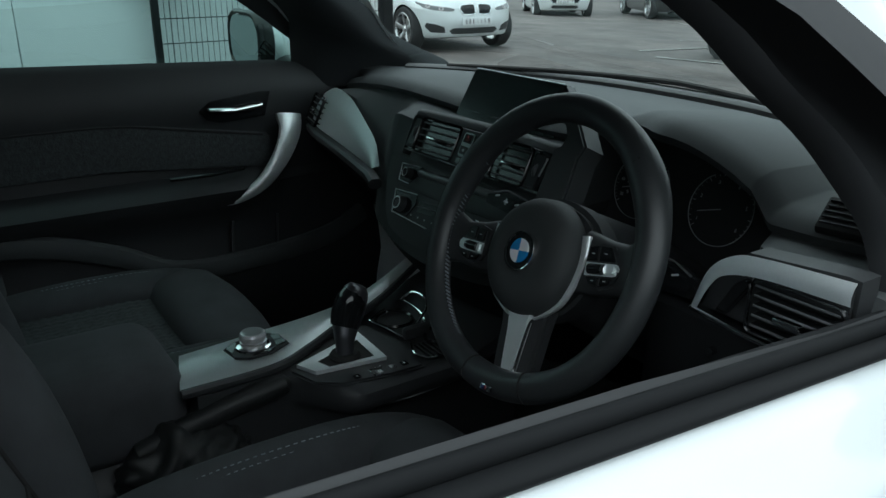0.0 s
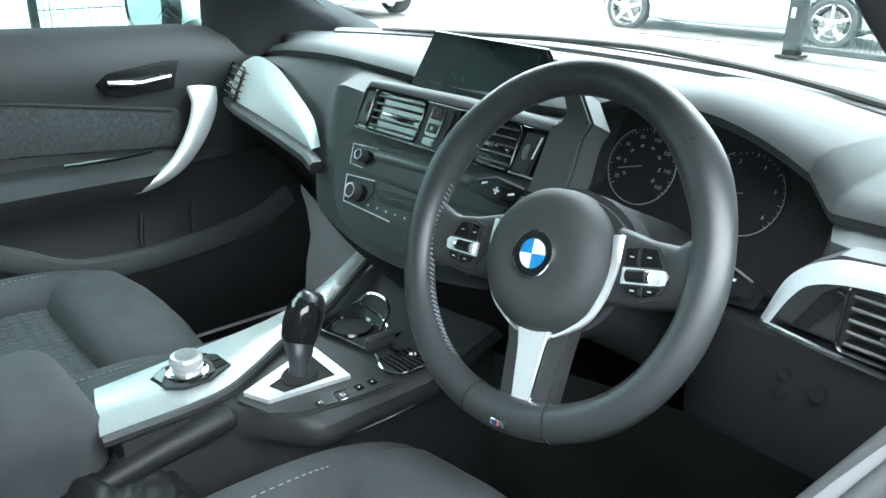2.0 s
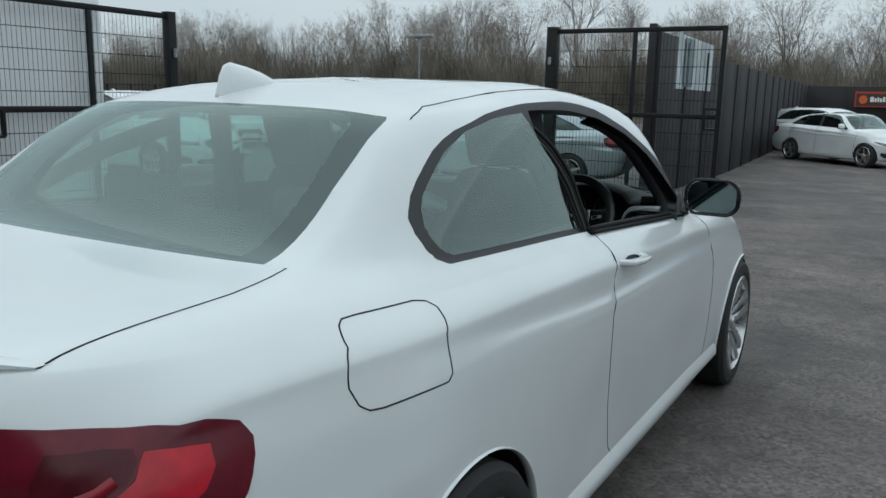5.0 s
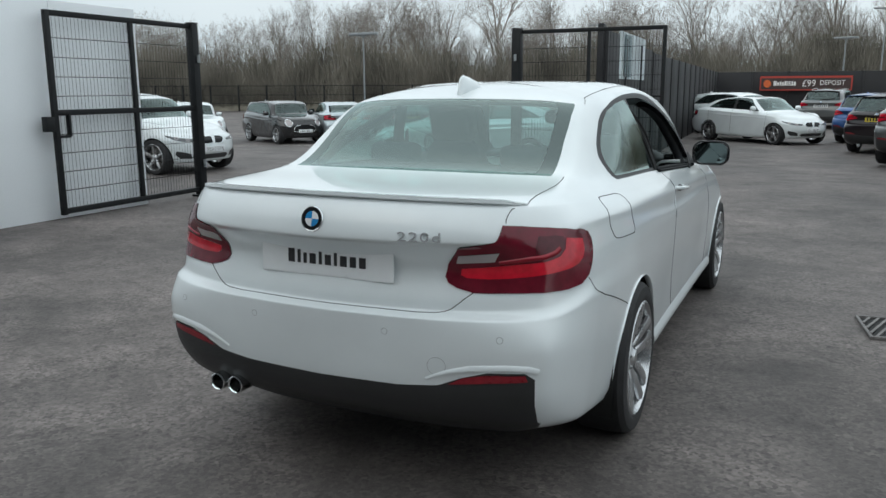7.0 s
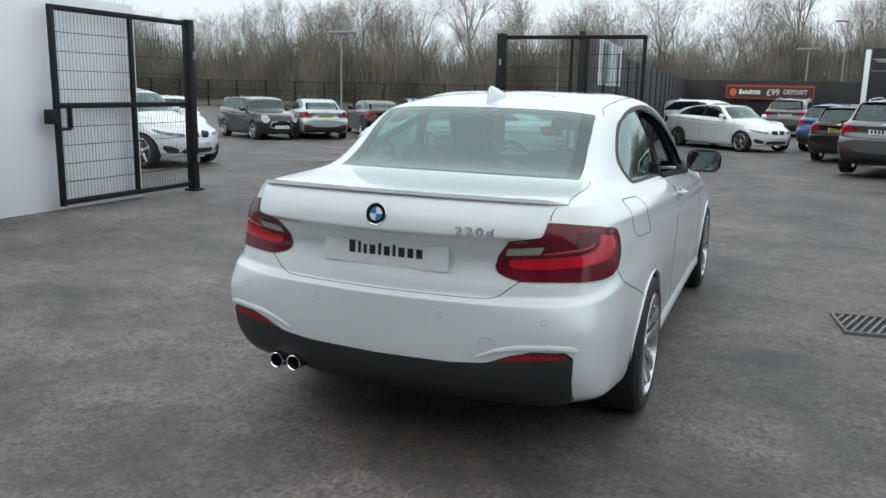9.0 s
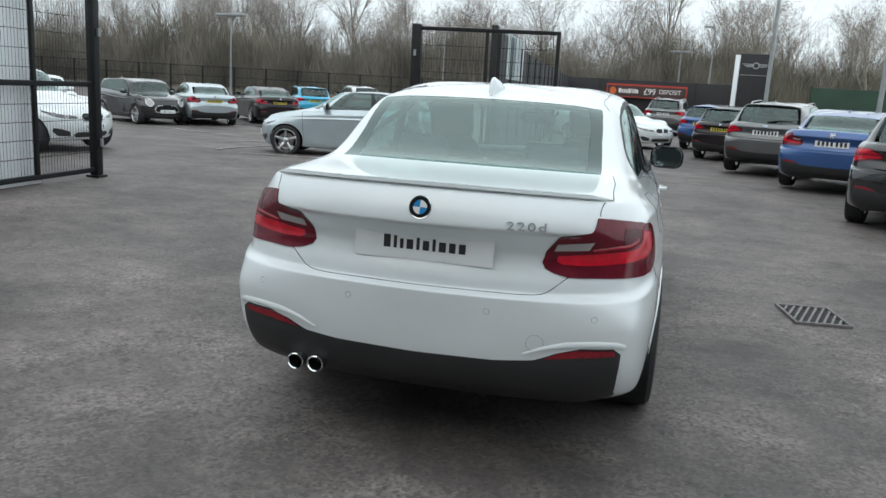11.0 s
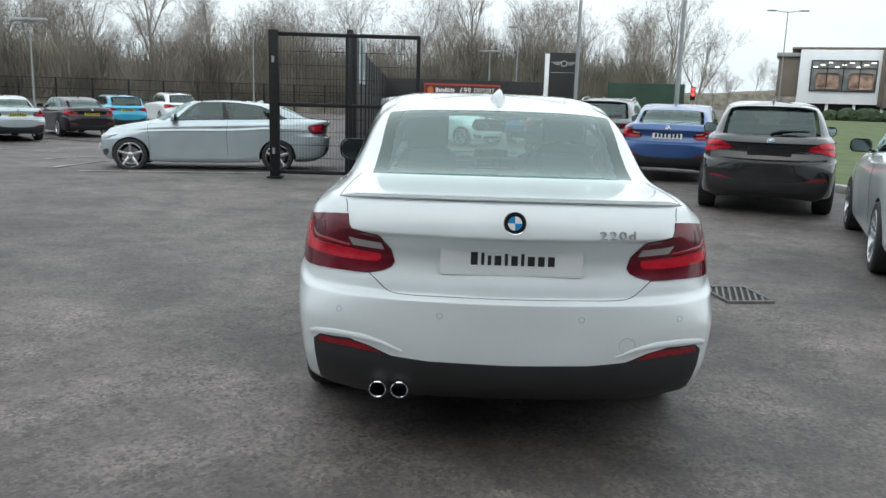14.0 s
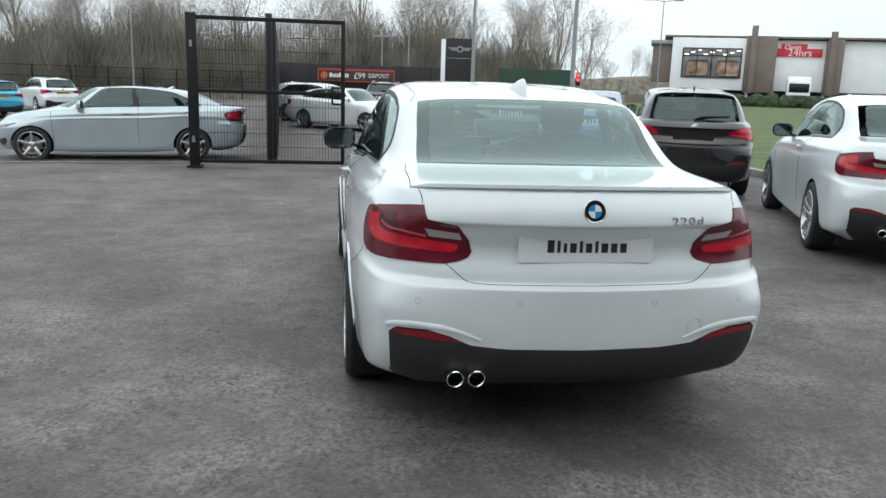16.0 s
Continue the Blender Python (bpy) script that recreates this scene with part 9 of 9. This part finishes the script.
for s in (1, -1):
    door_card(s)
    # inner and outer window seals
    ys = np.linspace(1.97, 3.0 if s < 0 else 2.94, 24)
    if s > 0:
        bm = bmesh.new()
        ledge = np.interp(ys, (1.97, 2.18, 2.62, 2.80, 2.94), (1.018, 1.012, 0.984, 0.971, 0.962))
        loft(bm, [[(0.730, y, z - 0.10), (0.738, y, z - 0.032), (0.742, y, z - 0.012), (0.746, y, z - 0.003), (0.751, y, z), (0.756, y, z - 0.003), (0.760, y, z - 0.012), (0.762, y, z - 0.040)] for y, z in zip(ys, ledge)])
        part("window_ledge", bm, KNEE, car, "smooth black ledge of the door lining", 180)
    bm = bmesh.new()
    sweep(bm, [(s * (0.754 + 0.020 * (y - 1.99)), y, 1.017 - 0.058 * (y - 1.99)) for y in ys], (0.0065, 0.008), seg=16)
    part("window_seal", bm, KNEE, car, smooth=180)
    bm = bmesh.new()
    sweep(bm, [(s * (0.767 + 0.020 * (y - 1.99)), y, 1.009 - 0.058 * (y - 1.99)) for y in ys], (0.0105, 0.0065), seg=18)
    part("waist_trim", bm, KNEE if s > 0 else SEAL, car, smooth=180)
    # front pillar trim
    bm = bmesh.new()
    if s > 0:
        rear = curve_points([(s * 0.738, 2.815, 0.955), (s * 0.716, 2.815, 1.02), (s * 0.694, 2.785, 1.07), (s * 0.679, 2.750, 1.11), (s * 0.661, 2.695, 1.155), (s * 0.645, 2.645, 1.20), (s * 0.620, 2.557, 1.253), (s * 0.600, 2.44, 1.292), (s * 0.585, 2.33, 1.315)], 24)
        fore = curve_points([(s * 0.745, 3.02, 0.935), (s * 0.722, 3.01, 1.01), (s * 0.700, 2.985, 1.06), (s * 0.682, 2.955, 1.10), (s * 0.664, 2.915, 1.15), (s * 0.647, 2.865, 1.20), (s * 0.617, 2.752, 1.268), (s * 0.590, 2.637, 1.315), (s * 0.560, 2.50, 1.345)], 24)
        outer = curve_points([(0.778, 2.985, 0.950), (0.750, 2.998, 1.012), (0.724, 2.994, 1.056), (0.706, 2.972, 1.10), (0.680, 2.934, 1.152), (0.659, 2.875, 1.20), (0.629, 2.795, 1.257), (0.600, 2.68, 1.305), (0.566, 2.52, 1.345)], 24)
        bulge = np.array((-s * 0.030, 0.0, -0.006))
        loft(bm, [[a + np.array((s * 0.03, 0.02, 0)), a, a * 0.75 + b * 0.25 + bulge * 0.8, a * 0.5 + b * 0.5 + bulge, a * 0.2 + b * 0.8 + bulge * 0.8, b * 0.75 + c * 0.25 + bulge * 0.35, b * 0.3 + c * 0.7 + np.array((0.008, -0.010, -0.004)), c] for a, b, c in zip(rear, fore, outer)])
    else:
        rear = curve_points([(-0.752, 2.93, 0.950), (-0.740, 2.925, 1.01), (-0.705, 2.91, 1.09), (-0.692, 2.902, 1.112), (-0.672, 2.862, 1.152), (-0.655, 2.813, 1.188), (-0.640, 2.76, 1.219), (-0.622, 2.68, 1.258), (-0.600, 2.55, 1.302), (-0.580, 2.42, 1.328)], 28)
        fore = curve_points([(-0.665, 3.31, 0.955), (-0.640, 3.27, 0.985), (-0.620, 3.19, 1.017), (-0.608, 3.12, 1.048), (-0.598, 3.08, 1.070), (-0.575, 3.015, 1.124), (-0.555, 2.937, 1.172), (-0.538, 2.866, 1.216), (-0.510, 2.76, 1.268), (-0.480, 2.62, 1.312)], 28)
        bulge = np.array((0.030, -0.012, -0.004))
        loft(bm, [[a + np.array((-0.03, 0.02, 0)), a, a * 0.75 + b * 0.25 + bulge * 0.8, a * 0.5 + b * 0.5 + bulge, a * 0.2 + b * 0.8 + bulge * 0.8, b, b + np.array((-0.02, 0.04, 0.012))] for a, b in zip(rear, fore)])
    part("pillar_trim", bm, PILLAR, car, "dark front pillar trim", 180)
    if s > 0:
        # black sail at the foot of the pillar, and the lining that rises to it
        bm = bmesh.new()
        edge = [(0.776, 2.885, 0.962), (0.783, 3.025, 0.947), (0.765, 3.03, 0.985), (0.745, 3.005, 1.030), (0.758, 2.945, 0.998)]
        a = [bm.verts.new(q) for q in edge]
        b = [bm.verts.new((x + 0.012, y, z)) for x, y, z in edge]
        bm.faces.new(a)
        bm.faces.new(b[::-1])
        for k in range(5):
            bm.faces.new((a[k - 1], a[k], b[k], b[k - 1]))
        bmesh.ops.recalc_face_normals(bm, faces=bm.faces[:])
        bmesh.ops.bevel(bm, geom=bm.edges[:], offset=0.002, segments=2, affect="EDGES")
        part("mirror_sail", bm, SEAL, car, "black sail at the door mirror's foot")
        # rubber seals and trim down the edge of the centre pillar, seen past the open window
        fore_ = curve_points([(0.748, 1.997, 1.012), (0.724, 1.968, 1.10), (0.698, 1.938, 1.187), (0.655, 1.880, 1.275), (0.60, 1.80, 1.345)], 20)
        back_ = curve_points([(0.750, 1.945, 1.018), (0.726, 1.925, 1.09), (0.700, 1.905, 1.160), (0.662, 1.84, 1.25), (0.605, 1.76, 1.325)], 20)
        bm = bmesh.new()
        loft(bm, [[a + (b - a) * f + np.array((0.006 * math.sin(math.pi * f), 0, 0)) for f in np.linspace(-0.15, 1.3, 8)] for a, b in zip(fore_, back_)])
        bmesh.ops.solidify(bm, geom=bm.faces[:], thickness=0.010)
        part("pillar_cover", bm, PILLAR, car, "dark trim on the centre pillar's edge", 60)
        for f, r, mat in ((0.0, 0.0060, GAP), (0.42, 0.0035, GAP), (0.75, 0.0050, SEAL), (1.25, 0.0040, GAP)):
            bm = bmesh.new()
            sweep(bm, [a + (b - a) * f + np.array((0.006, 0, 0)) for a, b in zip(fore_, back_)], (r, r), up=(1, 0, 0), seg=12)
            part("pillar_seal", bm, mat, car, smooth=180)
    # centre pillar trim and its belt
    bm = bmesh.new()
    sweep(bm, [(s * 0.70, 1.94, 0.60), (s * 0.705, 1.93, 1.0), (s * 0.655, 1.87, 1.18), (s * 0.585, 1.79, 1.345)], [(0.085, 0.025), (0.062, 0.022), (0.045, 0.02), (0.05, 0.02)], up=(s, 0, 0), seg=12, square=3)
    part("pillar_trim", bm, PILLAR, car, "dark centre pillar trim", 60)
    bm = bmesh.new()
    sweep(bm, [(s * 0.66, 1.985, 0.62), (s * 0.660, 1.97, 1.0), (s * 0.62, 1.90, 1.19)], (0.024, 0.0015), up=(s, 0, 0), seg=6)
    part("seat_belt", bm, GAP, car)
    # rear quarter lining
    bm = bmesh.new()
    loft(bm, [[(s * x, y, z) for x, z in ((0.735, 1.035), (0.715, 1.04), (0.70, 1.0), (0.69, 0.80), (0.69, 0.45))] for y in np.linspace(1.05, 1.97, 8)])
    part("quarter_lining", bm, PILLAR, car)
    bm = bmesh.new()
    sweep(bm, curve_points([(s * 0.610, 1.02, 1.08), (s * 0.565, 1.25, 1.20), (s * 0.50, 1.52, 1.295)], 10), (0.05, 0.012), up=(s * 0.7, -0.5, 0.5), seg=10, square=3)
    part("rear_pillar_trim", bm, PILLAR, car)

v, f, n = skin(shell, uv, groups["roof_panel"], -0.03)
lining = sheet("roof_lining", v, f, LINING, car, "pale grey roof lining")
# inner mirror
bm = bmesh.new()
slab(bm, rounded(0.238, 0.078, 0.036, 8), 0.046, Matrix.Translation((0, 0.010, 0)) @ Matrix.Rotation(radians(90), 4, "X"), 0.012)
MM = Matrix.Translation((0.03, 2.76, 1.245)) @ Matrix.Rotation(radians(22), 4, "Z") @ Matrix.Rotation(radians(8), 4, "X")
bm.transform(MM)
im = part("interior_mirror", bm, HARD, car, "black interior mirror on the windscreen", 60)
bm = bmesh.new()
slab(bm, rounded(0.205, 0.052, 0.022), 0.003, MM @ Matrix.Translation((0, -0.036, 0)) @ Matrix.Rotation(radians(90), 4, "X"))
part("mirror_glass", bm, MIRROR, im)
bm = bmesh.new()
tube(bm, MM @ Vector((0, 0.02, 0.01)), (0.01, 2.83, 1.325), 0.012, seg=10)
box(bm, (0.0, 2.86, 1.318), (0.09, 0.09, 0.03), Matrix(), bevel=0.012)
part("mirror_stem", bm, HARD, im)

# the dashboard group, seats and linings stand where the doors and the windscreen leave room for them
CABIN = Matrix.Translation((1.166, 1.796, 1.300)) @ Matrix.Scale(1.045, 4) @ Matrix.Translation((-1.083, -2.073, -1.244))
BODY_FIXED = ("mirror_sail", "window_ledge", "pillar_cover", "pillar_seal", "window_seal", "waist_trim", "pillar_trim", "seat_belt", "quarter_lining", "rear_pillar_trim", "roof_lining", "interior_mirror", "rear_seat", "parcel_shelf", "carpet", "bulkhead", "rear_bulkhead")
for ob in sorted(set(bpy.data.objects) - inside_from, key=lambda o: o.name):
    if ob.parent != car or ob.name.split(".")[0] in BODY_FIXED:
        continue
    if ob.name.split(".")[0] == "door_card" and ob.data.vertices[0].co.x > 0:
        ob.matrix_basis = Matrix.Translation((0, 0, -0.047)) @ Matrix(((1.028, 0, 0, 0), CABIN[1], CABIN[2], (0, 0, 0, 1)))
    else:
        ob.matrix_basis = CABIN
